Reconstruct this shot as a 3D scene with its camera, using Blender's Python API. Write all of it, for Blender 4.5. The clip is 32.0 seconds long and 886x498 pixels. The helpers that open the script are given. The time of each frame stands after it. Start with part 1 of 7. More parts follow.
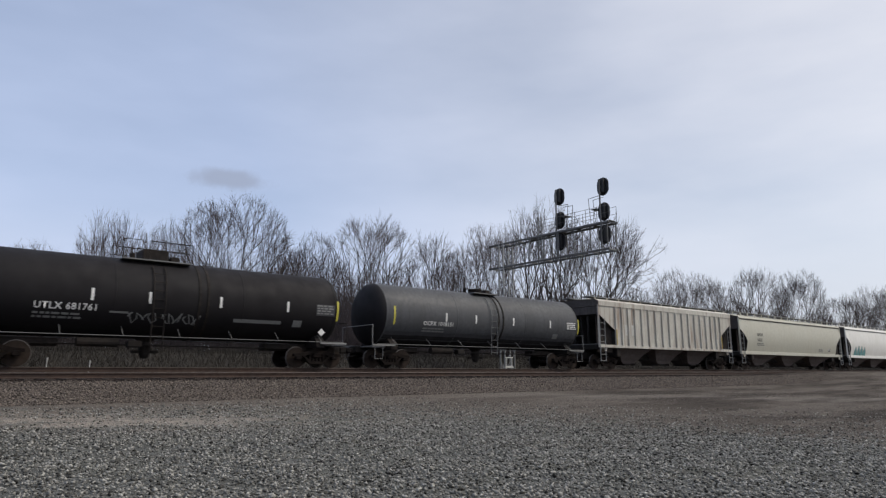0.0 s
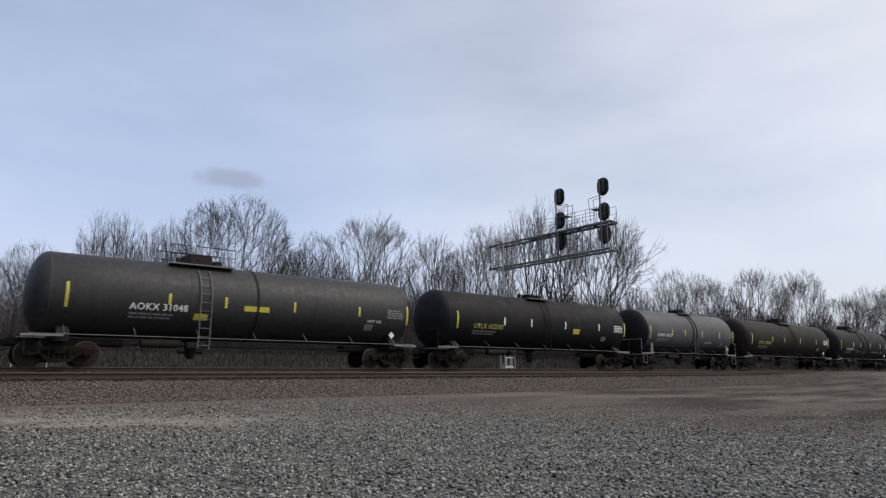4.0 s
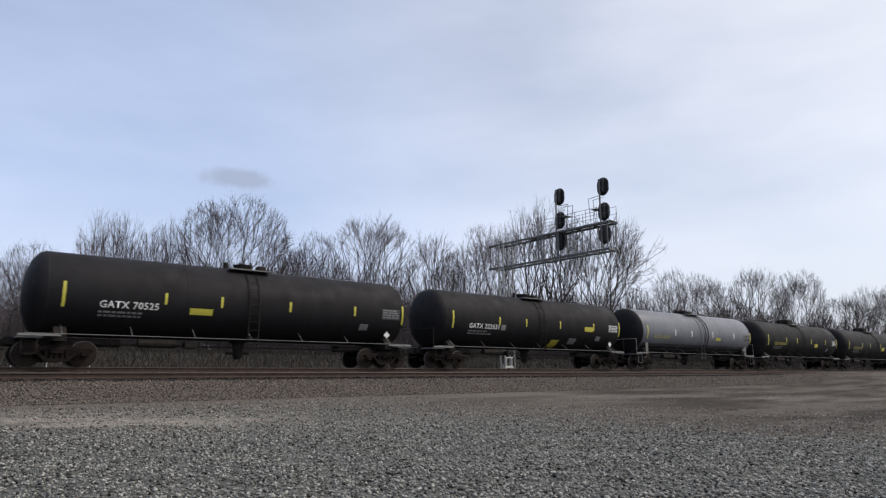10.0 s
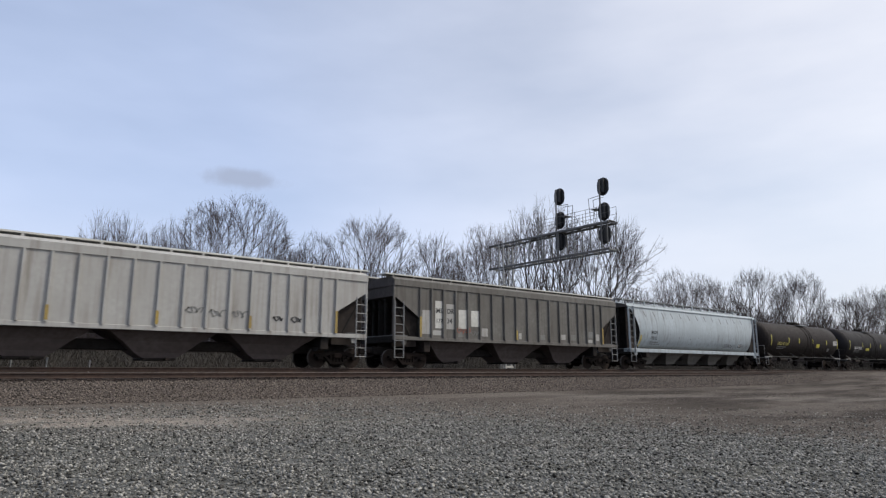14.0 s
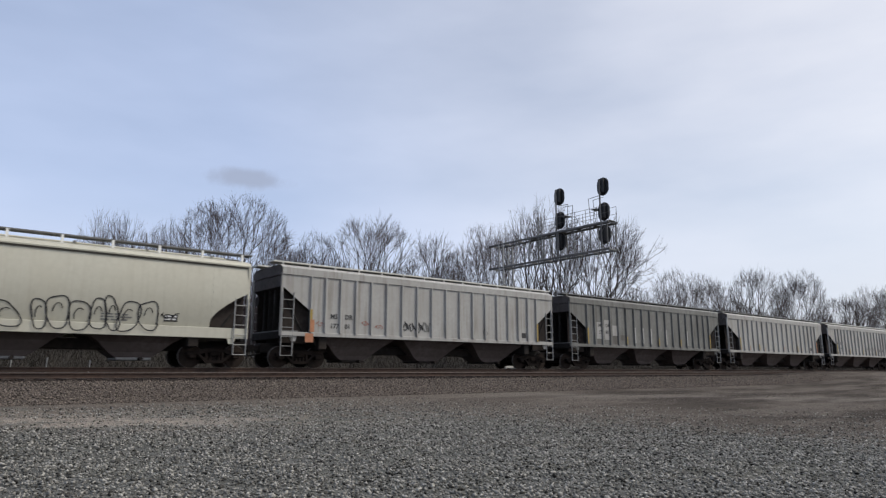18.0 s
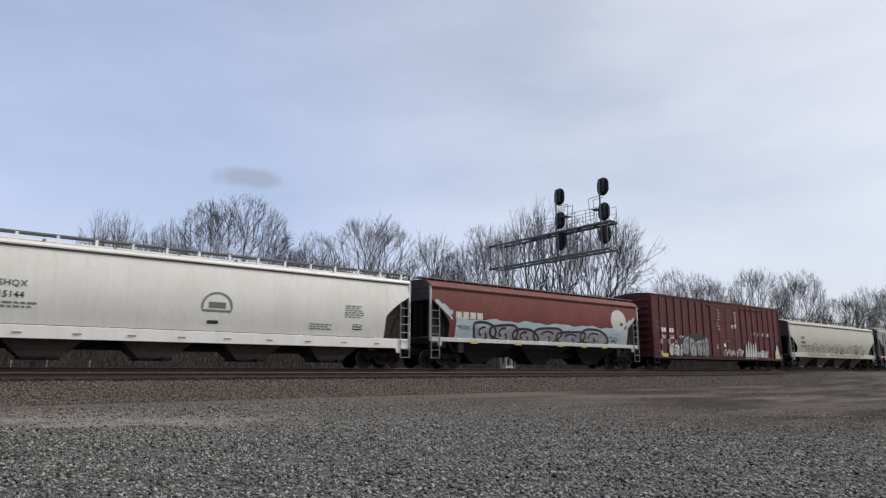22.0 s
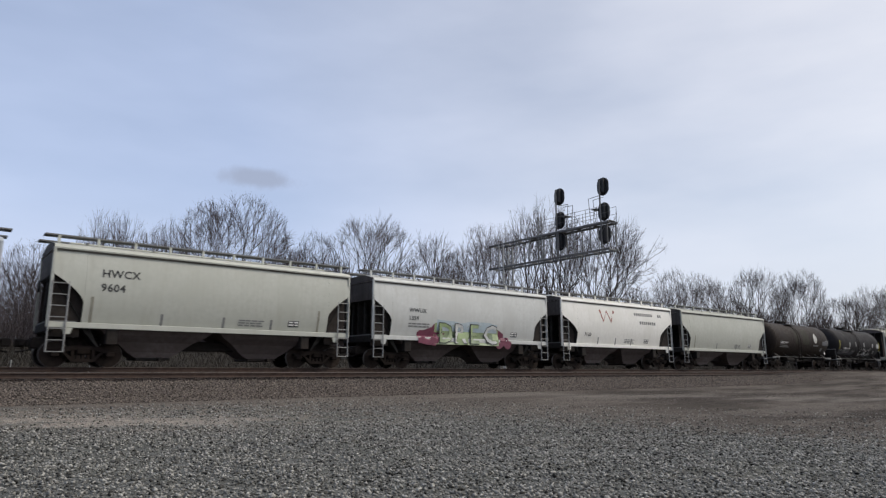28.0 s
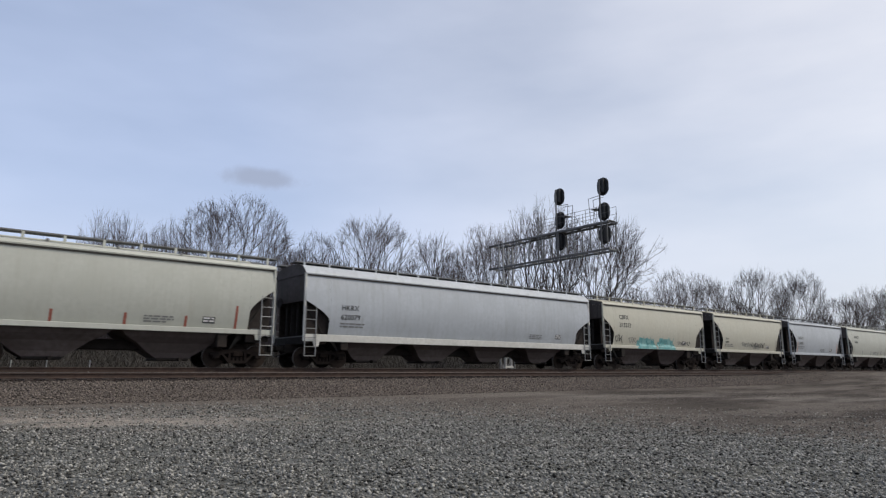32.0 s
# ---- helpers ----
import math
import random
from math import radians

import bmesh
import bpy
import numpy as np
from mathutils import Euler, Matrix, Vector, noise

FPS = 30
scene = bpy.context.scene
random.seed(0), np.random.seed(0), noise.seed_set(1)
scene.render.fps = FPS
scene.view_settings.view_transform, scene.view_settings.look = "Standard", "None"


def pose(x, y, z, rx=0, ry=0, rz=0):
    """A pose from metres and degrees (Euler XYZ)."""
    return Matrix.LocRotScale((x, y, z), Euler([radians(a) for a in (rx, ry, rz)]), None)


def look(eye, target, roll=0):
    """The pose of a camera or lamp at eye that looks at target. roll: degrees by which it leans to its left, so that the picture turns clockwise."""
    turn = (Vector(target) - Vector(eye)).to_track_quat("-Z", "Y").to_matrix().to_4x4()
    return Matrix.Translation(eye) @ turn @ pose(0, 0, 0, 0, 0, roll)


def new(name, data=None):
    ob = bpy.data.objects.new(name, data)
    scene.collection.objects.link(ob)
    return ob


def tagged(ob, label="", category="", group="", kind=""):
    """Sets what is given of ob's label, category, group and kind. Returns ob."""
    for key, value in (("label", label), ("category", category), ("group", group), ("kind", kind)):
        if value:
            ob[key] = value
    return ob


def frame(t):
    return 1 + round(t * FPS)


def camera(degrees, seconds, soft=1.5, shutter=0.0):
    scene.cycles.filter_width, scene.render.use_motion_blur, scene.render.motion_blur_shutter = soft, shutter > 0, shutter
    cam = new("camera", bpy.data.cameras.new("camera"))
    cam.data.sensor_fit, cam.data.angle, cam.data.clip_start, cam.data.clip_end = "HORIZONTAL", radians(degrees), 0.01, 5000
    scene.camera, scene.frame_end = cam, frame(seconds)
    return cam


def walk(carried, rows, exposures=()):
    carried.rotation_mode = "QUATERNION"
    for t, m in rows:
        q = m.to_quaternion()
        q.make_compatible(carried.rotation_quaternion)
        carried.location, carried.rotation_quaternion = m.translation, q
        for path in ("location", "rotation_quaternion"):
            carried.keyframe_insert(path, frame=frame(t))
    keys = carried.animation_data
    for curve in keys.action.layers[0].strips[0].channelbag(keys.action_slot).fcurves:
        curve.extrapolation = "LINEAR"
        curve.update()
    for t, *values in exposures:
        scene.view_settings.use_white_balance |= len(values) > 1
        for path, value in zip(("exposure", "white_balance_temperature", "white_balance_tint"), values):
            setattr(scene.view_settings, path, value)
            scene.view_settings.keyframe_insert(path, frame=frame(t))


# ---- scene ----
# Plan: x runs along the tracks in the train's direction, y away from the camera, z up; the eye is the origin's height.
RAIL = 0.16            # top of the main track's rail
LOW_RAIL = -0.03       # top of the empty near track's rail
NEAR_TRACK, FAR_TRACK = 23.35, 27.55
SPEED = 17.75          # metres a second
CLIP = 32.0

cam = camera(69.03, CLIP, soft=1.25, shutter=0.1)
HEADING = (0.61538, 0.76573, 0.18699)
stand = look((0, 0, 0), HEADING)
walk(cam, [(0, stand), (CLIP, stand)], [(0, -0.06), (3.5, -0.02), (5.5, 0.1), (14.5, 0.12), (17, 0.1), (19, -0.02), (22, 0.0), (CLIP, 0.0)])

# ---- light ----
SUN_WAY = Vector((0.46, -0.44, 0.77)).normalized()      # towards the sun
world = bpy.data.worlds.new("sky")
scene.world = world
world.use_nodes = True


def sky_nodes():
    nt = world.node_tree
    nt.nodes.clear()
    n, l = nt.nodes, nt.links
    out = n.new("ShaderNodeOutputWorld")
    bg = n.new("ShaderNodeBackground")
    bg.inputs["Strength"].default_value = 1.0
    sky = n.new("ShaderNodeTexSky")
    sky.sky_type = "NISHITA"
    sky.sun_disc = False
    sky.sun_elevation = math.asin(SUN_WAY.z)
    sky.sun_rotation = math.atan2(SUN_WAY.x, SUN_WAY.y)
    sky.air_density, sky.dust_density, sky.ozone_density = 1.0, 1.2, 1.5
    dim = n.new("ShaderNodeMix")
    dim.data_type, dim.blend_type = "RGBA", "MULTIPLY"
    dim.inputs["Factor"].default_value = 1.0
    dim.inputs["B"].default_value = (0.1, 0.105, 0.11, 1)
    l.new(sky.outputs["Color"], dim.inputs["A"])
    co = n.new("ShaderNodeTexCoord")
    # thin high cloud: thicker towards the sun and the horizon
    dot = n.new("ShaderNodeVectorMath")
    dot.operation = "DOT_PRODUCT"
    dot.inputs[1].default_value = (0.78, -0.42, 0.46)
    l.new(co.outputs["Generated"], dot.inputs[0])
    glow = n.new("ShaderNodeMapRange")
    glow.inputs["From Min"].default_value, glow.inputs["From Max"].default_value = 0.05, 0.95
    l.new(dot.outputs["Value"], glow.inputs["Value"])
    st = n.new("ShaderNodeMapping")
    st.inputs["Scale"].default_value = (1.0, 1.0, 3.2)
    st.inputs["Rotation"].default_value = (0.2, 0.35, 0.5)
    l.new(co.outputs["Generated"], st.inputs["Vector"])
    no = n.new("ShaderNodeTexNoise")
    no.inputs["Scale"].default_value, no.inputs["Detail"].default_value, no.inputs["Roughness"].default_value = 1.7, 5, 0.5
    l.new(st.outputs["Vector"], no.inputs["Vector"])
    cov = n.new("ShaderNodeMapRange")
    cov.inputs["From Min"].default_value, cov.inputs["From Max"].default_value = 0.25, 0.75
    cov.inputs["To Min"].default_value, cov.inputs["To Max"].default_value = 0.42, 0.78
    l.new(no.outputs["Fac"], cov.inputs["Value"])
    white = n.new("ShaderNodeMix")
    white.data_type = "RGBA"
    white.inputs["A"].default_value = (0.655, 0.755, 1.01, 1)
    white.inputs["B"].default_value = (1.24, 1.19, 1.15, 1)
    l.new(glow.outputs["Result"], white.inputs["Factor"])
    mix = n.new("ShaderNodeMix")
    mix.data_type = "RGBA"
    l.new(cov.outputs["Result"], mix.inputs["Factor"])
    l.new(dim.outputs["Result"], mix.inputs["A"])
    l.new(white.outputs["Result"], mix.inputs["B"])
    # haze along the horizon
    up = n.new("ShaderNodeSeparateXYZ")
    l.new(co.outputs["Generated"], up.inputs["Vector"])
    low = n.new("ShaderNodeMapRange")
    low.interpolation_type = "SMOOTHSTEP"
    for key, v in (("From Min", 0.0), ("From Max", 0.27), ("To Min", 0.6), ("To Max", 0.0)):
        low.inputs[key].default_value = v
    l.new(up.outputs["Z"], low.inputs["Value"])
    haze = n.new("ShaderNodeMix")
    haze.data_type = "RGBA"
    haze.inputs["B"].default_value = (0.70, 0.73, 0.85, 1)
    l.new(low.outputs["Result"], haze.inputs["Factor"])
    l.new(mix.outputs["Result"], haze.inputs["A"])
    l.new(haze.outputs["Result"], bg.inputs["Color"])
    l.new(bg.outputs["Background"], out.inputs["Surface"])


sky_nodes()
sun_data = bpy.data.lights.new("sun", "SUN")
sun_data.energy, sun_data.angle, sun_data.color = 2.1, radians(14), (1.0, 0.93, 0.82)
sun = new("sun", sun_data)
sun.matrix_world = look(SUN_WAY * 60, (0, 0, 0))


# ---- materials ----
def mat(name, base, rough=0.6, metal=0.0, vary=0.18, grain=6.0, coarse=0.6, bump=0.15, stretch=(1, 1, 1), second=None,
        amount=0.5, streak=None, streak_amount=0.0, random_tint=0.0, coat=0.0, island=0.0, specular=0.5):
    """A procedural surface: base colour varied at two scales, a second colour in patches, streaks that run down, and fine relief."""
    m = bpy.data.materials.new(name)
    m.use_nodes = True
    n, l = m.node_tree.nodes, m.node_tree.links
    b = n["Principled BSDF"]
    b.inputs["Roughness"].default_value, b.inputs["Metallic"].default_value = rough, metal
    b.inputs["Coat Weight"].default_value, b.inputs["Specular IOR Level"].default_value = coat, specular
    co = n.new("ShaderNodeTexCoord")
    mp = n.new("ShaderNodeMapping")
    mp.inputs["Scale"].default_value = stretch
    l.new(co.outputs["Object"], mp.inputs["Vector"])

    def tex(scale, detail, source):
        t = n.new("ShaderNodeTexNoise")
        t.inputs["Scale"].default_value, t.inputs["Detail"].default_value = scale, detail
        l.new(source, t.inputs["Vector"])
        return t.outputs["Fac"]

    def span(value, a, b2, c, d):
        r = n.new("ShaderNodeMapRange")
        for k, v in (("From Min", a), ("From Max", b2), ("To Min", c), ("To Max", d)):
            r.inputs[k].default_value = v
        l.new(value, r.inputs["Value"])
        return r.outputs["Result"]

    def blend(fac, a, b2, mode="MIX"):
        x = n.new("ShaderNodeMix")
        x.data_type, x.blend_type = "RGBA", mode
        for key, v in (("Factor", fac), ("A", a), ("B", b2)):
            if isinstance(v, (tuple, list)):
                x.inputs[key].default_value = (*v, 1)
            elif isinstance(v, float):
                x.inputs[key].default_value = v
            else:
                l.new(v, x.inputs[key])
        return x.outputs["Result"]

    fine, wide = tex(grain, 6, mp.outputs["Vector"]), tex(coarse, 4, mp.outputs["Vector"])
    colour = tuple(base)
    if second:
        colour = blend(span(wide, 0.5 - 0.25 * amount, 0.72 - 0.25 * amount, 0.0, 1.0), colour, tuple(second))
    dark = tuple(c * (1 - vary) for c in base)
    colour = blend(span(fine, 0.35, 0.7, 0.0, 0.75), colour, dark if not second else tuple(0.5 * (c + d) * (1 - vary) for c, d in zip(base, second)))
    if streak:
        sm = n.new("ShaderNodeMapping")
        sm.inputs["Scale"].default_value = (5.0, 5.0, 0.35)
        l.new(co.outputs["Object"], sm.inputs["Vector"])
        runs = tex(1.0, 5, sm.outputs["Vector"])
        patch = tex(0.35, 2, co.outputs["Object"])
        mul = n.new("ShaderNodeMath")
        mul.operation = "MULTIPLY"
        l.new(span(runs, 0.48, 0.8, 0.0, 1.0), mul.inputs[0])
        l.new(span(patch, 0.3, 0.7, 0.2, streak_amount * 2), mul.inputs[1])
        colour = blend(mul.outputs["Value"], colour, tuple(streak))
    if random_tint or island:
        src = n.new("ShaderNodeNewGeometry").outputs["Random Per Island"] if island else n.new("ShaderNodeObjectInfo").outputs["Random"]
        k = island or random_tint
        v = span(src, 0, 1, 1 - k, 1 + k)
        h = n.new("ShaderNodeHueSaturation")
        l.new(v, h.inputs["Value"])
        if isinstance(colour, tuple):
            h.inputs["Color"].default_value = (*colour, 1)
        else:
            l.new(colour, h.inputs["Color"])
        colour = h.outputs["Color"]
    if isinstance(colour, tuple):
        b.inputs["Base Color"].default_value = (*colour, 1)
    else:
        l.new(colour, b.inputs["Base Color"])
    l.new(span(fine, 0.3, 0.75, max(0.02, rough - 0.08), min(1.0, rough + 0.12)), b.inputs["Roughness"])
    if bump:
        bp = n.new("ShaderNodeBump")
        bp.inputs["Strength"].default_value, bp.inputs["Distance"].default_value = bump, 0.02
        l.new(fine, bp.inputs["Height"])
        l.new(bp.outputs["Normal"], b.inputs["Normal"])
    return m


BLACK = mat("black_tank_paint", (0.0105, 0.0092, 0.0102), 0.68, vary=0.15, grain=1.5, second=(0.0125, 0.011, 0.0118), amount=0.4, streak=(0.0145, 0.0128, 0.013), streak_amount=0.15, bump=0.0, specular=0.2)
CHARCOAL = mat("charcoal_tank_paint", (0.03, 0.0285, 0.0285), 0.6, vary=0.25, second=(0.024, 0.0225, 0.0222), amount=0.5, streak=(0.014, 0.013, 0.012), streak_amount=0.4, bump=0.03, specular=0.4)
BLACK_BROWN = mat("brown_black_tank_paint", (0.0135, 0.0098, 0.009), 0.68, vary=0.3, second=(0.0175, 0.0126, 0.0105), amount=0.6, streak=(0.0235, 0.0173, 0.015), streak_amount=0.3, bump=0.0, specular=0.2)
TANK_BROWN = mat("dark_brown_tank_paint", (0.0165, 0.0112, 0.0095), 0.66, vary=0.3, second=(0.022, 0.014, 0.009), amount=0.6, streak=(0.027, 0.019, 0.014), streak_amount=0.3, bump=0.03, specular=0.2)
TANK_GREY = mat("grey_tank_paint", (0.155, 0.161, 0.18), 0.42, vary=0.14, second=(0.124, 0.129, 0.144), amount=0.5, streak=(0.08, 0.08, 0.085), streak_amount=0.3, bump=0.03, specular=0.4)
TANK_SLATE = mat("slate_tank_paint", (0.078, 0.08, 0.084), 0.55, vary=0.15, second=(0.062, 0.063, 0.066), amount=0.5, streak=(0.04, 0.039, 0.039), streak_amount=0.35, bump=0.0, specular=0.3)
CREAM = mat("cream_hopper_paint", (0.485, 0.47, 0.385), 0.5, vary=0.07, second=(0.48, 0.46, 0.37), amount=0.4, streak=(0.33, 0.29, 0.22), streak_amount=0.22, bump=0.03)
PALE_GREEN = mat("pale_grey_green_paint", (0.455, 0.46, 0.40), 0.5, vary=0.07, second=(0.42, 0.423, 0.362), amount=0.4, streak=(0.31, 0.28, 0.22), streak_amount=0.22, bump=0.03)
WHITE = mat("white_hopper_paint", (0.78, 0.76, 0.70), 0.45, vary=0.05, second=(0.71, 0.69, 0.62), amount=0.3, streak=(0.5, 0.46, 0.38), streak_amount=0.15, bump=0.03)
WHITE_DULL = mat("dull_white_hopper_paint", (0.56, 0.565, 0.535), 0.5, vary=0.07, second=(0.5, 0.5, 0.465), amount=0.4, streak=(0.36, 0.34, 0.29), streak_amount=0.2, bump=0.03)
HOPPER_GREY = mat("blue_grey_hopper_paint", (0.43, 0.455, 0.475), 0.5, vary=0.08, second=(0.385, 0.405, 0.42), amount=0.4, streak=(0.24, 0.23, 0.21), streak_amount=0.25, bump=0.03)
PALE_BLUE = mat("pale_blue_hopper_paint", (0.42, 0.475, 0.50), 0.55, vary=0.1, second=(0.36, 0.40, 0.42), amount=0.5, streak=(0.17, 0.165, 0.15), streak_amount=0.55, bump=0.03, specular=0.35)
RIB_LIGHT = mat("light_grey_ribbed_paint", (0.40, 0.393, 0.37), 0.65, vary=0.1, second=(0.36, 0.35, 0.325), amount=0.5, streak=(0.19, 0.165, 0.135), streak_amount=0.6, bump=0.04, specular=0.35)
RIB_DULL = mat("dull_grey_ribbed_paint", (0.165, 0.158, 0.143), 0.7, vary=0.15, second=(0.125, 0.116, 0.103), amount=0.5, streak=(0.06, 0.05, 0.04), streak_amount=0.6, bump=0.04, specular=0.3)
RIB_SLATE = mat("slate_ribbed_paint", (0.215, 0.215, 0.20), 0.7, vary=0.15, second=(0.165, 0.163, 0.15), amount=0.5, streak=(0.08, 0.073, 0.06), streak_amount=0.6, bump=0.04, specular=0.3)
RIB_CREAM = mat("rust_streaked_cream_ribbed_paint", (0.55, 0.53, 0.46), 0.6, vary=0.12, second=(0.46, 0.43, 0.37), amount=0.5, streak=(0.20, 0.12, 0.08), streak_amount=0.8, bump=0.04)
DIRTY_BEIGE = mat("dirty_beige_hopper_paint", (0.47, 0.46, 0.38), 0.55, vary=0.12, second=(0.40, 0.385, 0.31), amount=0.5, streak=(0.22, 0.19, 0.14), streak_amount=0.5, bump=0.03)
OXIDE = mat("oxide_red_car_paint", (0.115, 0.0245, 0.025), 0.6, vary=0.18, second=(0.084, 0.021, 0.02), amount=0.5, streak=(0.062, 0.026, 0.024), streak_amount=0.5, bump=0.04, specular=0.35)
OXIDE_HOPPER = mat("faded_red_hopper_paint", (0.178, 0.047, 0.035), 0.6, vary=0.15, second=(0.14, 0.038, 0.03), amount=0.5, streak=(0.1, 0.04, 0.032), streak_amount=0.4, bump=0.04, specular=0.35)
UNDER = mat("grimy_black_underframe", (0.012, 0.0105, 0.0095), 0.8, vary=0.35, second=(0.028, 0.021, 0.017), amount=0.5, bump=0.2, specular=0.25)
SHEET_DARK = mat("dark_slope_sheet", (0.036, 0.033, 0.03), 0.8, vary=0.3, second=(0.021, 0.019, 0.017), amount=0.5, bump=0.1, specular=0.2)
TRUCK = mat("rusty_truck_iron", (0.0115, 0.009, 0.008), 0.85, vary=0.4, second=(0.019, 0.0132, 0.0105), amount=0.5, bump=0.3, random_tint=0.4, specular=0.1)
WHEEL = mat("wheel_steel", (0.018, 0.0145, 0.0125), 0.8, metal=0.0, vary=0.4, second=(0.03, 0.021, 0.016), amount=0.4, bump=0.2, specular=0.15)
TREAD = mat("worn_wheel_rim", (0.10, 0.088, 0.08), 0.55, metal=0.3, vary=0.3, bump=0.05)
GALV = mat("galvanised_steel", (0.33, 0.33, 0.32), 0.6, metal=0.2, vary=0.25, grain=14, second=(0.24, 0.235, 0.225), amount=0.5, bump=0.1)
GRATE = mat("walkway_grating", (0.17, 0.17, 0.165), 0.7, metal=0.2, vary=0.4, grain=20, bump=0.3)
GANTRY_STEEL = mat("weathered_gantry_steel", (0.17, 0.17, 0.165), 0.65, metal=0.1, vary=0.3, grain=9, second=(0.10, 0.095, 0.09), amount=0.5, bump=0.1)
SIGNAL_BLACK = mat("signal_black", (0.012, 0.012, 0.013), 0.6, vary=0.3, bump=0.05)
SIGNAL_LENS = mat("unlit_signal_lens", (0.03, 0.03, 0.032), 0.15, vary=0.2, bump=0.0)
YELLOW = mat("yellow_reflective_sheet", (0.54, 0.48, 0.06), 0.5, vary=0.2, grain=25, bump=0.02)
DULL_YELLOW = mat("dirty_yellow_reflective_sheet", (0.40, 0.28, 0.06), 0.6, vary=0.3, grain=12, second=(0.28, 0.2, 0.07), amount=0.5, bump=0.02)
REFLECT_WHITE = mat("white_reflective_sheet", (0.75, 0.74, 0.70), 0.45, vary=0.15, grain=25, bump=0.02)
STENCIL_WHITE = mat("white_stencil", (0.74, 0.73, 0.70), 0.6, vary=0.2, grain=12, bump=0.0)
STENCIL_YELLOW = mat("yellow_stencil", (0.43, 0.37, 0.09), 0.6, vary=0.25, grain=12, bump=0.0)
STENCIL_BLACK = mat("black_stencil", (0.03, 0.03, 0.03), 0.6, vary=0.3, grain=12, bump=0.0)
STENCIL_GREY = mat("faded_grey_stencil", (0.20, 0.20, 0.19), 0.7, vary=0.3, grain=12, bump=0.0)
RAIL_SIDE = mat("rusty_rail", (0.06, 0.036, 0.026), 0.8, vary=0.3, second=(0.042, 0.028, 0.022), amount=0.5, bump=0.2, specular=0.3)
RAIL_TOP = mat("worn_rail_head", (0.12, 0.098, 0.085), 0.5, metal=0.4, vary=0.3, bump=0.05)
TIE = mat("creosoted_tie", (0.042, 0.032, 0.026), 0.85, vary=0.35, grain=12, stretch=(1, 0.2, 1), island=0.35, bump=0.4)
BARK = mat("grey_brown_bark", (0.066, 0.055, 0.048), 0.9, vary=0.35, grain=9, coarse=1.2, stretch=(1, 1, 0.3), second=(0.05, 0.041, 0.036), amount=0.5, bump=0.4, specular=0.2)
TWIG = mat("bare_twigs", (0.094, 0.077, 0.075), 0.9, vary=0.25, grain=5, bump=0.0, island=0.3, specular=0.2)
SPRAY_BLACK = mat("black_spray_paint", (0.02, 0.02, 0.022), 0.55, vary=0.3, grain=8, bump=0.0)
SPRAY_SILVER = mat("silver_spray_paint", (0.37, 0.35, 0.355), 0.5, vary=0.3, grain=5, coarse=1.8, second=(0.26, 0.25, 0.26), amount=0.5, bump=0.0)
SPRAY_WHITE = mat("white_spray_paint", (0.62, 0.62, 0.58), 0.55, vary=0.25, grain=5, second=(0.45, 0.45, 0.43), amount=0.4, bump=0.0)
SPRAY_BLUE = mat("pale_blue_spray_paint", (0.36, 0.45, 0.49), 0.6, vary=0.2, grain=5, coarse=1.6, second=(0.44, 0.50, 0.52), amount=0.5, bump=0.0)
SPRAY_TEAL = mat("turquoise_spray_paint", (0.12, 0.33, 0.325), 0.6, vary=0.3, grain=4, coarse=2.2, second=(0.22, 0.42, 0.40), amount=0.5, bump=0.0)
SPRAY_TEAL_DARK = mat("dark_turquoise_spray_paint", (0.07, 0.27, 0.28), 0.55, vary=0.3, grain=3, bump=0.0)
SPRAY_GREEN = mat("lime_spray_paint", (0.27, 0.35, 0.15), 0.6, vary=0.3, grain=4, second=(0.38, 0.42, 0.30), amount=0.4, bump=0.0)
SPRAY_PINK = mat("crimson_spray_paint", (0.2, 0.045, 0.08), 0.6, vary=0.3, grain=4, second=(0.14, 0.035, 0.06), amount=0.4, bump=0.0)
SPRAY_LILAC = mat("faded_lilac_spray_paint", (0.24, 0.15, 0.22), 0.6, vary=0.3, grain=6, bump=0.0)
SPRAY_YELLOW = mat("yellow_spray_paint", (0.55, 0.42, 0.05), 0.55, vary=0.3, grain=4, bump=0.0)
PATCH_WHITE = mat("chalky_white_patch", (0.60, 0.59, 0.54), 0.65, vary=0.2, grain=6, second=(0.5, 0.49, 0.44), amount=0.4, bump=0.0)
RUST_RED = mat("red_brown_emblem", (0.30, 0.09, 0.06), 0.6, vary=0.2, grain=8, bump=0.0)
ORANGE = mat("orange_rust_patch", (0.50, 0.22, 0.10), 0.7, vary=0.3, grain=7, second=(0.40, 0.17, 0.09), amount=0.5, bump=0.0)
GRIME_SHADE_MID = mat("brown_grime", (0.25, 0.235, 0.185), 0.75, vary=0.25, grain=4, bump=0.0)
EAVE_SHADE = mat("thick_brown_grime", (0.12, 0.108, 0.088), 0.8, vary=0.3, grain=4, bump=0.0)
WEB = mat("dark_brown_web_plate", (0.042, 0.034, 0.029), 0.8, vary=0.3, second=(0.028, 0.022, 0.019), amount=0.5, bump=0.05, specular=0.2)
END_SHEET = mat("dark_grey_end_sheet", (0.115, 0.101, 0.094), 0.8, vary=0.3, second=(0.075, 0.065, 0.06), amount=0.5, streak=(0.04, 0.035, 0.03), streak_amount=0.6, bump=0.05, specular=0.25)
BAY_BROWN = mat("rusty_brown_bay_steel", (0.14, 0.114, 0.103), 0.8, vary=0.3, second=(0.1, 0.08, 0.072), amount=0.5, bump=0.05, specular=0.25)
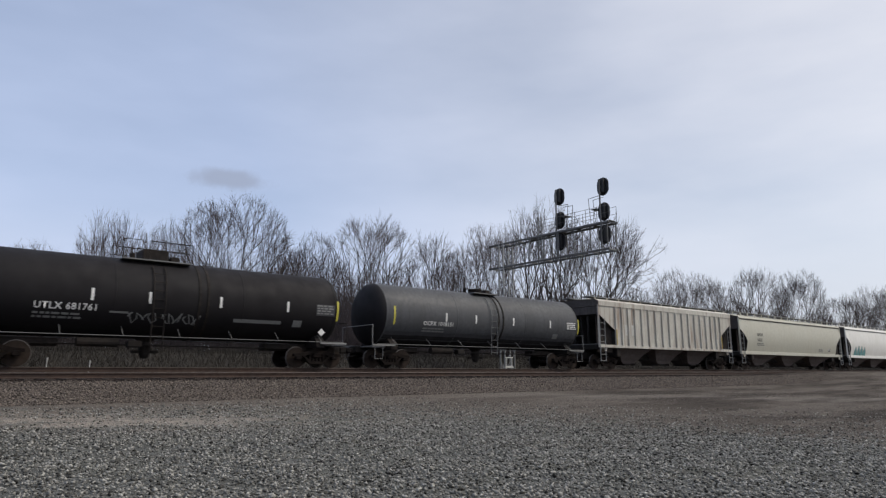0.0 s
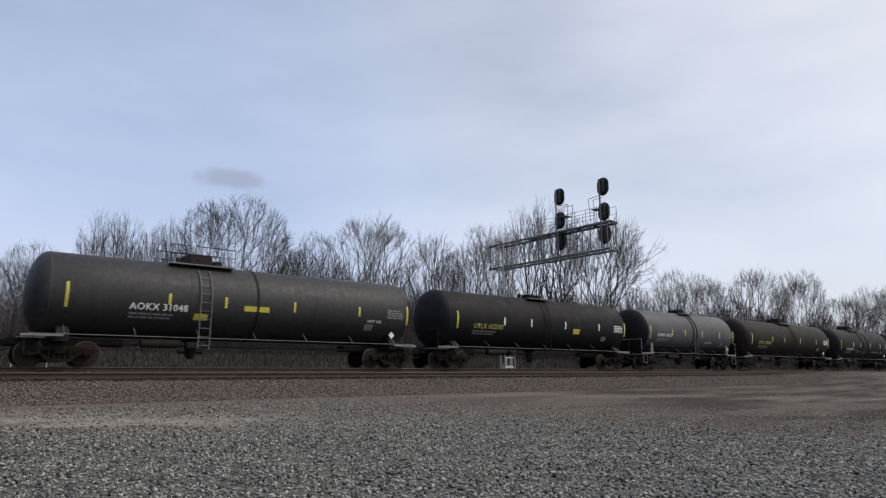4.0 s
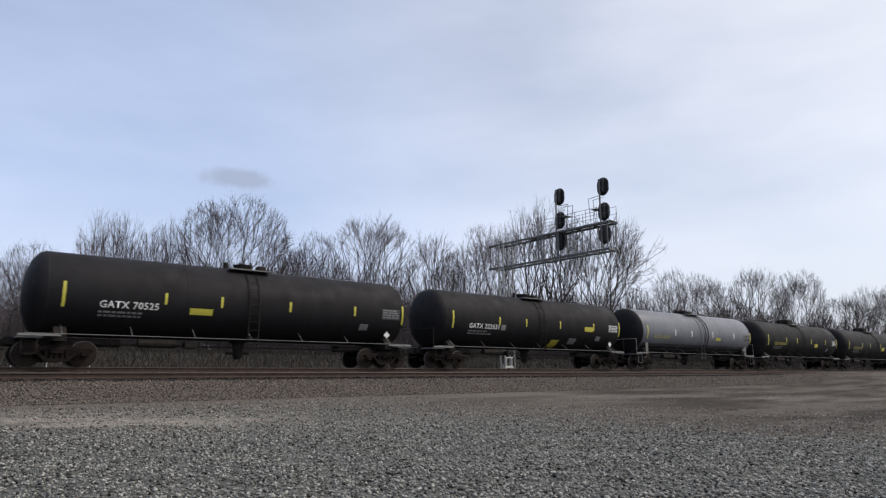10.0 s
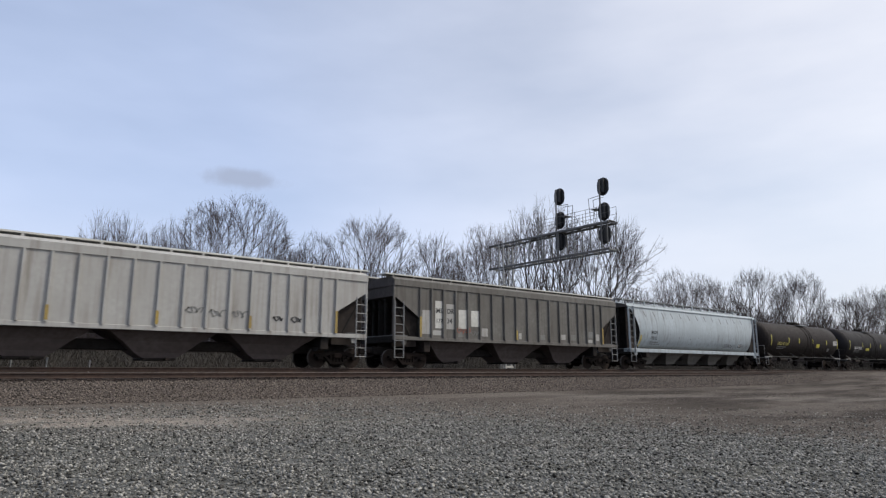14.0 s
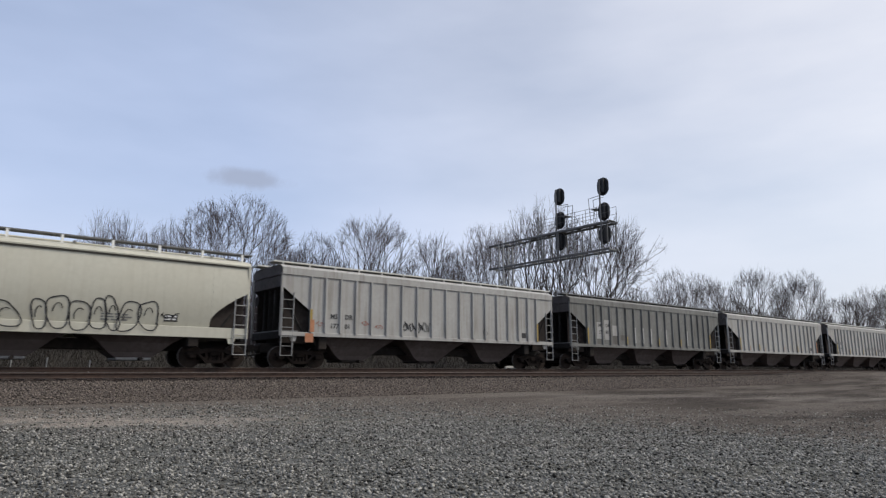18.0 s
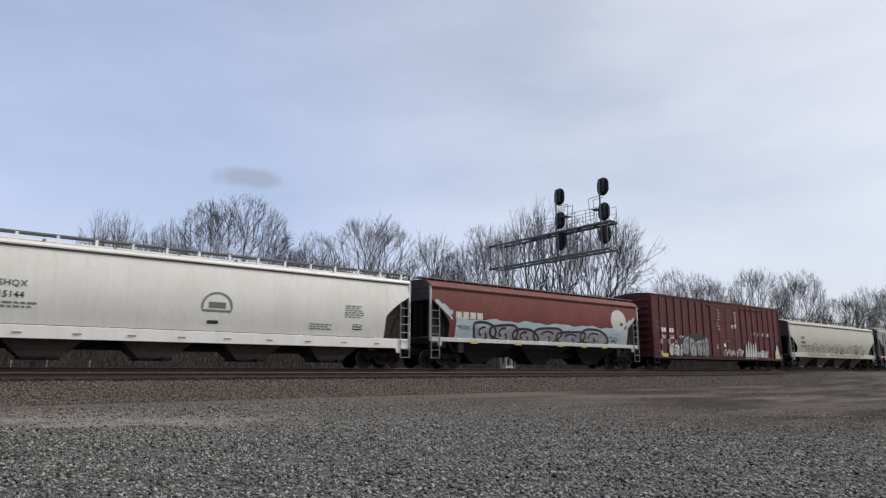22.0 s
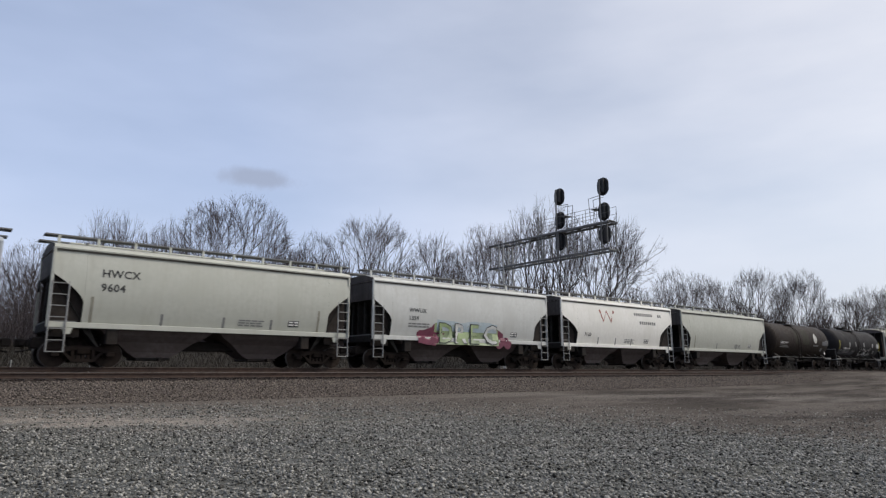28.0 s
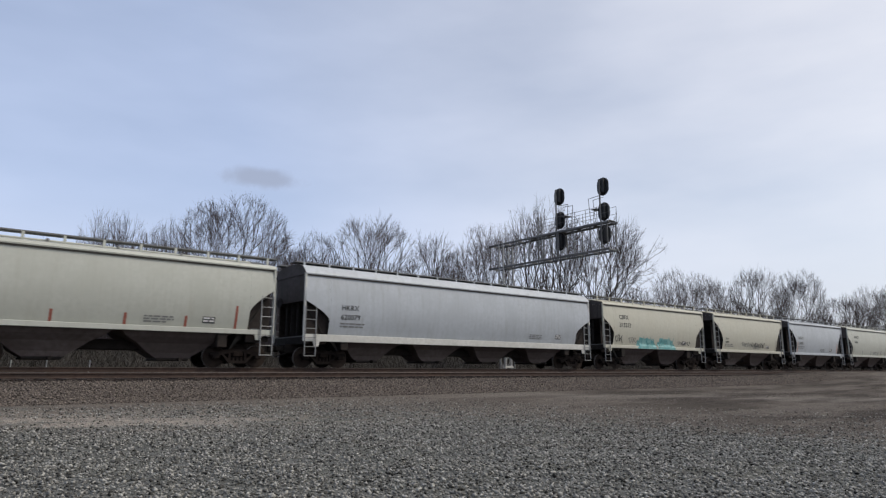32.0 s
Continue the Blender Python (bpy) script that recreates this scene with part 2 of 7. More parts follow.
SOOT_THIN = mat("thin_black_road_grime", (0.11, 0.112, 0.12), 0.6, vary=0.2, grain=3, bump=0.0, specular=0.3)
SHADE_PANEL_GREY = mat("grey_black_road_grime", (0.062, 0.062, 0.066), 0.65, vary=0.25, grain=3, bump=0.0, specular=0.2)
BELLY_SHADE = mat("black_road_grime", (0.032, 0.031, 0.032), 0.8, vary=0.35, grain=3, bump=0.0, specular=0.1)
PALE_SHEET = mat("pale_dusty_bay_steel", (0.20, 0.19, 0.165), 0.75, vary=0.25, second=(0.13, 0.12, 0.105), amount=0.5, bump=0.05)
OLIVE = mat("olive_worn_patch", (0.036, 0.033, 0.024), 0.7, vary=0.2, grain=2, bump=0.0, specular=0.15)
STRAW = mat("dry_winter_grass", (0.046, 0.041, 0.035), 0.9, vary=0.25, grain=3, island=0.22, bump=0.0, specular=0.1)


# ---- mesh helpers ----
def box(bm, x0, x1, y0, y1, z0, z1, chamfer=0.0):
    """A box with its upright and long edges cut by the chamfer."""
    c = min(chamfer, (x1 - x0) / 2.2, (y1 - y0) / 2.2, (z1 - z0) / 2.2)
    if c <= 0:
        v = [bm.verts.new((x, y, z)) for z in (z0, z1) for x, y in ((x0, y0), (x1, y0), (x1, y1), (x0, y1))]
        for q in ((0, 3, 2, 1), (4, 5, 6, 7), (0, 1, 5, 4), (1, 2, 6, 5), (2, 3, 7, 6), (3, 0, 4, 7)):
            bm.faces.new([v[i] for i in q])
        return
    rings = []
    for z, k in ((z0, c), (z0 + c, 0), (z1 - c, 0), (z1, c)):
        a, b, d, e = x0 + k, x1 - k, y0 + k, y1 - k
        rings.append([bm.verts.new((x, y, z)) for x, y in ((a + c, d), (b - c, d), (b, d + c), (b, e - c), (b - c, e), (a + c, e), (a, e - c), (a, d + c))])
    loft(bm, rings, True, True)


def loft(bm, rings, closed=True, caps=True):
    for a, b in zip(rings, rings[1:]):
        n = len(a)
        for i in range(n if closed else n - 1):
            bm.faces.new((a[i], a[(i + 1) % n], b[(i + 1) % n], b[i]))
    if caps:
        bm.faces.new(list(reversed(rings[0])))
        bm.faces.new(rings[-1])


def rod(bm, a, b, r, sides=6, r2=None):
    """A round bar from a to b."""
    a, b = Vector(a), Vector(b)
    d = (b - a).normalized()
    u = d.orthogonal().normalized()
    w = d.cross(u)
    rings = []
    for p, q in ((a, r), (b, r if r2 is None else r2)):
        rings.append([bm.verts.new(p + q * (math.cos(t) * u + math.sin(t) * w)) for t in (2 * math.pi * i / sides for i in range(sides))])
    loft(bm, rings)


def pipe(bm, pts, r, sides=6):
    """One bent bar through the points."""
    pts = [Vector(p) for p in pts]
    u, rings = None, []
    for i, p in enumerate(pts):
        d = (pts[min(i + 1, len(pts) - 1)] - pts[max(i - 1, 0)]).normalized()
        if u is None or abs(u.dot(d)) > 0.95:
            u = d.orthogonal()
        u = (u - d * u.dot(d)).normalized()
        w = d.cross(u)
        rings.append([bm.verts.new(p + r * (math.cos(t) * u + math.sin(t) * w)) for t in (2 * math.pi * k / sides for k in range(sides))])
    loft(bm, rings)


def disc_solid(bm, profile, axis, centre, sides=20):
    """Turns a profile of (distance along the axis, radius) round the x, y or z axis."""
    rings = []
    for d, r in profile:
        ring = []
        for i in range(sides):
            t = 2 * math.pi * i / sides
            c, s = r * math.cos(t), r * math.sin(t)
            p = {"x": (d, c, s), "y": (s, d, c), "z": (c, s, d)}[axis]
            ring.append(bm.verts.new(Vector(centre) + Vector(p)))
        rings.append(ring)
    loft(bm, rings)


def prism(bm, outline, y0, y1):
    """An outline of (x, z) pushed from y0 to y1."""
    rings = [[bm.verts.new((x, y, z)) for x, z in outline] for y in (y0, y1)]
    loft(bm, rings)


def mesh_of(name, bm, materials, smooth=None):
    bmesh.ops.recalc_face_normals(bm, faces=bm.faces)
    me = bpy.data.meshes.new(name)
    bm.to_mesh(me)
    bm.free()
    for m in materials if isinstance(materials, (list, tuple)) else [materials]:
        me.materials.append(m)
    if smooth:
        me.polygons.foreach_set("use_smooth", [True] * len(me.polygons))
        me.set_sharp_from_angle(angle=radians(smooth))
    return me


def part(name, bm, material, parent, label="", smooth=None, m=None):
    """Links a bmesh, or a mesh already made, as one part under its thing."""
    me = bm if isinstance(bm, bpy.types.Mesh) else mesh_of(name, bm, material, smooth)
    ob = new(name, me)
    ob.parent = parent
    if m is not None:
        ob.matrix_basis = m
    if label:
        tagged(ob, label)
    return ob


def thing(name, label, category, group="", kind="", at=None):
    ob = new(name)
    ob.empty_display_size = 0.5
    if at is not None:
        ob.matrix_basis = at
    return tagged(ob, label, category, group, kind)


def solid(name, bm, material, label, category, group="", kind="", smooth=None, at=None):
    ob = new(name, bm if isinstance(bm, bpy.types.Mesh) else mesh_of(name, bm, material, smooth))
    if at is not None:
        ob.matrix_basis = at
    return tagged(ob, label, category, group, kind)


# ---- ground ----
def step(a, b, x):
    t = np.clip((x - a) / (b - a), 0, 1)
    return t * t * (3 - 2 * t)


def ground_height(x, y):
    """Level yard by the camera, a ballast shoulder under the tracks, a filled pad further along, scrub behind."""
    left = np.interp(y, [-3000, 0, 9, 14, 18.2, 19.2, 21.3, 22.0, 24.7, 25.3, 26.1, 29.0, 29.6, 31.5, 34, 37, 40, 45, 60, 75, 110, 3000],
                     [-1.5, -1.5, -1.42, -1.2, -0.92, -0.8, -0.28, -0.25, -0.25, -0.22, -0.06, -0.06, -0.1, -0.5, -0.35, 0.4, 1.1, 1.4, 1.7, 2.2, 2.6, 2.6])
    right = np.interp(y, [-3000, 0, 8, 14, 18, 21, 22.4, 24.4, 25.4, 26.1, 29.0, 29.6, 31.5, 34, 37, 40, 45, 60, 75, 110, 3000],
                      [-1.5, -1.5, -1.25, -0.84, -0.46, -0.1, 0.0, 0.0, -0.03, -0.06, -0.06, -0.1, -0.5, -0.35, 0.4, 1.1, 1.4, 1.7, 2.2, 2.6, 2.6])
    return left + (right - left) * step(38, 66, x)


def swell(x, y):
    return 0.02 * np.sin(1.7 * x + 0.9 * y) * np.sin(1.1 * y - 0.6 * x) + 0.012 * np.sin(4.1 * x + 1) * np.sin(3.7 * y)


def ground_material():
    m = bpy.data.materials.new("gravel_and_dirt")
    m.use_nodes = True
    n, l = m.node_tree.nodes, m.node_tree.links
    b = n["Principled BSDF"]
    b.inputs["Roughness"].default_value = 0.95
    b.inputs["Specular IOR Level"].default_value = 0.12
    co = n.new("ShaderNodeTexCoord").outputs["Object"]

    def noise_tex(scale, detail=4, stretch=(1, 1, 1)):
        mp = n.new("ShaderNodeMapping")
        mp.inputs["Scale"].default_value = stretch
        l.new(co, mp.inputs["Vector"])
        t = n.new("ShaderNodeTexNoise")
        t.inputs["Scale"].default_value, t.inputs["Detail"].default_value = scale, detail
        l.new(mp.outputs["Vector"], t.inputs["Vector"])
        return t.outputs["Fac"]

    def span(value, a, c, d=0.0, e=1.0):
        r = n.new("ShaderNodeMapRange")
        for k, v in (("From Min", a), ("From Max", c), ("To Min", d), ("To Max", e)):
            r.inputs[k].default_value = v
        l.new(value, r.inputs["Value"])
        return r.outputs["Result"]

    def calc(op, a, c):
        x = n.new("ShaderNodeMath")
        x.operation = op
        for i, v in enumerate((a, c)):
            if isinstance(v, float):
                x.inputs[i].default_value = v
            else:
                l.new(v, x.inputs[i])
        return x.outputs["Value"]

    def blend(fac, a, c):
        x = n.new("ShaderNodeMix")
        x.data_type = "RGBA"
        for key, v in (("Factor", fac), ("A", a), ("B", c)):
            if isinstance(v, tuple):
                x.inputs[key].default_value = (*v, 1)
            else:
                l.new(v, x.inputs[key])
        return x.outputs["Result"]

    sep = n.new("ShaderNodeSeparateXYZ")
    l.new(co, sep.inputs["Vector"])
    depth = calc("ADD", calc("MULTIPLY", sep.outputs["X"], 0.6264), calc("MULTIPLY", sep.outputs["Y"], 0.7795))
    wander = span(noise_tex(0.22, 5), 0.3, 0.7, -2.6, 2.6)
    grit = span(noise_tex(2.2, 6), 0.35, 0.68)
    cell = n.new("ShaderNodeTexVoronoi")
    cell.inputs["Scale"].default_value = 24.0
    l.new(co, cell.inputs["Vector"])
    stone = span(cell.outputs["Color"], 0.0, 1.0)
    gravel = blend(stone, (0.028, 0.028, 0.026), (0.2, 0.2, 0.187))
    gravel = blend(span(noise_tex(0.5, 4), 0.45, 0.7, 0.0, 0.5), gravel, (0.12, 0.115, 0.09))
    dirt = blend(grit, (0.155, 0.133, 0.112), (0.106, 0.09, 0.075))
    tan = blend(stone, (0.40, 0.35, 0.295), (0.2, 0.17, 0.138))
    mud = blend(grit, (0.042, 0.034, 0.028), (0.064, 0.053, 0.043))
    streaks = noise_tex(0.5, 6, (0.3, 1.5, 1.0))
    aside = calc("SUBTRACT", calc("MULTIPLY", sep.outputs["X"], 0.7795), calc("MULTIPLY", sep.outputs["Y"], 0.6264))
    # the gravel's far edge, nearer at both sides
    edge = calc("ADD", span(aside, -9.0, -5.2, 13.3, 16.7), span(aside, 4.4, 9.2, 0.0, -4.2))
    past = calc("SUBTRACT", calc("ADD", depth, calc("MULTIPLY", wander, 0.35)), edge)

    def lane(away, half, soft):
        """1 along a lane, 0 beyond its ragged sides."""
        return span(calc("ABSOLUTE", away, 0.0), half, half + soft, 1.0, 0.0)

    far = blend(span(streaks, 0.42, 0.6), mud, blend(span(streaks, 0.58, 0.68), dirt, (0.112, 0.096, 0.082)))
    far = blend(span(noise_tex(9.0, 3), 0.5, 0.7, 0.0, 0.55), far, (0.05, 0.042, 0.035))
    base = blend(span(sep.outputs["X"], 10.0, 24.0), dirt, far)
    loose = span(noise_tex(5.0, 5), 0.38, 0.62)
    wheel_way = calc("SUBTRACT", calc("ADD", depth, calc("MULTIPLY", wander, 0.3)), span(aside, 0.0, 20.0, 25.4, 31.6))
    base = blend(calc("MULTIPLY", calc("MULTIPLY", lane(wheel_way, 0.3, 1.3), span(aside, -2.0, 1.5)), span(streaks, 0.35, 0.55, 0.15, 0.8)), base, (0.17, 0.15, 0.13))
    wet = calc("SUBTRACT", calc("ADD", depth, calc("MULTIPLY", wander, 0.15)), span(aside, 8.0, 16.0, 20.4, 21.2))
    base = blend(calc("MULTIPLY", lane(wet, 0.15, 0.7), span(aside, 8.0, 10.5, 0.0, 0.8)), base, (0.042, 0.033, 0.027))
    thin = calc("ADD", past, span(noise_tex(3.2, 6), 0.3, 0.7, -4.2, 2.6))
    colour = blend(span(thin, -0.9, 1.1), gravel, base)
    tan_way = calc("SUBTRACT", calc("ADD", depth, calc("MULTIPLY", wander, 0.12)), span(aside, -10.0, -2.0, 13.3, 16.6))
    tan_fac = calc("MULTIPLY", calc("MULTIPLY", lane(tan_way, 0.5, 2.0), span(noise_tex(0.8, 6, (0.35, 1.5, 1.0)), 0.36, 0.56)), span(aside, -6.0, 1.5, 1.0, 0.0))
    colour = blend(calc("MULTIPLY", tan_fac, span(loose, 0.0, 1.0, 0.4, 1.0)), colour, tan)
    thin_way = calc("SUBTRACT", calc("ADD", depth, calc("MULTIPLY", wander, 0.1)), span(aside, -10.0, -4.0, 12.9, 17.6))
    thin_fac = calc("MULTIPLY", lane(thin_way, 0.12, 0.55), span(aside, -6.5, -4.0, 0.8, 0.0))
    colour = blend(calc("MULTIPLY", thin_fac, loose), colour, tan)
    ballast = blend(stone, (0.04, 0.033, 0.027), (0.2, 0.168, 0.141))
    shoulder = span(calc("ADD", sep.outputs["Y"], calc("MULTIPLY", wander, 0.22)), 18.3, 19.6)
    shoulder = calc("MULTIPLY", shoulder, span(sep.outputs["X"], 40.0, 62.0, 1.0, 0.15))
    colour = blend(shoulder, colour, ballast)
    # darker red-brown bed from the near track's edge back
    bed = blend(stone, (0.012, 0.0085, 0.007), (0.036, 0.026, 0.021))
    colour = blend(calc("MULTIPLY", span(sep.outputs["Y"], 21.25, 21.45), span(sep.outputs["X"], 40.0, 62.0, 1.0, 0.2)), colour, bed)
    scrub = blend(grit, (0.06, 0.054, 0.046), (0.042, 0.038, 0.033))
    colour = blend(span(calc("ADD", sep.outputs["Y"], wander), 30.0, 33.0), colour, scrub)
    l.new(colour, b.inputs["Base Color"])
    bp = n.new("ShaderNodeBump")
    bp.inputs["Strength"].default_value, bp.inputs["Distance"].default_value = 0.9, 0.04
    l.new(cell.outputs["Distance"], bp.inputs["Height"])
    l.new(bp.outputs["Normal"], b.inputs["Normal"])
    return m


def build_ground():
    xs = np.concatenate([[-3000, -1200, -700, -400, -200, -100, -50, -25], np.arange(-12, 80, 0.5), np.arange(80, 200, 4.0), [220, 260, 320, 420, 600, 900, 1500, 3000]])
    ys = np.concatenate([[-3000, -1000, -300, -100, -40, -15, -5], np.arange(0, 18, 0.5), np.arange(18, 32, 0.2), np.arange(32, 46, 0.5), np.arange(46, 70, 2.0), [80, 100, 140, 220, 400, 900, 3000]])
    gx, gy = np.meshgrid(xs, ys)
    gz = ground_height(gx, gy) + swell(gx, gy) * ((gy < 18) | (gy > 32))
    nx, ny = len(xs), len(ys)
    verts = np.stack([gx, gy, gz], -1).reshape(-1, 3)
    i = (np.arange(ny - 1)[:, None] * nx + np.arange(nx - 1)).reshape(-1)
    faces = np.stack([i, i + 1, i + nx + 1, i + nx], -1)
    me = bpy.data.meshes.new("ground")
    me.from_pydata(verts.tolist(), [], faces.tolist())
    me.materials.append(ground_material())
    me.polygons.foreach_set("use_smooth", [True] * len(me.polygons))
    tagged(new("ground", me), "grey gravel yard with tan dirt strip and brown ballast shoulder", "ground", kind="structure")


build_ground()

STONE = mat("crushed_grey_stone", (0.228, 0.22, 0.198), 0.95, vary=0.35, grain=30, island=0.9, bump=0.0, specular=0.08)
BALLAST = mat("rust_dusted_ballast", (0.152, 0.126, 0.107), 0.9, vary=0.35, grain=30, island=0.85, bump=0.0, specular=0.25)

DUSTY = mat("dusty_tan_stone", (0.15, 0.132, 0.114), 0.9, vary=0.3, grain=30, island=0.8, bump=0.0, specular=0.25)
TRACK_STONE = mat("dark_red_brown_track_stone", (0.034, 0.025, 0.0205), 0.9, vary=0.35, grain=30, island=0.7, bump=0.0, specular=0.2)


def scatter(name, xs, ys, sizes, material, label, lift=0.25):
    """Broken stones, each a jagged eight-sided lump, as one heap of stuff."""
    rng = np.random.default_rng(len(xs))
    k = len(xs)
    unit = np.array([(1, 0, 0), (0, 1, 0), (-1, 0, 0), (0, -1, 0), (0, 0, 1), (0, 0, -1)], float)
    pts = unit[None] * (0.65 + 0.6 * rng.random((k, 6, 1))) + 0.28 * rng.normal(size=(k, 6, 3))
    pts *= np.array([1, 0.8, 0.62])
    a = rng.random(k) * 6.283
    ca, sa = np.cos(a)[:, None], np.sin(a)[:, None]
    px, py = pts[..., 0] * ca - pts[..., 1] * sa, pts[..., 0] * sa + pts[..., 1] * ca
    pts = np.stack([px, py, pts[..., 2]], -1) * (sizes / 2)[:, None, None]
    base = np.stack([xs, ys, ground_height(xs, ys) + swell(xs, ys) * (ys < 18) + lift * sizes], -1)
    verts = (pts + base[:, None]).reshape(-1, 3)
    tri = np.array([(0, 1, 4), (1, 2, 4), (2, 3, 4), (3, 0, 4), (1, 0, 5), (2, 1, 5), (3, 2, 5), (0, 3, 5)])
    faces = (tri[None] + 6 * np.arange(k)[:, None, None]).reshape(-1, 3)
    me = bpy.data.meshes.new(name)
    me.vertices.add(len(verts))
    me.vertices.foreach_set("co", verts.ravel())
    me.loops.add(faces.size)
    me.loops.foreach_set("vertex_index", faces.ravel().astype(np.int32))
    me.polygons.add(len(faces))
    me.polygons.foreach_set("loop_start", np.arange(0, faces.size, 3, dtype=np.int32))
    me.update()
    me.validate()
    me.materials.append(material)
    return tagged(new(name, me), label, "gravel", kind="stuff")


def scatter_all():
    rng = np.random.default_rng(5)
    # the yard, a wedge before the camera
    k = 120000
    tan_line = lambda side, depth: (side < -1.5) & (np.abs(depth - np.interp(side, [-10, -2], [13.3, 16.6])) < 0.7)
    depth = 5.2 + (23.0 - 5.2) * rng.random(k) ** 0.72
    side = (rng.random(k) * 2 - 1) * depth * 0.74
    xs, ys = 0.6264 * depth + 0.7795 * side, 0.7795 * depth - 0.6264 * side
    edge = np.interp(side, [-9, -5.2, 4.4, 9.2], [13.0, 16.7, 16.7, 12.5])
    keep = (ys < 18.6) & (rng.random(k) < np.interp(depth - edge, [-1.2, 1.0, 5.5], [1, 0.55, 0.1])) & ~(tan_line(side, depth) & (rng.random(k) < np.interp(side, [-6, -2], [0.85, 0.3])))
    size = 0.024 + 0.05 * rng.random(k) ** 2.2
    scatter("gravel_stones", xs[keep], ys[keep], size[keep], STONE, "loose crushed grey stone on the yard")
    k = 70000
    depth = 12.5 + 23 * rng.random(k) ** 1.15
    side = (rng.random(k) * 2 - 1) * depth * 0.74
    xs, ys = 0.6264 * depth + 0.7795 * side, 0.7795 * depth - 0.6264 * side
    keep = (ys < 19.0) & (rng.random(k) < np.interp(xs, [6, 16], [0.5, 0.15]) + 0.6 * (np.sin(0.9 * ys + 0.35 * np.sin(xs * 0.4)) > 0.1)) & ~(tan_line(side, depth) & (rng.random(k) < 0.8))
    size = 0.018 + 0.034 * rng.random(k) ** 2
    scatter("roadway_stones", xs[keep], ys[keep], size[keep], DUSTY, "scattered dusty stones on the dirt roadway", 0.12)
    k = 60000
    xs, ys = -1 + 58 * rng.random(k) ** 1.3, 19.0 + 2.3 * rng.random(k)
    keep = rng.random(k) < np.interp(xs, [34, 57], [1, 0.1])
    size = 0.03 + 0.045 * rng.random(k) ** 2
    scatter("ballast_stones", xs[keep], ys[keep], size[keep], BALLAST, "rusty brown-grey track ballast on the shoulder")
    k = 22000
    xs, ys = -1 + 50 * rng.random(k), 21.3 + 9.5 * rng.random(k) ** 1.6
    scatter("track_ballast", xs, ys, 0.035 + 0.05 * rng.random(k) ** 2, TRACK_STONE, "dark red-brown ballast between the rails", 0.1)


scatter_all()


# ---- tracks ----
def rail_mesh():
    bm = bmesh.new()
    h = [(-0.07, 0), (0.07, 0), (0.07, 0.012), (0.012, 0.04), (0.009, 0.125), (0.036, 0.135), (0.036, 0.162), (0.026, 0.172), (-0.026, 0.172), (-0.036, 0.162), (-0.036, 0.135), (-0.009, 0.125), (-0.012, 0.04), (-0.07, 0.012)]
    rings = []
    for x in list(range(-90, 260, 12)) + [300, 400, 600, 900]:
        rings.append([bm.verts.new((x, y, z)) for y, z in h])
    loft(bm, rings)
    for f in bm.faces:
        if f.calc_center_median().z > 0.16:
            f.material_index = 1
    return mesh_of("rail", bm, [RAIL_SIDE, RAIL_TOP])


def build_track(name, centre, label, rail, head):
    top = head - 0.172
    bed = thing(name, label, "railway track", "parallel tracks", "structure", pose(0, centre, 0))
    for side in (-1, 1):
        part("rail", rail, None, bed, m=pose(0, side * 0.7535, top))
    bm = bmesh.new()
    rnd = random.Random(7)
    x = -60.0
    while x < 330:
        o = rnd.uniform(-0.05, 0.05)
        box(bm, x - 0.115, x + 0.115, -1.3 + o, 1.3 + o, top - 0.17, top - 0.004 - rnd.random() * 0.01)
        x += 0.53
    ties = part("cross_ties", bm, TIE, bed, "weathered dark wooden cross ties")
    tagged(ties, kind="stuff")
    bm = bmesh.new()
    for i in range(70):
        for side in (-0.7535, 0.7535):
            x = 0.0 + i * 0.53
            box(bm, x - 0.09, x + 0.09, side - 0.17, side + 0.17, top - 0.002, top + 0.016)
    tagged(part("tie_plates", bm, RAIL_SIDE, bed), kind="stuff")


RAIL_MESH = rail_mesh()
build_track("track_near", NEAR_TRACK, "empty track with rusty rails on wooden ties", RAIL_MESH, LOW_RAIL)
build_track("track_far", FAR_TRACK, "main track with worn rails under the train", RAIL_MESH, RAIL)


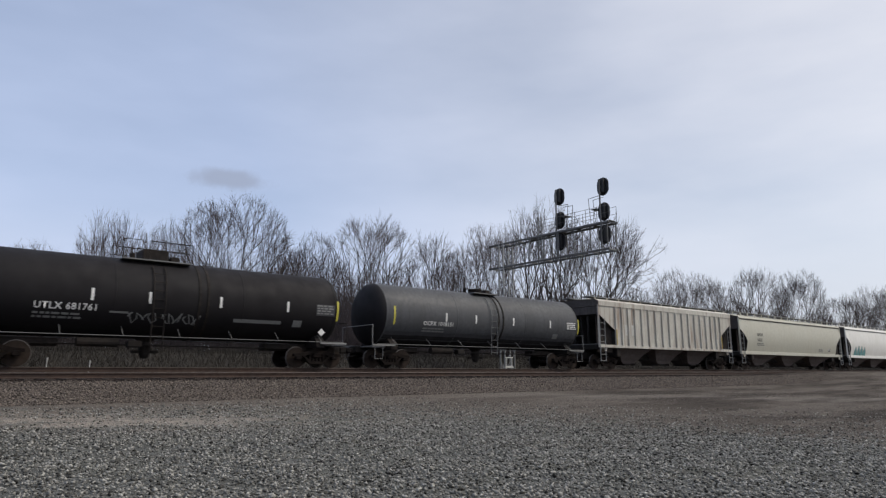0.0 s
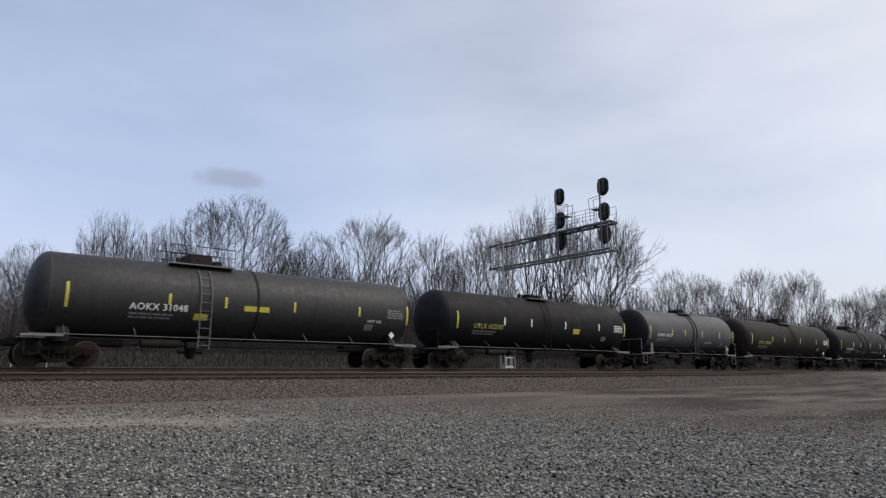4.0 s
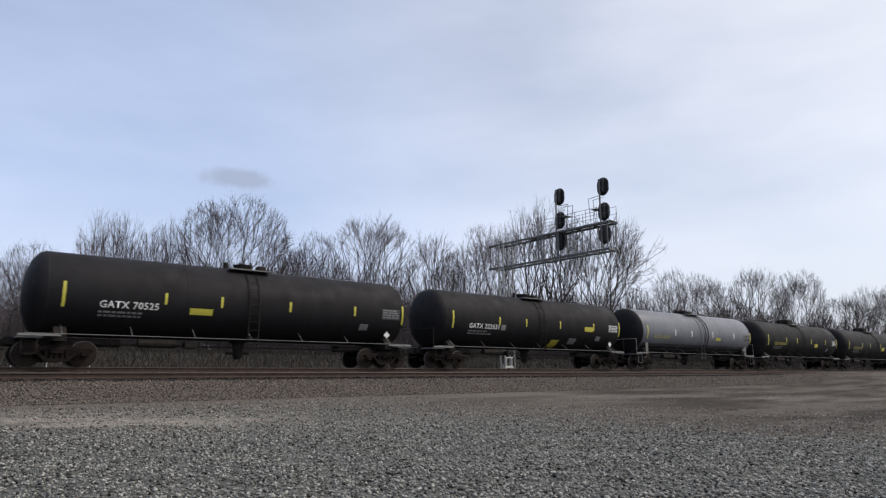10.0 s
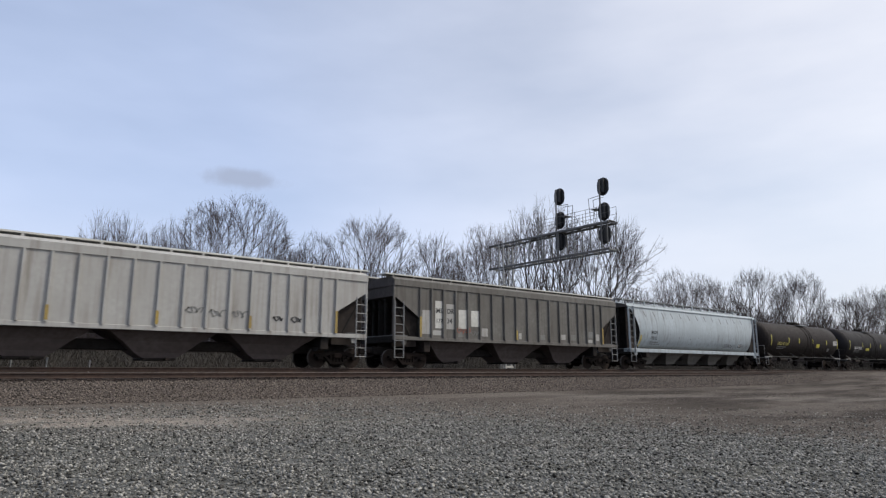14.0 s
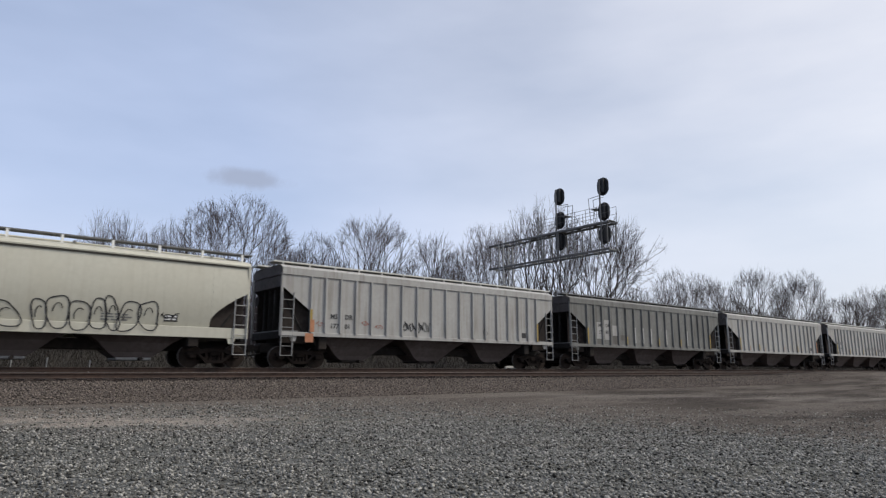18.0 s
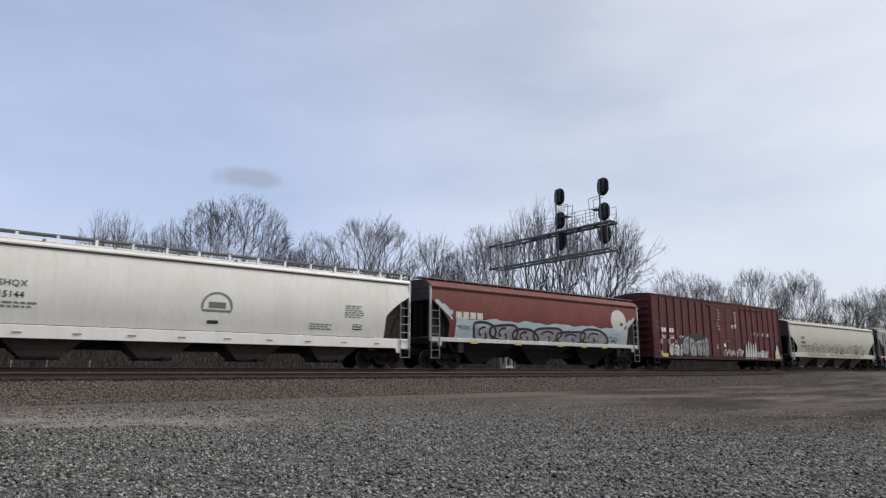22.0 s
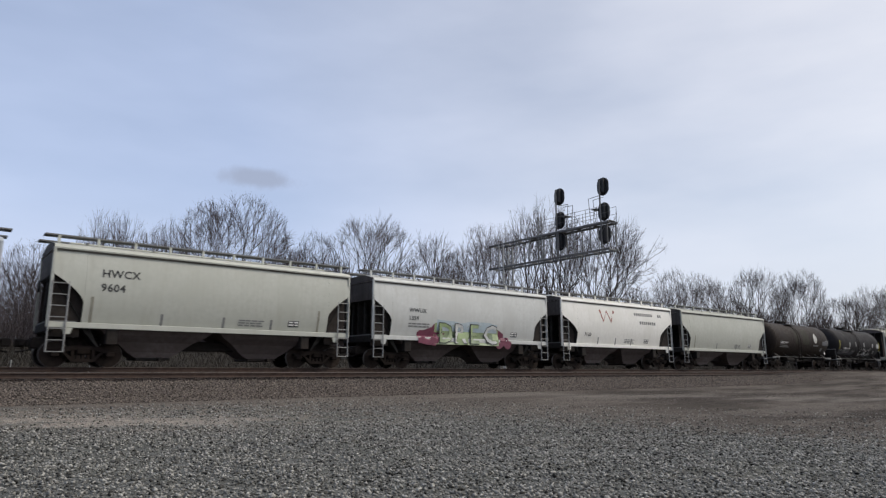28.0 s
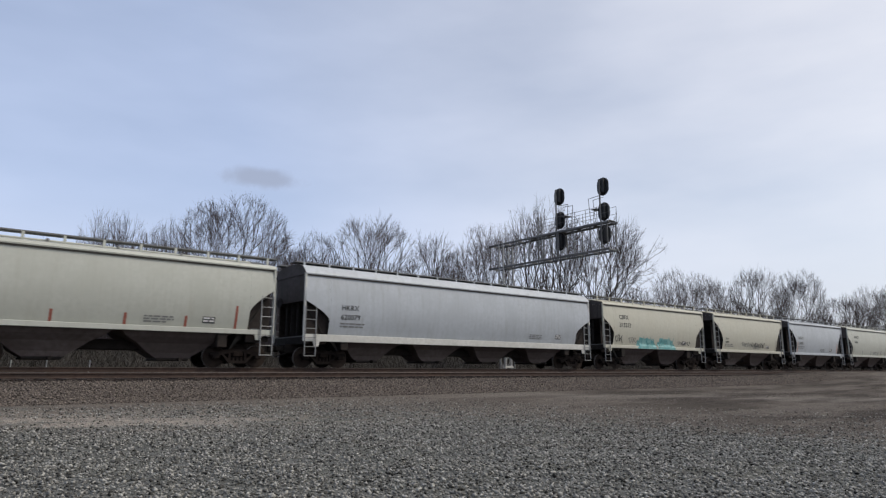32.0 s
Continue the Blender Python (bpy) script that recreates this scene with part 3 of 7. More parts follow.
# ---- signal bridge ----
def build_gantry(s=34.0):
    g = thing("signal_gantry", "grey steel cantilever signal bridge with six dark signal heads", "signal gantry", at=pose(s, 0, 0))
    up, low, y0, y1 = 9.5, 7.72, 24.75, 36.0
    for x in (-0.45, 0.45):
        for z in (up, low):
            bm = bmesh.new()
            box(bm, x - 0.06, x + 0.06, y0, y1, z - 0.07, z + 0.07, 0.015)
            part("chord", bm, GANTRY_STEEL, g)
    n = 8
    for i in range(n + 1):
        y = y0 + 0.15 + (y1 - y0 - 0.3) * i / n
        bm = bmesh.new()
        for x in (-0.45, 0.45):
            box(bm, x - 0.03, x + 0.03, y - 0.03, y + 0.03, low + 0.07, up - 0.07)
        box(bm, -0.36, 0.36, y - 0.04, y + 0.04, up - 0.05, up + 0.05)
        box(bm, -0.36, 0.36, y - 0.04, y + 0.04, low - 0.05, low + 0.05)
        part("truss_post", bm, GANTRY_STEEL, g)
        if i < n:
            yn = y + (y1 - y0 - 0.3) / n
            for x in (-0.45, 0.45):
                bm = bmesh.new()
                a, b = (low + 0.07, up - 0.07) if i % 2 else (up - 0.07, low + 0.07)
                rod(bm, (x, y, a), (x, yn, b), 0.018, 5)
                part("brace", bm, GANTRY_STEEL, g)
    # mast: four legs with lacing
    foot = -0.55
    for y in (34.45, 34.9):
        for x in (-0.5, 0.5):
            bm = bmesh.new()
            box(bm, x - 0.05, x + 0.05, y - 0.05, y + 0.05, foot, up + 0.08, 0.012)
            part("mast_leg", bm, GALV, g)
    for k in range(6):
        z = foot + 0.6 + k * 1.3
        for p, q in [((x, 34.45, z), (x, 34.9, z + 0.65)) for x in (-0.5, 0.5)] + [((-0.5, y, z), (0.5, y, z + 1.25)) for y in (34.45, 34.9)]:
            bm = bmesh.new()
            rod(bm, p, q, 0.025, 5)
            part("lacing", bm, GALV, g)
    bm = bmesh.new()
    box(bm, -0.9, 0.9, 33.5, 35.8, foot - 0.4, foot + 0.12, 0.04)
    part("footing", bm, mat("footing_concrete", (0.36, 0.35, 0.33), 0.85, vary=0.2), g, "concrete footing")
    # walkway and its railing along the upper chord
    bm = bmesh.new()
    box(bm, -0.35, 0.35, y0, 32.6, up + 0.075, up + 0.105)
    part("walkway", bm, GRATE, g)
    for x in (-0.42, 0.42):
        bm = bmesh.new()
        for z in (up + 0.62, up + 1.1):
            rod(bm, (x, y0, z), (x, 31.2, z), 0.014, 5)
        part("railing", bm, GANTRY_STEEL, g)
        for i in range(8):
            y = y0 + 0.02 + (31.2 - y0) * i / 7
            bm = bmesh.new()
            rod(bm, (x, y, up + 0.1), (x, y, up + 1.12), 0.016, 5)
            part("railing_post", bm, GANTRY_STEEL, g)
    for y in (30.55, 30.85):
        bm = bmesh.new()
        box(bm, -0.5, -0.42, y - 0.04, y + 0.04, low, up + 1.4, 0.012)
        part("ladder_post", bm, GANTRY_STEEL, g, "upright at the walkway's end")
    # heads: an oval backing, hood and three lenses, turned to oncoming trains
    bm = bmesh.new()
    outline = [(0.45 * math.cos(t), 0.17 * (1 if math.sin(t) > 0 else -1) + 0.44 * math.sin(t)) for t in (2 * math.pi * (i + 0.5) / 28 for i in range(28))]
    rings = [[bm.verts.new((x, a, b)) for a, b in outline] for x in (-0.03, 0.03)]
    loft(bm, rings)
    backing = mesh_of("backing", bm, SIGNAL_BLACK)
    bm = bmesh.new()
    box(bm, 0.03, 0.28, -0.22, 0.22, -0.5, 0.5, 0.05)
    housing = mesh_of("housing", bm, SIGNAL_BLACK)
    bm = bmesh.new()
    disc_solid(bm, [(-0.05, 0.1), (-0.035, 0.115), (0.0, 0.115)], "x", (-0.03, 0, 0), 16)
    lens = mesh_of("lens", bm, SIGNAL_LENS, 40)
    bm = bmesh.new()
    for z in (0.0,):
        arc = [2.6 * (i / 10 - 0.5) for i in range(11)]
        a = [[bm.verts.new((-x, 0.135 * math.sin(t), z + 0.135 * math.cos(t))) for t in arc] for x in (0.03, 0.3)]
        b = [[bm.verts.new((-x, 0.125 * math.sin(t), z + 0.125 * math.cos(t))) for t in reversed(arc)] for x in (0.03, 0.3)]
        loft(bm, [p + q for p, q in zip(a, b)])
    hood = mesh_of("lens_hood", bm, SIGNAL_BLACK)
    for y, tops in ((25.35, (12.0, 10.3, 8.75)), (29.1, (12.1, 10.4, 8.85))):
        bm = bmesh.new()
        rod(bm, (-0.48, y, low - 0.3), (-0.48, y, tops[0] + 0.4), 0.055, 8)
        part("signal_pole", bm, GANTRY_STEEL, g)
        for z in tops:
            h = part("signal_head", backing, None, g, "black oval signal backing", m=pose(-0.1, y, z, 0, 0, 180))
            part("housing", housing, None, h)
            for dz in (-0.32, 0, 0.32):
                part("lens_hood", hood, None, h, m=pose(0, 0, dz))
                part("lens", lens, None, h, m=pose(0, 0, dz))
        # service stand beside each pole
        side = 1 if y < 27 else -1
        bm = bmesh.new()
        for x in (-0.4, 0.1):
            rod(bm, (x, y + side * 0.85, up + 0.1), (x, y + side * 1.0, up + 1.8), 0.02, 5)
            rod(bm, (x, y + side * 1.0, up + 1.8), (x, y + side * 0.15, up + 1.85), 0.02, 5)
        box(bm, -0.42, 0.12, y + side * 0.6 - 0.25, y + side * 0.6 + 0.25, up + 1.02, up + 1.05)
        part("service_stand", bm, GANTRY_STEEL, g)


build_gantry()


# ---- trees ----
def tubes(branches, sides):
    """One mesh from bent, tapering branches: lists of (point, radius)."""
    verts, faces = [], []
    for line in branches:
        first = None
        for i, (p, r) in enumerate(line):
            d = (line[min(i + 1, len(line) - 1)][0] - line[max(i - 1, 0)][0])
            u = d.orthogonal()
            u.normalize()
            w = d.cross(u)
            w.normalize()
            k = len(verts)
            for j in range(sides):
                t = 6.2832 * j / sides
                q = p + u * (r * math.cos(t)) + w * (r * math.sin(t))
                verts.append((q.x, q.y, q.z))
            if first is not None:
                for j in range(sides):
                    faces.append((first + j, first + (j + 1) % sides, k + (j + 1) % sides, k + j))
            first = k
    return verts, faces


def grow_tree(seed, height, breadth, stems=1, tilt=10, low=0.2, levels=7, reach=0.2, lean=0.0, square=2.2, rise=0.05, twigs=3, ragged=1.0, spread=1.0):
    """A leafless tree: limbs that fork again and again, bend upwards and stop at a domed outline; twigs on the last ones."""
    rng = np.random.default_rng(seed)
    mid = np.array([lean * height, 0, height * (1 + low) / 2])
    size = np.array([breadth, breadth, height * (1 - low) / 2])
    ph = rng.uniform(0, 6.28, 4)
    wood, fine, last = [], [], []

    def beyond(q):
        """More than 1 outside the crown's uneven outline."""
        v = (q - mid) / size
        if v[2] < 0:
            v = v * np.array([1, 1, 0.6])
        a = math.atan2(v[1], v[0])
        lump = 1 + ragged * 0.07 * math.sin(3 * a + ph[0]) + ragged * 0.06 * math.sin(5 * a + ph[1] + 3 * v[2]) + ragged * 0.04 * math.sin(9 * a + ph[2])
        return (math.hypot(v[0], v[1]) ** square + abs(v[2]) ** square) ** (1 / square) / lump

    def limb(p, d, length, r, level):
        bits = 3 if level < 3 else 2
        line, ended = [(Vector(p), r)], False
        r1 = max(0.007, r * 0.84)
        for i in range(bits):
            d = d + rng.normal(size=3) * 0.055 + np.array([0, 0, rise])
            d = d / np.linalg.norm(d)
            q = p + d * length / bits
            if level and beyond(q) > 1.0:
                q, ended = p + d * length / bits * 0.35, True
            p = q
            line.append((Vector(p), r + (r1 - r) * (i + 1) / bits))
            if ended:
                break
        (wood if r > 0.016 else fine).append(line)
        if r < 0.035:
            last.append((line, length))
        if ended or level == levels:
            return
        side = np.cross(d, rng.normal(size=3))
        side = side / np.linalg.norm(side)
        for k in range(3 if rng.random() < 0.22 else 2):
            turn = radians(rng.uniform(4, 13) if k == 0 else spread * rng.uniform(20, 36))
            w = side if k == 0 else (-side if k == 1 else np.cross(d, side))
            limb(p, d * math.cos(turn) + w * math.sin(turn), length * (rng.uniform(0.84, 0.96) if k == 0 else rng.uniform(0.7, 0.9)), max(0.0075, r1 * (0.9 if k == 0 else rng.uniform(0.62, 0.82))), level + 1)

    for s in range(stems):
        a = 6.2832 * (s + rng.uniform(0.2, 0.8)) / stems
        out = np.array([math.cos(a), math.sin(a), 0.0])
        lay_out = radians(tilt * rng.uniform(0.45, 1.1))
        d = out * math.sin(lay_out) + np.array([lean * 0.8, 0, math.cos(lay_out)])
        limb(out * (0.0 if stems == 1 else 0.2), d / np.linalg.norm(d), height * reach * rng.uniform(0.9, 1.15), height * 0.0135 / stems ** 0.4, 0)
    for line, length in last:
        ahead = np.array((line[-1][0] - line[0][0]).normalized())
        for k in range(twigs):
            i = rng.integers(1, len(line))
            p = np.array(line[i - 1][0].lerp(line[i][0], rng.random()))
            w = ahead + rng.normal(size=3) * 0.3 + np.array([0, 0, 0.1])
            w /= np.linalg.norm(w)
            q = p + w * rng.uniform(0.3, 0.85)
            fine.append([(Vector(p), 0.007), (Vector(q), 0.004)])
    tall = max(p.z for line in wood + fine for p, _ in line)
    wide = np.percentile([math.hypot(p.x - lean * p.z * 0.5, p.y) for line in fine for p, _ in line], 97)
    fit = Vector((breadth / wide, breadth / wide, height / tall))

    def mesh(name, lines, sides, material):
        v, f = tubes([[(p * fit, r) for p, r in line] for line in lines], sides)
        me = bpy.data.meshes.new(name)
        me.from_pydata(v, [], f)
        me.materials.append(material)
        return me

    return mesh("trunk", wood, 5, BARK), mesh("crown", fine, 3, TWIG)


TREES = [grow_tree(11, 14.0, 4.5, 9, 33, 0.03, 7, 0.2, square=2.7, rise=0.05, ragged=0.4), grow_tree(23, 14.0, 4.0, 2, 10, 0.06, 8, 0.18, twigs=2), grow_tree(35, 14.0, 4.8, 5, 27, 0.04, 7, 0.2),
         grow_tree(47, 14.0, 3.0, 3, 11, 0.05, 7, 0.18, twigs=2), grow_tree(59, 14.0, 5.2, 2, 16, 0.06, 8, 0.19, lean=0.2, spread=1.3), grow_tree(61, 14.0, 4.2, 4, 21, 0.05, 7, 0.2),
         grow_tree(73, 14.0, 4.0, 3, 16, 0.06, 6, 0.22, twigs=2), grow_tree(79, 14.0, 3.6, 2, 9, 0.08, 6, 0.23, twigs=2), grow_tree(83, 14.0, 4.4, 4, 22, 0.05, 6, 0.22, twigs=2)]


def plant(kind, x, y, height, turn, width=1.0, label="bare grey-brown deciduous tree in the wood behind the tracks"):
    z = float(ground_height(np.array(x), np.array(y))) - 0.1
    height -= z - float(np.interp(y, [34, 45, 60, 75], [-0.65, -0.4, 0.3, 1.5]))      # heights count from the old field level
    k = height / 14.0
    t = thing("tree", label, "tree", "wood behind the tracks", at=pose(x, y, z, 0, 0, turn))
    t.scale = (k * width, k * width, k)
    for name, me in zip(("trunk", "crown"), TREES[kind]):
        part(name, me, None, t)
    return t


def build_wood():
    # shape, place along the track, distance, height, turn, breadth
    front = [(5, 5.1, 50, 9.2, 0, 0.86), (3, 8.9, 49, 11.8, 67, 0.74), (3, 10.6, 50, 12.1, 134, 0.74), (1, 13.2, 53, 11.6, 201, 0.74), (3, 14.0, 51, 12.2, 268, 0.74),
             (0, 17.6, 47, 13.9, 335, 1.12), (1, 26.0, 54, 11.9, 42, 0.82), (5, 26.7, 51, 13.1, 109, 0.82), (2, 30.6, 48, 14.6, 176, 0.98), (1, 38.8, 50, 14.5, 243, 0.82),
             (5, 45.1, 53, 14.3, 310, 0.82), (0, 45.7, 49, 16.2, 17, 0.82), (3, 52.1, 50, 19.5, 84, 0.82), (3, 55.6, 49, 21.1, 151, 0.82), (5, 55.9, 46, 18.3, 218, 0.82),
             (4, 49.9, 38, 16.3, 322, 0.88), (5, 76.8, 47, 14.5, 352, 0.82), (0, 83.7, 47, 14.3, 59, 0.82), (3, 96.6, 50, 14.5, 126, 0.95), (2, 97.1, 46, 16.6, 193, 0.82),
             (1, 113.2, 50, 15.3, 260, 0.82), (0, 110.2, 45, 17.3, 327, 0.82), (3, 131.8, 50, 14.5, 34, 1.02), (2, 132.0, 46, 15.0, 101, 0.82), (5, 144.0, 46, 17.7, 168, 0.91),
             (0, 159.9, 46, 19.6, 235, 0.81),
             (3, 140.0, 47, 14.4, 270, 1.07), (1, 152.0, 46, 15.0, 330, 1.21), (2, 166.0, 45, 16.6, 60, 1.21)]
    for k, x, y, h, turn, w in front:
        plant(k, x, y, h, turn, w)
    rnd = random.Random(3)
    for i in range(18):
        plant(rnd.choice((6, 7, 8)), 58 + i * 6.2 + rnd.uniform(-1.5, 1.5), rnd.uniform(50, 57), rnd.uniform(10.8, 13.2), rnd.uniform(0, 360), rnd.uniform(0.95, 1.25), "bare tree in the wood further along the tracks")
    # second row, further in and lower, closes the gaps
    for i in range(40):
        x = 2 + i * 4.0 + rnd.uniform(-1.5, 1.5)
        plant(rnd.choice((6, 7, 8)), x, rnd.uniform(58, 70), rnd.uniform(10.0, 13.2) * (0.76 if x < 13 else 1.0), rnd.uniform(0, 360), rnd.uniform(0.75, 1.0), "bare tree further back in the wood")
    # the deep wood behind
    for i in range(44):
        plant(rnd.choice((6, 8)), 4 + i * 4.1 + rnd.uniform(-1.5, 1.5), rnd.uniform(74, 98), rnd.uniform(10.0, 12.0), rnd.uniform(0, 360), rnd.uniform(0.9, 1.2), "bare tree deep in the wood")


build_wood()


def build_scrub():
    """Leafless understorey and dead weeds between the tracks and the wood."""
    rnd = random.Random(17)
    lines = []
    for i in range(25000):
        x = -12 + 200 * rnd.random() ** 1.2
        y = rnd.uniform(41, 66) if i < 15500 else rnd.uniform(66, 95)
        z = float(np.interp(y, [40, 45, 60, 75, 110], [1.1, 1.4, 1.7, 2.2, 2.6]))
        h = rnd.uniform(1.2, 3.0) + (rnd.uniform(1.5, 5.5) if rnd.random() < 0.5 else 0) * (1.0 if x > 14 else 0.5)
        p = Vector((x, y, z - 0.05))
        d = Vector((rnd.gauss(0, 0.16), rnd.gauss(0, 0.16), 1)).normalized()
        mid = p + d * h * 0.5
        tip = mid + (d + Vector((rnd.gauss(0, 0.3), rnd.gauss(0, 0.3), 0))).normalized() * h * 0.5
        lines.append([(p, 0.02), (mid, 0.013), (tip, 0.006)])
        for j in range(5 + int(h)):
            q = p.lerp(mid, 0.3 + 0.7 * rnd.random()) if j % 2 else mid.lerp(tip, rnd.random() * 0.8)
            e = (d + Vector((rnd.gauss(0, 0.6), rnd.gauss(0, 0.6), 0.1))).normalized()
            lines.append([(q, 0.01), (q + e * h * rnd.uniform(0.2, 0.45), 0.005)])
    v, f = tubes(lines, 3)
    me = bpy.data.meshes.new("thicket")
    me.from_pydata(v, [], f)
    me.materials.append(TWIG)
    tagged(new("thicket", me), "leafless grey-brown undergrowth along the wood's edge", "undergrowth", kind="stuff")
    rng = np.random.default_rng(9)
    k = 130000
    x = -12 + 200 * rng.random(k) ** 1.35
    y = 31.8 + 10 * rng.random(k) ** 1.1
    h = (0.15 + 0.4 * rng.random(k) ** 1.6) * np.interp(y, [31.8, 35, 42], [0.6, 1.2, 1.6])
    z = ground_height(x, y) - 0.03
    a = rng.random(k) * 6.283
    w = 0.007 + 0.012 * rng.random(k)
    dx, dy = np.cos(a) * w, np.sin(a) * w
    lx, ly = rng.normal(size=k) * 0.5 * h, rng.normal(size=k) * 0.5 * h
    verts = np.stack([np.stack([x - dx, y - dy, z], -1), np.stack([x + dx, y + dy, z], -1), np.stack([x + lx, y + ly, z + h], -1)], 1).reshape(-1, 3)
    me = bpy.data.meshes.new("dead_grass")
    me.from_pydata(verts.tolist(), [], np.arange(3 * k).reshape(-1, 3).tolist())
    me.materials.append(STRAW)
    tagged(new("dead_grass", me), "dead brown grass and weeds beside the tracks", "grass", kind="stuff")


build_scrub()


# ---- small things beside the tracks ----
WHITE_PAINT = mat("chalky_white_paint", (0.66, 0.65, 0.62), 0.6, vary=0.15, grain=12, bump=0.05)


def build_trackside():
    f = thing("pipe_stand", "white pipe frame by the signal mast's foot", "pipe stand", at=pose(32.5, 33.0, float(ground_height(np.array(32.5), np.array(33.0)))))
    for x in (-0.27, 0.27):
        bm = bmesh.new()
        rod(bm, (x, 0, -0.05), (x, 0, 1.4), 0.035, 8)
        part("post", bm, WHITE_PAINT, f)
    for z in (0.78, 1.38):
        bm = bmesh.new()
        rod(bm, (-0.36, 0, z), (0.36, 0, z), 0.03, 8)
        part("crossbar", bm, WHITE_PAINT, f)
    bm = bmesh.new()
    box(bm, -0.42, 0.42, -0.06, 0.06, 0.66, 0.75, 0.015)
    part("shelf", bm, WHITE_PAINT, f)
    for x, y, h in ((4.1, 31.0, 0.95), (5.68, 31.0, 0.85), (2.9, 31.3, 0.9)):
        z = float(ground_height(np.array(x), np.array(y)))
        bm = bmesh.new()
        rod(bm, (0, 0, -0.1), (0.03, 0, h), 0.022, 6)
        s = thing("marker_stake", "thin white marker stake in dead grass", "marker stake", "stakes beside the far track", at=pose(x, y, z))
        part("stake", bm, WHITE_PAINT, s)
        bm = bmesh.new()
        box(bm, 0.0, 0.06, -0.03, 0.03, h - 0.12, h + 0.01, 0.01)
        part("cap", bm, WHITE_PAINT, s)


build_trackside()


# ---- running gear, shared by all cars ----
def gear_meshes():
    g = {}
    bm = bmesh.new()
    for side in (-1, 1):
        y = side * 0.7175
        prof = [(0.065, 0.09), (0.065, 0.457), (0.01, 0.457), (0.0, 0.485), (-0.03, 0.482), (-0.04, 0.44), (-0.03, 0.40), (0.0, 0.38), (0.01, 0.17), (-0.05, 0.13), (-0.05, 0.09)]
        disc_solid(bm, [(y + side * d, r) for d, r in prof], "y", (0, 0, 0), 24)
    disc_solid(bm, [(-1.0, 0.075), (1.0, 0.075)], "y", (0, 0, 0), 10)
    for side in (-1, 1):
        disc_solid(bm, [(side * 0.93, 0.11), (side * 1.08, 0.11), (side * 1.1, 0.07)], "y", (0, 0, 0), 12)
    for f in bm.faces:
        c = f.calc_center_median()
        if 0.44 < math.hypot(c.x, c.z) < 0.47 or math.hypot(c.x, c.z) > 0.47:
            f.material_index = 1
    g["wheelset"] = mesh_of("wheelset", bm, [WHEEL, TREAD], 35)
    bm = bmesh.new()
    top = [(-1.13, 0.50), (-1.13, 0.62), (-0.75, 0.66), (-0.35, 0.76), (0.35, 0.76), (0.75, 0.66), (1.13, 0.62), (1.13, 0.50), (0.78, 0.50), (0.62, 0.52), (0.36, 0.60), (-0.36, 0.60), (-0.62, 0.52), (-0.78, 0.50)]
    prism(bm, top, -0.09, 0.09)
    prism(bm, [(-0.68, 0.52), (-0.36, 0.18), (0.36, 0.18), (0.68, 0.52), (0.56, 0.52), (0.30, 0.29), (-0.30, 0.29), (-0.56, 0.52)], -0.085, 0.085)
    for x in (-0.33, 0.33):
        box(bm, x - 0.05, x + 0.05, -0.08, 0.08, 0.28, 0.62)
    for x in (-0.17, 0.0, 0.17):
        disc_solid(bm, [(0.29, 0.075), (0.44, 0.075)], "z", (x, 0, 0), 10)
    for x in (-0.89, 0.89):
        box(bm, x - 0.14, x + 0.14, -0.11, 0.11, 0.36, 0.56, 0.03)
    g["side_frame"] = mesh_of("side_frame", bm, TRUCK)
    bm = bmesh.new()
    box(bm, -0.22, 0.22, -1.12, 1.12, 0.44, 0.68, 0.04)
    disc_solid(bm, [(0.68, 0.2), (0.76, 0.2)], "z", (0, 0, 0), 14)
    box(bm, -0.62, -0.5, -0.9, 0.9, 0.3, 0.42, 0.02)
    box(bm, 0.5, 0.62, -0.9, 0.9, 0.3, 0.42, 0.02)
    g["truck"] = mesh_of("truck", bm, TRUCK)
    bm = bmesh.new()
    box(bm, -0.9, -0.3, -0.13, 0.13, 0.72, 0.98, 0.03)
    box(bm, -0.3, 0.02, -0.19, 0.02, 0.70, 1.0, 0.04)
    box(bm, -0.3, -0.08, 0.06, 0.17, 0.74, 0.96, 0.03)
    rod(bm, (-0.25, -0.1, 0.72), (-0.25, -0.1, 0.45), 0.02, 5)
    rod(bm, (-0.5, 0.3, 0.62), (0.0, 0.24, 0.52), 0.03, 5)
    g["coupler"] = mesh_of("coupler", bm, UNDER)
    return g


GEAR = gear_meshes()
WHEELS = []           # (wheelset, its car's number)


def running_gear(car, number, length, inset):
    for end in (1, -1):
        t = part("truck", GEAR["truck"], None, car, "rusty cast truck", m=pose(end * (length / 2 - inset), 0, 0))
        for side in (-1, 1):
            part("side_frame", GEAR["side_frame"], None, t, m=pose(0, side * 1.0, 0))
        for x in (-0.89, 0.89):
            WHEELS.append((part("wheelset", GEAR["wheelset"], None, t, m=pose(x, 0, 0.457)), number, x))
        part("coupler", GEAR["coupler"], None, car, m=pose(end * length / 2, 0, 0, 0, 0, 0 if end > 0 else 180))


# ---- marks laid on a car's near side ----
def text_mesh(body, size, material, spread=1.0):
    cu = bpy.data.curves.new("lettering", "FONT")
    cu.body, cu.size, cu.resolution_u, cu.space_character = body, size, 2, spread
    cu.offset = size * 0.018
    ob = bpy.data.objects.new("lettering", cu)
    me = bpy.data.meshes.new_from_object(ob)
    bpy.data.objects.remove(ob)
    bpy.data.curves.remove(cu)
    me.materials.clear()
    me.materials.append(material)
    return me


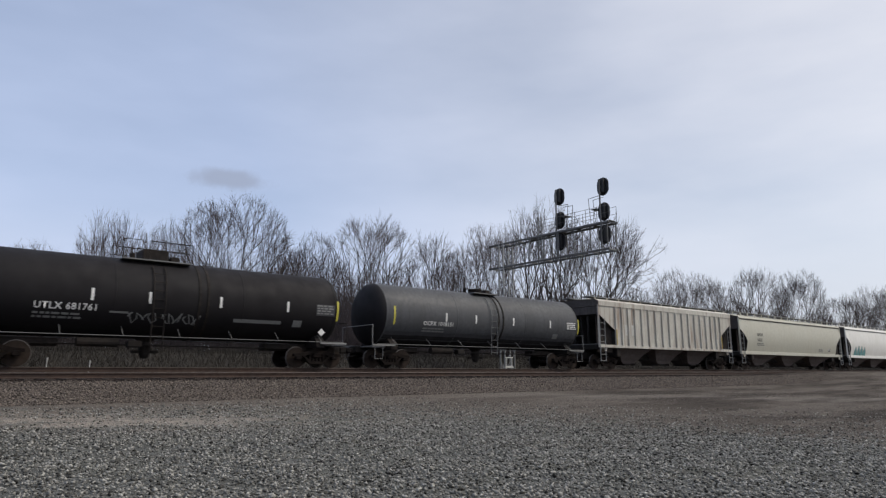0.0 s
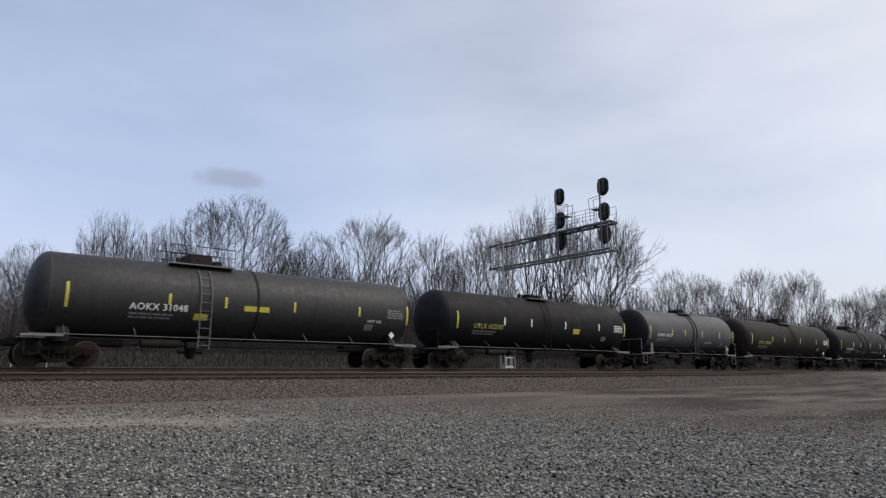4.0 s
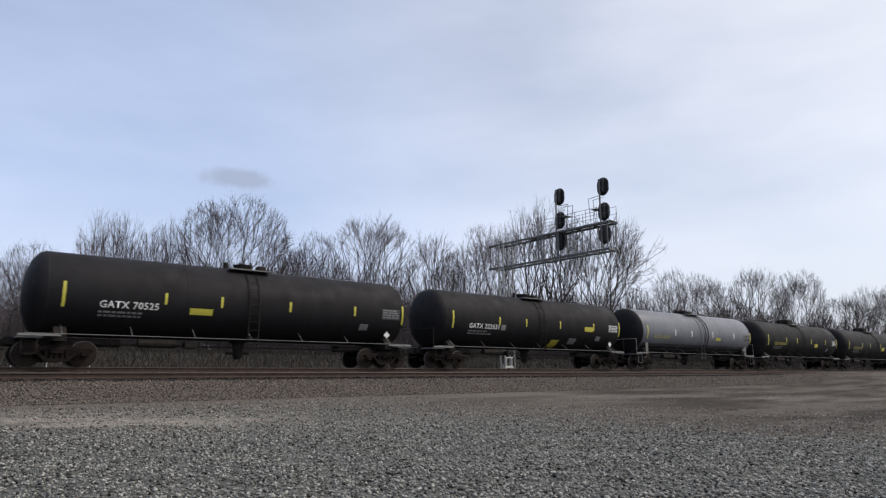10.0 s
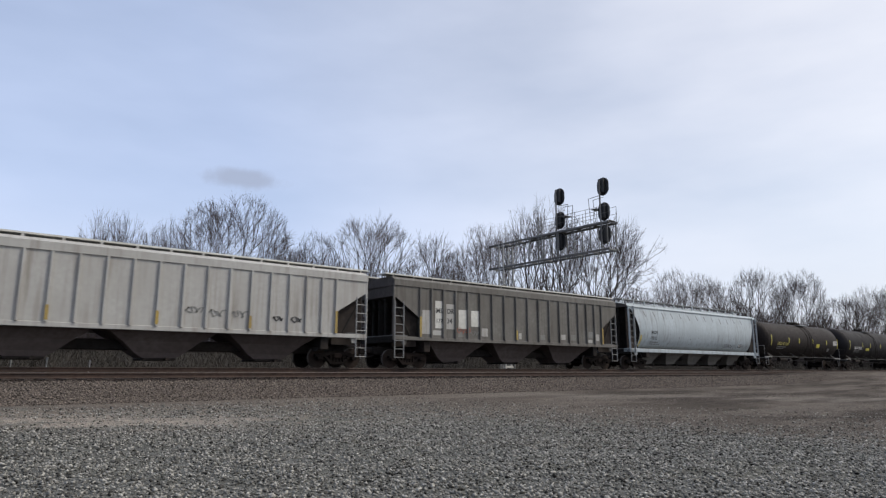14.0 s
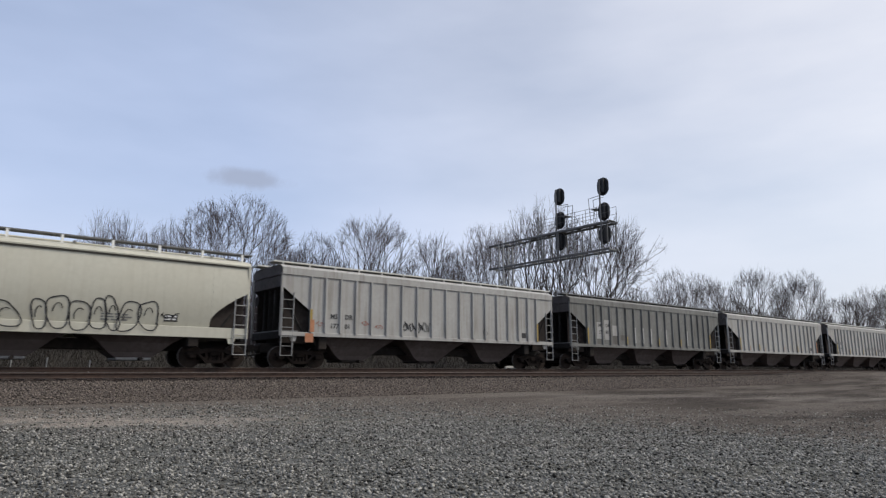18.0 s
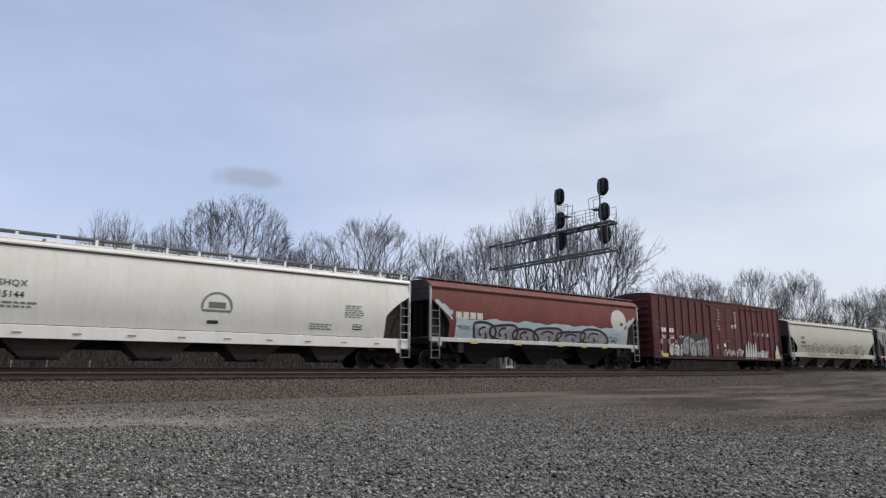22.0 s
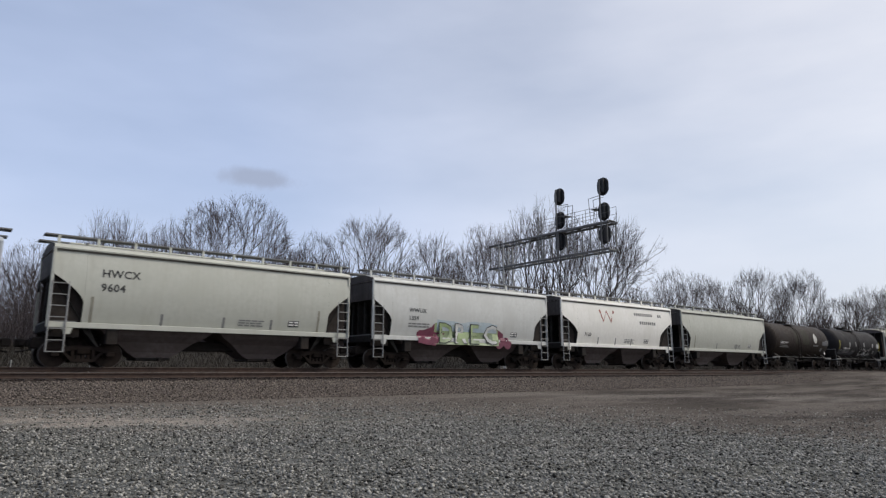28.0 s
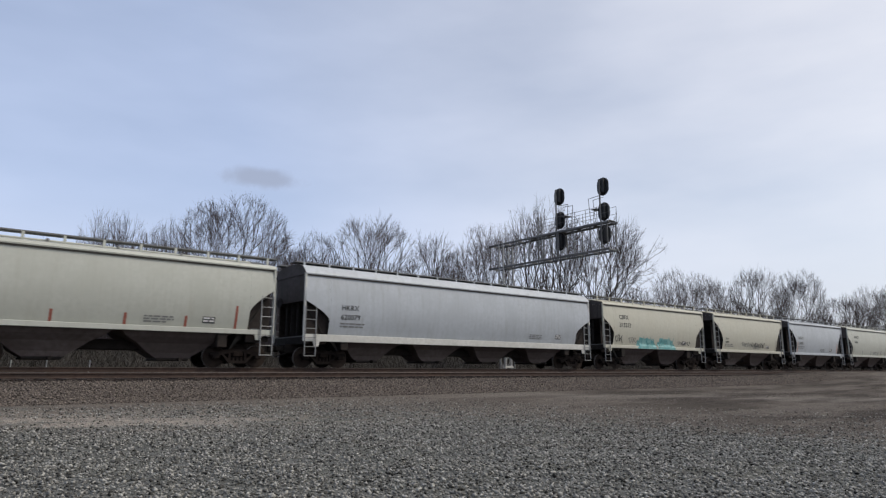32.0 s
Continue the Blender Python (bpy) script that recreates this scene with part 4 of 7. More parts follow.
def lay(me, x, z, skin, lift=0.012):
    """Bends a flat mesh in its x, y onto a car's side whose distance at a height is skin(z)."""
    for v in me.vertices:
        px, pz = x + v.co.x, z + v.co.y
        v.co = (px, -skin(pz) - lift, pz)
    return me


def letters(car, body, x, z, size, material, skin, label="stencilled lettering", spread=1.0):
    return tagged(part("lettering", lay(text_mesh(body, size, material, spread), x, z, skin), None, car, label), kind="stuff")


def patch(car, name, x0, x1, z0, z1, material, skin, label="", lift=0.008, slant=0.0):
    bm = bmesh.new()
    n = max(1, int((z1 - z0) / 0.12))
    rows = []
    for i in range(n + 1):
        z = z0 + (z1 - z0) * i / n
        o = slant * (z - z0)
        rows.append([bm.verts.new((x + o, -skin(z) - lift, z)) for x in (x0, x1)])
    for a, b in zip(rows, rows[1:]):
        bm.faces.new((a[0], a[1], b[1], b[0]))
    return part(name, bm, material, car, label)


def bars(car, x, z, width, height, rows, material, skin, rng, label="small unreadable stencil lines"):
    """Lines of small print as plain bars."""
    bm = bmesh.new()
    h = height / rows
    for r in range(rows):
        zc = z - r * h
        at = x
        while at < x + width * rng.uniform(0.75, 1.0):
            w = min(rng.uniform(0.1, 0.3), x + width - at)
            if w < 0.04:
                break
            v = [bm.verts.new((px, -skin(pz) - 0.01, pz)) for px, pz in ((at, zc - h * 0.55), (at + w, zc - h * 0.55), (at + w, zc), (at, zc))]
            bm.faces.new(v)
            at += w + 0.05
    return tagged(part("small_print", bm, material, car, label), kind="stuff")


def diamond(car, x, z, r, material, skin, label="white diamond placard"):
    bm = bmesh.new()
    v = [bm.verts.new((x + a, -skin(z + r) - 0.03, z + b)) for a, b in ((-r, 0), (0, -r), (r, 0), (0, r))]
    w = [bm.verts.new((p.co.x, p.co.y + 0.02, p.co.z)) for p in v]
    loft(bm, [v, w])
    return part("placard", bm, material, car, label)


def ribbon(bm, pts, width, skin, lift, closed=False):
    """A sprayed line of some width through points (x, z)."""
    pts = [Vector(p) for p in pts]
    n = len(pts)
    left, right = [], []
    for i, p in enumerate(pts):
        a = pts[(i - 1) % n] if closed else pts[max(i - 1, 0)]
        b = pts[(i + 1) % n] if closed else pts[min(i + 1, n - 1)]
        d = (b - a).normalized()
        o = Vector((-d.y, d.x)) * width / 2
        for row, q in ((left, p + o), (right, p - o)):
            row.append(bm.verts.new((q.x, -skin(q.y) - lift, q.y)))
    for i in range(n if closed else n - 1):
        j = (i + 1) % n
        bm.faces.new((right[i], right[j], left[j], left[i]))


def blob(bm, x, z, rx, rz, skin, lift, rng, sides=18, rough=0.16):
    """A filled, uneven patch of spray paint."""
    c = bm.verts.new((x, -skin(z) - lift, z))
    ph = [rng.uniform(0, 6.28) for _ in range(3)]
    rings = []
    for k in (0.5, 1.0):
        ring = []
        for i in range(sides):
            t = 6.2832 * i / sides
            q = k * (1 + rough * (math.sin(2 * t + ph[0]) + 0.7 * math.sin(3 * t + ph[1]) + 0.5 * math.sin(5 * t + ph[2])) * k)
            px, pz = x + rx * q * math.cos(t), z + rz * q * math.sin(t)
            ring.append(bm.verts.new((px, -skin(pz) - lift, pz)))
        rings.append(ring)
    for i in range(sides):
        j = (i + 1) % sides
        bm.faces.new((c, rings[0][i], rings[0][j]))
        bm.faces.new((rings[0][i], rings[1][i], rings[1][j], rings[0][j]))


# ---- tank car ----
def tank_car(number, length, paint, label, mark="", ink=STENCIL_WHITE, bands=(), strips="yellow", signs=(), deck=True, radius=1.56, mark_x=-0.71, mark_z=2.15, mark_size=0.37, lid_at=0.0, casing=False, legs=False):
    rng = random.Random(100 + number)
    car = thing("tank_car", label, "tank car", "freight train")
    zc, r, a = radius + 1.11, radius, length / 2 - 0.82
    skin = lambda z: math.sqrt(max(0.02, r * r - (z - zc) ** 2))
    am = length / 2 - 0.72          # the marks are spaced by this half length
    bm = bmesh.new()
    dome = 0.62
    prof = [(-a + dome * (1 - math.cos(math.pi / 2 * i / 6)), max(0.03, r * math.sin(math.pi / 2 * i / 6))) for i in range(7)]
    body = prof + [(-a + dome + (2 * a - 2 * dome) * k / 8, r) for k in range(1, 8)] + [(-d, q) for d, q in reversed(prof)]
    disc_solid(bm, body, "x", (0, 0, zc), 40)
    # black ends; the underside is black too, with the belly's shade in its colour
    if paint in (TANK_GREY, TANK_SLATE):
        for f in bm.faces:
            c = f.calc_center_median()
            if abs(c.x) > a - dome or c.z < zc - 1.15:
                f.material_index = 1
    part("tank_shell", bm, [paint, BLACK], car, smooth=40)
    for x in (-a + dome, -a / 3, a / 3, a - dome):
        bm = bmesh.new()
        disc_solid(bm, [(x - 0.03, r + 0.001), (x - 0.02, r + 0.007), (x + 0.02, r + 0.007), (x + 0.03, r + 0.001)], "x", (0, 0, zc), 40)
        part("weld_seam", bm, paint, car, smooth=40)
    # belly grime and shade are painted on as two dark bands
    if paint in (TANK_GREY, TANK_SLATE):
        for top, lift, m in ((1.8, 0.004, SHADE_PANEL_GREY), (1.62, 0.005, BELLY_SHADE)):
            uneven_band(car, "grime", skin, -a + dome, a - dome, 1.2, top, m, rng, "grimy dark belly band with shade put into its colour", lift, 0.01)
    inset = 2.0
    for end in (1, -1):
        bm = bmesh.new()
        x0, x1 = sorted((end * (length / 2 - 0.45), end * (length / 2 - 4.2)))
        box(bm, x0, x1, -0.32, 0.32, 0.76, 1.06, 0.03)
        part("stub_sill", bm, UNDER, car)
        bm = bmesh.new()
        xs = end * (length / 2 - inset)
        prism_pts = [(-1.35, 0.9), (1.35, 0.9), (1.38, 1.14), (1.02, 1.44), (0.6, 1.2), (-0.6, 1.2), (-1.02, 1.44), (-1.38, 1.14)]
        rings = [[bm.verts.new((xs + d, y, z)) for y, z in prism_pts] for d in (-0.2, 0.2)]
        loft(bm, rings)
        part("saddle", bm, UNDER, car)
        bm = bmesh.new()
        xe = end * (length / 2 - 0.72)
        x0, x1 = sorted((xe, xe - end * 0.75))
        box(bm, x0, x1, -1.4, 1.4, 0.98, 1.05, 0.02)
        part("end_platform", bm, GRATE, car)
        rail_paint = GALV if number % 3 == 0 else UNDER
        bm = bmesh.new()
        pipe(bm, [(xe, -1.4, 1.05), (xe, -1.4, 2.05), (xe, 1.4, 2.05), (xe, 1.4, 1.05)], 0.02, 5)
        part("end_handrail", bm, rail_paint, car)
        for y in (-1.4, 1.4):
            bm = bmesh.new()
            pipe(bm, [(xe - end * 0.15, y, 0.98), (xe - end * 0.15, y, 0.45), (xe - end * 0.6, y, 0.45), (xe - end * 0.6, y, 0.98)], 0.018, 5)
            part("step", bm, rail_paint, car)
            bm = bmesh.new()
            box(bm, min(xe, xe - end * 1.3), max(xe, xe - end * 1.3), y - 0.03, y + 0.03, 1.06, 1.13)
            part("edge_strip", bm, GALV, car, "pale edge of the end platform")
            if legs:
                bm = bmesh.new()
                box(bm, xs - 0.14, xs + 0.14, y * 0.95 - 0.03, y * 0.95 + 0.03, 1.1, 1.8, 0.01)
                part("saddle_plate", bm, PALE_SHEET, car, "pale upright saddle plate")
    # rails along both sides at the tank's foot
    for side in (-1, 1):
        bm = bmesh.new()
        rod(bm, (-a + 0.1, side * 1.5, 1.14), (a - 0.1, side * 1.5, 1.14), 0.016, 6)
        part("side_rail", bm, GRATE, car, "thin side handrail")
        for k in range(7):
            x = -a + 1.2 + (2 * a - 2.4) * k / 6
            bm = bmesh.new()
            rod(bm, (x, side * 1.5, 1.14), (x, side * skin(1.5), 1.5), 0.014, 5)
            part("rail_bracket", bm, GRATE, car)
    # mid-length ladder and top deck
    for side in (-1, 1):
        bm = bmesh.new()
        for dx in (-0.22, 0.22):
            pipe(bm, [(lid_at + dx, side * 1.58, 0.75)] + [(lid_at + dx, side * (skin(z) + 0.09), z) for z in (zc, zc + 0.6, zc + 1.0, zc + 1.25)], 0.022, 5)
        for k in range(9):
            z = 0.85 + k * 0.34
            y = 1.58 if z < zc else skin(z) + 0.09
            rod(bm, (lid_at - 0.22, side * y, z), (lid_at + 0.22, side * y, z), 0.013, 5)
        part("ladder", bm, UNDER if paint in (BLACK, BLACK_BROWN, TANK_BROWN) else GRATE, car)
    bm = bmesh.new()
    disc_solid(bm, [(zc + r - 0.12, 0.36), (zc + r + 0.16, 0.36), (zc + r + 0.17, 0.42), (zc + r + 0.22, 0.42), (zc + r + 0.27, 0.2)], "z", (lid_at, 0, 0), 18)
    manway = part("manway", bm, UNDER, car)
    for k in range(6):
        t = 6.283 * k / 6
        bm = bmesh.new()
        rod(bm, (lid_at + 0.4 * math.cos(t), 0.4 * math.sin(t), zc + r + 0.1), (lid_at + 0.4 * math.cos(t), 0.4 * math.sin(t), zc + r + 0.3), 0.025, 5)
        part("lid_bolt", bm, UNDER, manway)
    bm = bmesh.new()
    box(bm, lid_at + 0.65, lid_at + 1.05, -0.2, 0.2, zc + r - 0.05, zc + r + 0.26, 0.05)
    part("valve_box", bm, UNDER, car)
    bm = bmesh.new()
    disc_solid(bm, [(zc + r - 0.05, 0.1), (zc + r + 0.24, 0.1), (zc + r + 0.3, 0.05)], "z", (lid_at - 0.75, 0, 0), 12)
    part("vent", bm, UNDER, car)
    if casing:
        bm = bmesh.new()
        box(bm, lid_at - 0.5, lid_at + 0.5, -0.55, 0.55, zc + r - 0.1, zc + r + 0.42, 0.06)
        part("valve_casing", bm, UNDER, car, "dark boxed valve casing on top")
    z = zc + r + 0.0
    half = 1.3 if deck else 0.9
    for side in (-1, 1):
        bm = bmesh.new()
        y0, y1 = sorted((side * 0.5, side * 1.0))
        box(bm, lid_at - half, lid_at + half, y0, y1, z - 0.12, z - 0.07)
        part("top_deck", bm, GRATE, car)
        if deck:
            y = side * 0.98
            for x0, x1 in ((lid_at - half, lid_at - 0.55), (lid_at - 0.35, lid_at + half)):
                bm = bmesh.new()
                pipe(bm, [(x0, y, z - 0.1), (x0, y, z + 0.66), (x1, y, z + 0.66), (x1, y, z - 0.1)], 0.024, 5)
                part("deck_railing", bm, UNDER, car)
                bm = bmesh.new()
                rod(bm, (x0, y, z + 0.3), (x1, y, z + 0.3), 0.016, 5)
                part("middle_rail", bm, UNDER, car)
    bm = bmesh.new()
    disc_solid(bm, [(0.35, 0.12), (0.5, 0.2), (1.0, 0.26), (1.16, 0.45)], "z", (lid_at, 0, 0), 14)
    box(bm, lid_at - 0.5, lid_at + 0.5, -0.08, 0.08, 0.55, 0.66)
    part("bottom_outlet", bm, UNDER, car)
    bm = bmesh.new()
    disc_solid(bm, [(-0.7, 0.17), (0.7, 0.17)], "x", (-length / 2 + 5.4, -0.75, 0.92), 12)
    box(bm, -length / 2 + 6.4, -length / 2 + 6.9, -0.95, -0.6, 0.75, 1.0, 0.03)
    rod(bm, (-length / 2 + 3, -0.4, 0.85), (length / 2 - 3, -0.4, 0.85), 0.03, 5)
    part("brake_gear", bm, UNDER, car)
    for x in bands:
        bm = bmesh.new()
        disc_solid(bm, [(x - 0.05, r + 0.002), (x - 0.05, r + 0.025), (x + 0.05, r + 0.025), (x + 0.05, r + 0.002)], "x", (0, 0, zc), 40)
        part("shell_band", bm, UNDER, car, "dark band round the tank")
    # reflective strips, data panel, placards
    if strips:
        m = YELLOW if strips == "yellow" else REFLECT_WHITE
        for k, x in enumerate((-0.85, -0.43, -0.165, 0.2, 0.595, 0.925)):
            lo, hi = (2.1, 3.0) if k in (0, 5) else (2.38, 2.82)
            patch(car, "reflector", x * am - 0.05, x * am + 0.05, lo, hi, YELLOW if k in (0, 5) else m, skin, "narrow reflective strip")
    patch(car, "data_panel", am * 0.78, am * 0.905, 2.3, 2.8, SHADE_PANEL_GREY, skin, "dark grey data stencil panel")
    bars(car, am * 0.785, 2.77, am * 0.11, 0.45, 4, STENCIL_WHITE if number % 2 else STENCIL_GREY, skin, rng)
    if number % 4 != 3:
        diamond(car, am * 0.835, 1.58, 0.17, REFLECT_WHITE, skin)
    patch(car, "test_stencil", am * 0.64, am * 0.695, 1.76, 2.04, STENCIL_GREY, skin, "small boxed test stencil")
    for x0, x1, z0, z1, o in signs:
        patch(car, "warning_sign", x0, x1, z0, z1, YELLOW, skin, "yellow rectangular warning sign", slant=o)
    if mark:
        letters(car, mark, am * mark_x, mark_z, mark_size * 0.96, ink, skin, "reporting mark stencilled on the tank", 1.08)
        bars(car, am * mark_x, mark_z - 0.12, 1.7, 0.26, 2, STENCIL_GREY, skin, rng)
    running_gear(car, number, length, inset)
    return car, skin, a, zc


# ---- covered hopper ----
CURVED = [(1.34, 1.42), (1.44, 1.75), (1.54, 2.2), (1.595, 2.7), (1.60, 3.05), (1.575, 3.5), (1.52, 3.9), (1.47, 4.16)]
ROUND = [(1.0, 1.42), (1.26, 1.66), (1.45, 2.02), (1.565, 2.45), (1.60, 2.8), (1.575, 3.25), (1.49, 3.75), (1.40, 4.18)]
FLAT = [(1.55, 1.52), (1.55, 2.8), (1.55, 4.05)]


def rib_at(k, count, half):
    """Where a side rib stands: a little wider apart in the middle of the car."""
    u = 2 * k / (count - 1) - 1
    return half * (1.09 * u - 0.09 * u ** 3)


def hopper_car(number, length, paint, label, side="curved", bays=2, ribs=0, cut=1.1, cut_z=2.5, high=3.3, sill=None, sill_z=1.24, sill_high=0.26, mark="", ink=STENCIL_BLACK, mark_x=0.0, mark_z=3.1, mark_size=0.42,
               ladder=GALV, hang=0.45, tabs=(), end_gap=0.75, bay_paint=BAY_BROWN, open_end=False, roof_z=0.0, bracket=None, board=None, perch=0.2, tab_paint=None):
    rng = random.Random(300 + number)
    car = thing("covered_hopper_car", label, "hopper car", "freight train")
    wall = {"curved": CURVED, "round": ROUND, "flat": FLAT}[side]
    a = length / 2 - end_gap
    heights, widths = [z for _, z in wall], [y for y, _ in wall]
    skin = lambda z: float(np.interp(z, heights, widths))
    bottom, eave = wall[0][1], wall[-1][1]
    outline = [(-y, z) for y, z in wall] + [(y, z) for y, z in reversed(wall)]

    def shell(x0, x1, plane=None):
        bm = bmesh.new()
        rings = [[bm.verts.new((x, y, z)) for y, z in outline] for x in (x0, x1)]
        loft(bm, rings)
        if plane:
            co, no = plane
            r = bmesh.ops.bisect_plane(bm, geom=bm.verts[:] + bm.edges[:] + bm.faces[:], plane_co=co, plane_no=no, clear_outer=True)
            edges = [e for e in r["geom_cut"] if isinstance(e, bmesh.types.BMEdge)]
            made = bmesh.ops.edgeloop_fill(bm, edges=edges)
            for f in made["faces"]:
                f.material_index = 1
        return bm

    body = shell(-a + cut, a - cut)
    # underside and inner end walls take the dark sheet colour
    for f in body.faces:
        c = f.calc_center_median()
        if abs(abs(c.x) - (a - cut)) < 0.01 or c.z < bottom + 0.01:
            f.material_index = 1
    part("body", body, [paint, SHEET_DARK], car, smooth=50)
    # each end: the side is cut away over the truck in an arch, with a dark sloping sheet and recessed web plates behind it
    low, power = (cut_z, 1.0) if side == "flat" else (max(bottom + 0.1, cut_z - 0.25), 0.66)
    arch = [(u, low + (high - low) * u ** power) for u in (0.0, 0.04, 0.12, 0.25, 0.42, 0.65, 1.0)]
    for end in (1, -1):
        bm = bmesh.new()
        rings = []
        for u, zb in arch:
            x = end * (a - cut + 0.002 + cut * u)
            zs_ring = [eave + (min(zb, eave - 0.02) - eave) * i / 8 for i in range(9)]
            rings.append([bm.verts.new((x, -skin(z), z)) for z in zs_ring] + [bm.verts.new((x, skin(z), z)) for z in reversed(zs_ring)])
        loft(bm, rings)
        bmesh.ops.recalc_face_normals(bm, faces=bm.faces[:])
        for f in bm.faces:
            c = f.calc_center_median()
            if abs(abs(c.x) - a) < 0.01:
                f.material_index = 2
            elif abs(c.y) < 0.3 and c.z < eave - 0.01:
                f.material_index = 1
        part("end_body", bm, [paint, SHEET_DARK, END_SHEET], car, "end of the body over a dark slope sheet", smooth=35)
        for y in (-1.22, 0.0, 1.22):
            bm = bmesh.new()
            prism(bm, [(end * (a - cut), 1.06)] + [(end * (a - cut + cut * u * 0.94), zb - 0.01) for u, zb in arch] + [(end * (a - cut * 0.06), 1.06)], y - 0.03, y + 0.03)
            part("web_plate", bm, WEB if y else SHEET_DARK, car, "dark upright web under the slope sheet")
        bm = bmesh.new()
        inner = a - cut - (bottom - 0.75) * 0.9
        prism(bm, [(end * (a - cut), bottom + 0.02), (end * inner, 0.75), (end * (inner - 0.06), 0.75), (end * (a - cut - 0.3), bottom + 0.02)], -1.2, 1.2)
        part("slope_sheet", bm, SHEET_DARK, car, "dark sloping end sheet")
    # roof with overhanging eave, hatch trough and running boards
    e = eave - 0.02
    top = 4.50 + roof_z
    ro = [(1.575, e), (1.585, e + 0.05), (1.52, e + 0.16), (1.25, top - 0.14), (0.75, top - 0.03), (0.3, top)]
    if side == "flat":
        ro = [(1.60, e), (1.60, e + 0.3), (1.3, top - 0.02), (0.75, top - 0.01), (0.3, top)]
    if side == "round":
        ro = [(1.46, e), (1.47, e + 0.05), (1.4, e + 0.14), (1.15, top - 0.12), (0.75, top - 0.03), (0.3, top)]
    bm = bmesh.new()
    ro = [(-y, z) for y, z in ro] + [(y, z) for y, z in reversed(ro)]
    loft(bm, [[bm.verts.new((x, y, z)) for y, z in ro] for x in (-a - 0.04, a + 0.04)])
    for f in bm.faces:
        if len(f.verts) > 4:
            f.material_index = 1
    part("roof", bm, [paint, END_SHEET], car, smooth=25)
    # the overhang's shadow is drawn as a dark strip along the joint
    if side == "curved":
        for s in (-1, 1):
            bm = bmesh.new()
            y0, y1 = sorted((s * (skin(e) - 0.02), s * (skin(e) + 0.05)))
            box(bm, -a, a, y0, y1, e - 0.055, e - 0.002)
            part("eave_joint", bm, EAVE_SHADE, car, "joint under the roof's edge, overhang shadow put into its colour")
    bm = bmesh.new()
    box(bm, -a + 0.6, a - 0.6, -0.28, 0.28, top - 0.01, top + 0.13, 0.04)
    hatch = part("hatch_cover", bm, paint, car)
    n = int(length / 2.6)
    for k in range(n):
        bm = bmesh.new()
        x = -a + 1.2 + k * (2 * a - 2.4) / max(1, n - 1)
        box(bm, x - 0.04, x + 0.04, -0.33, 0.33, top + 0.08, top + 0.17)
        part("hatch_batten", bm, GALV, hatch)
    bz = top + (0.1 if side == "flat" else perch)
    wide = 1.2 if side == "flat" else 1.02
    for s in (-1, 1):
        bm = bmesh.new()
        y0, y1 = sorted((s * 0.5, s * wide))
        box(bm, -a - 0.3, a + 0.3, y0, y1, bz, bz + (0.065 if side == "flat" else 0.05))
        part("running_board", bm, board or GRATE, car, "pale steel running board" if board else "dark grating running board")
        n = max(6, int(2 * a / (1.6 if number == 22 else 1.25)))
        for k in range(n + 1):
            x = -a + 0.15 + (2 * a - 0.3) * k / n
            bm = bmesh.new()
            box(bm, x - 0.045, x + 0.045, s * (wide - 0.02) - 0.03, s * (wide - 0.02) + 0.03, top - 0.16, bz + 0.012)
            part("board_bracket", bm, bracket or paint, car)
    # side sills and end frames
    zs = sill_z
    for s in (-1, 1):
        bm = bmesh.new()
        y0, y1 = sorted((s * (max(1.47, skin(1.5)) - (0.03 if side != "round" else 0.5)), s * (max(1.47, skin(1.5)) + 0.05)))
        box(bm, -a, a, y0, y1, zs, zs + sill_high, 0.015)
        part("side_sill", bm, sill or paint, car)
        for end in (1, -1):
            bm = bmesh.new()
            x = end * (a - 0.62)
            prism(bm, [(x - 0.17, zs), (x + 0.17, zs), (x + 0.1, zs - 0.22), (x - 0.1, zs - 0.22)], s * 1.5 - 0.02, s * 1.5 + 0.03)
            part("jacking_pad", bm, sill or paint, car)
    bm = bmesh.new()
    box(bm, -length / 2 + 0.45, length / 2 - 0.45, -0.3, 0.3, 0.66, 1.06, 0.03)
    part("centre_sill", bm, UNDER, car)
    for end in (1, -1):
        bm = bmesh.new()
        x0, x1 = sorted((end * a, end * (a - 0.22)))
        box(bm, x0, x1, -1.5, 1.5, zs - 0.12, zs + 0.2, 0.02)
        part("end_sill", bm, SHEET_DARK, car)
        bm = bmesh.new()
        box(bm, min(end * (a - 1.9), end * (a - 2.3)), max(end * (a - 1.9), end * (a - 2.3)), -1.45, 1.45, 0.8, zs + 0.05, 0.03)
        part("body_bolster", bm, UNDER, car)
        bm = bmesh.new()
        x0, x1 = sorted((end * (a - 0.02), end * (a - 0.9)))
        box(bm, x0, x1, -1.4, 1.4, zs + 0.2, zs + 0.25)
        part("end_deck", bm, GRATE, car)
        for s in (-1, 1):
            bm = bmesh.new()
            box(bm, end * a - 0.05, end * a + 0.05, s * 1.52 - 0.05, s * 1.52 + 0.05, zs, eave + 0.05, 0.012)
            part("corner_post", bm, sill or paint, car)
            tall = 4.0 if open_end else high - 0.25
            if open_end:
                bm = bmesh.new()
                box(bm, end * (a - 0.6) - 0.05, end * (a - 0.6) + 0.05, s * 1.52 - 0.05, s * 1.52 + 0.05, zs, eave + 0.05, 0.012)
                part("corner_post", bm, sill or paint, car)
            bm = bmesh.new()
            xi = end * (a - 0.55)
            rod(bm, (xi, s * 1.58, 0.5), (xi, s * 1.58, tall), 0.028, 5)
            rod(bm, (end * (a - 0.02), s * 1.58, 0.5), (end * (a - 0.02), s * 1.58, tall), 0.028, 5)
            z = 0.52
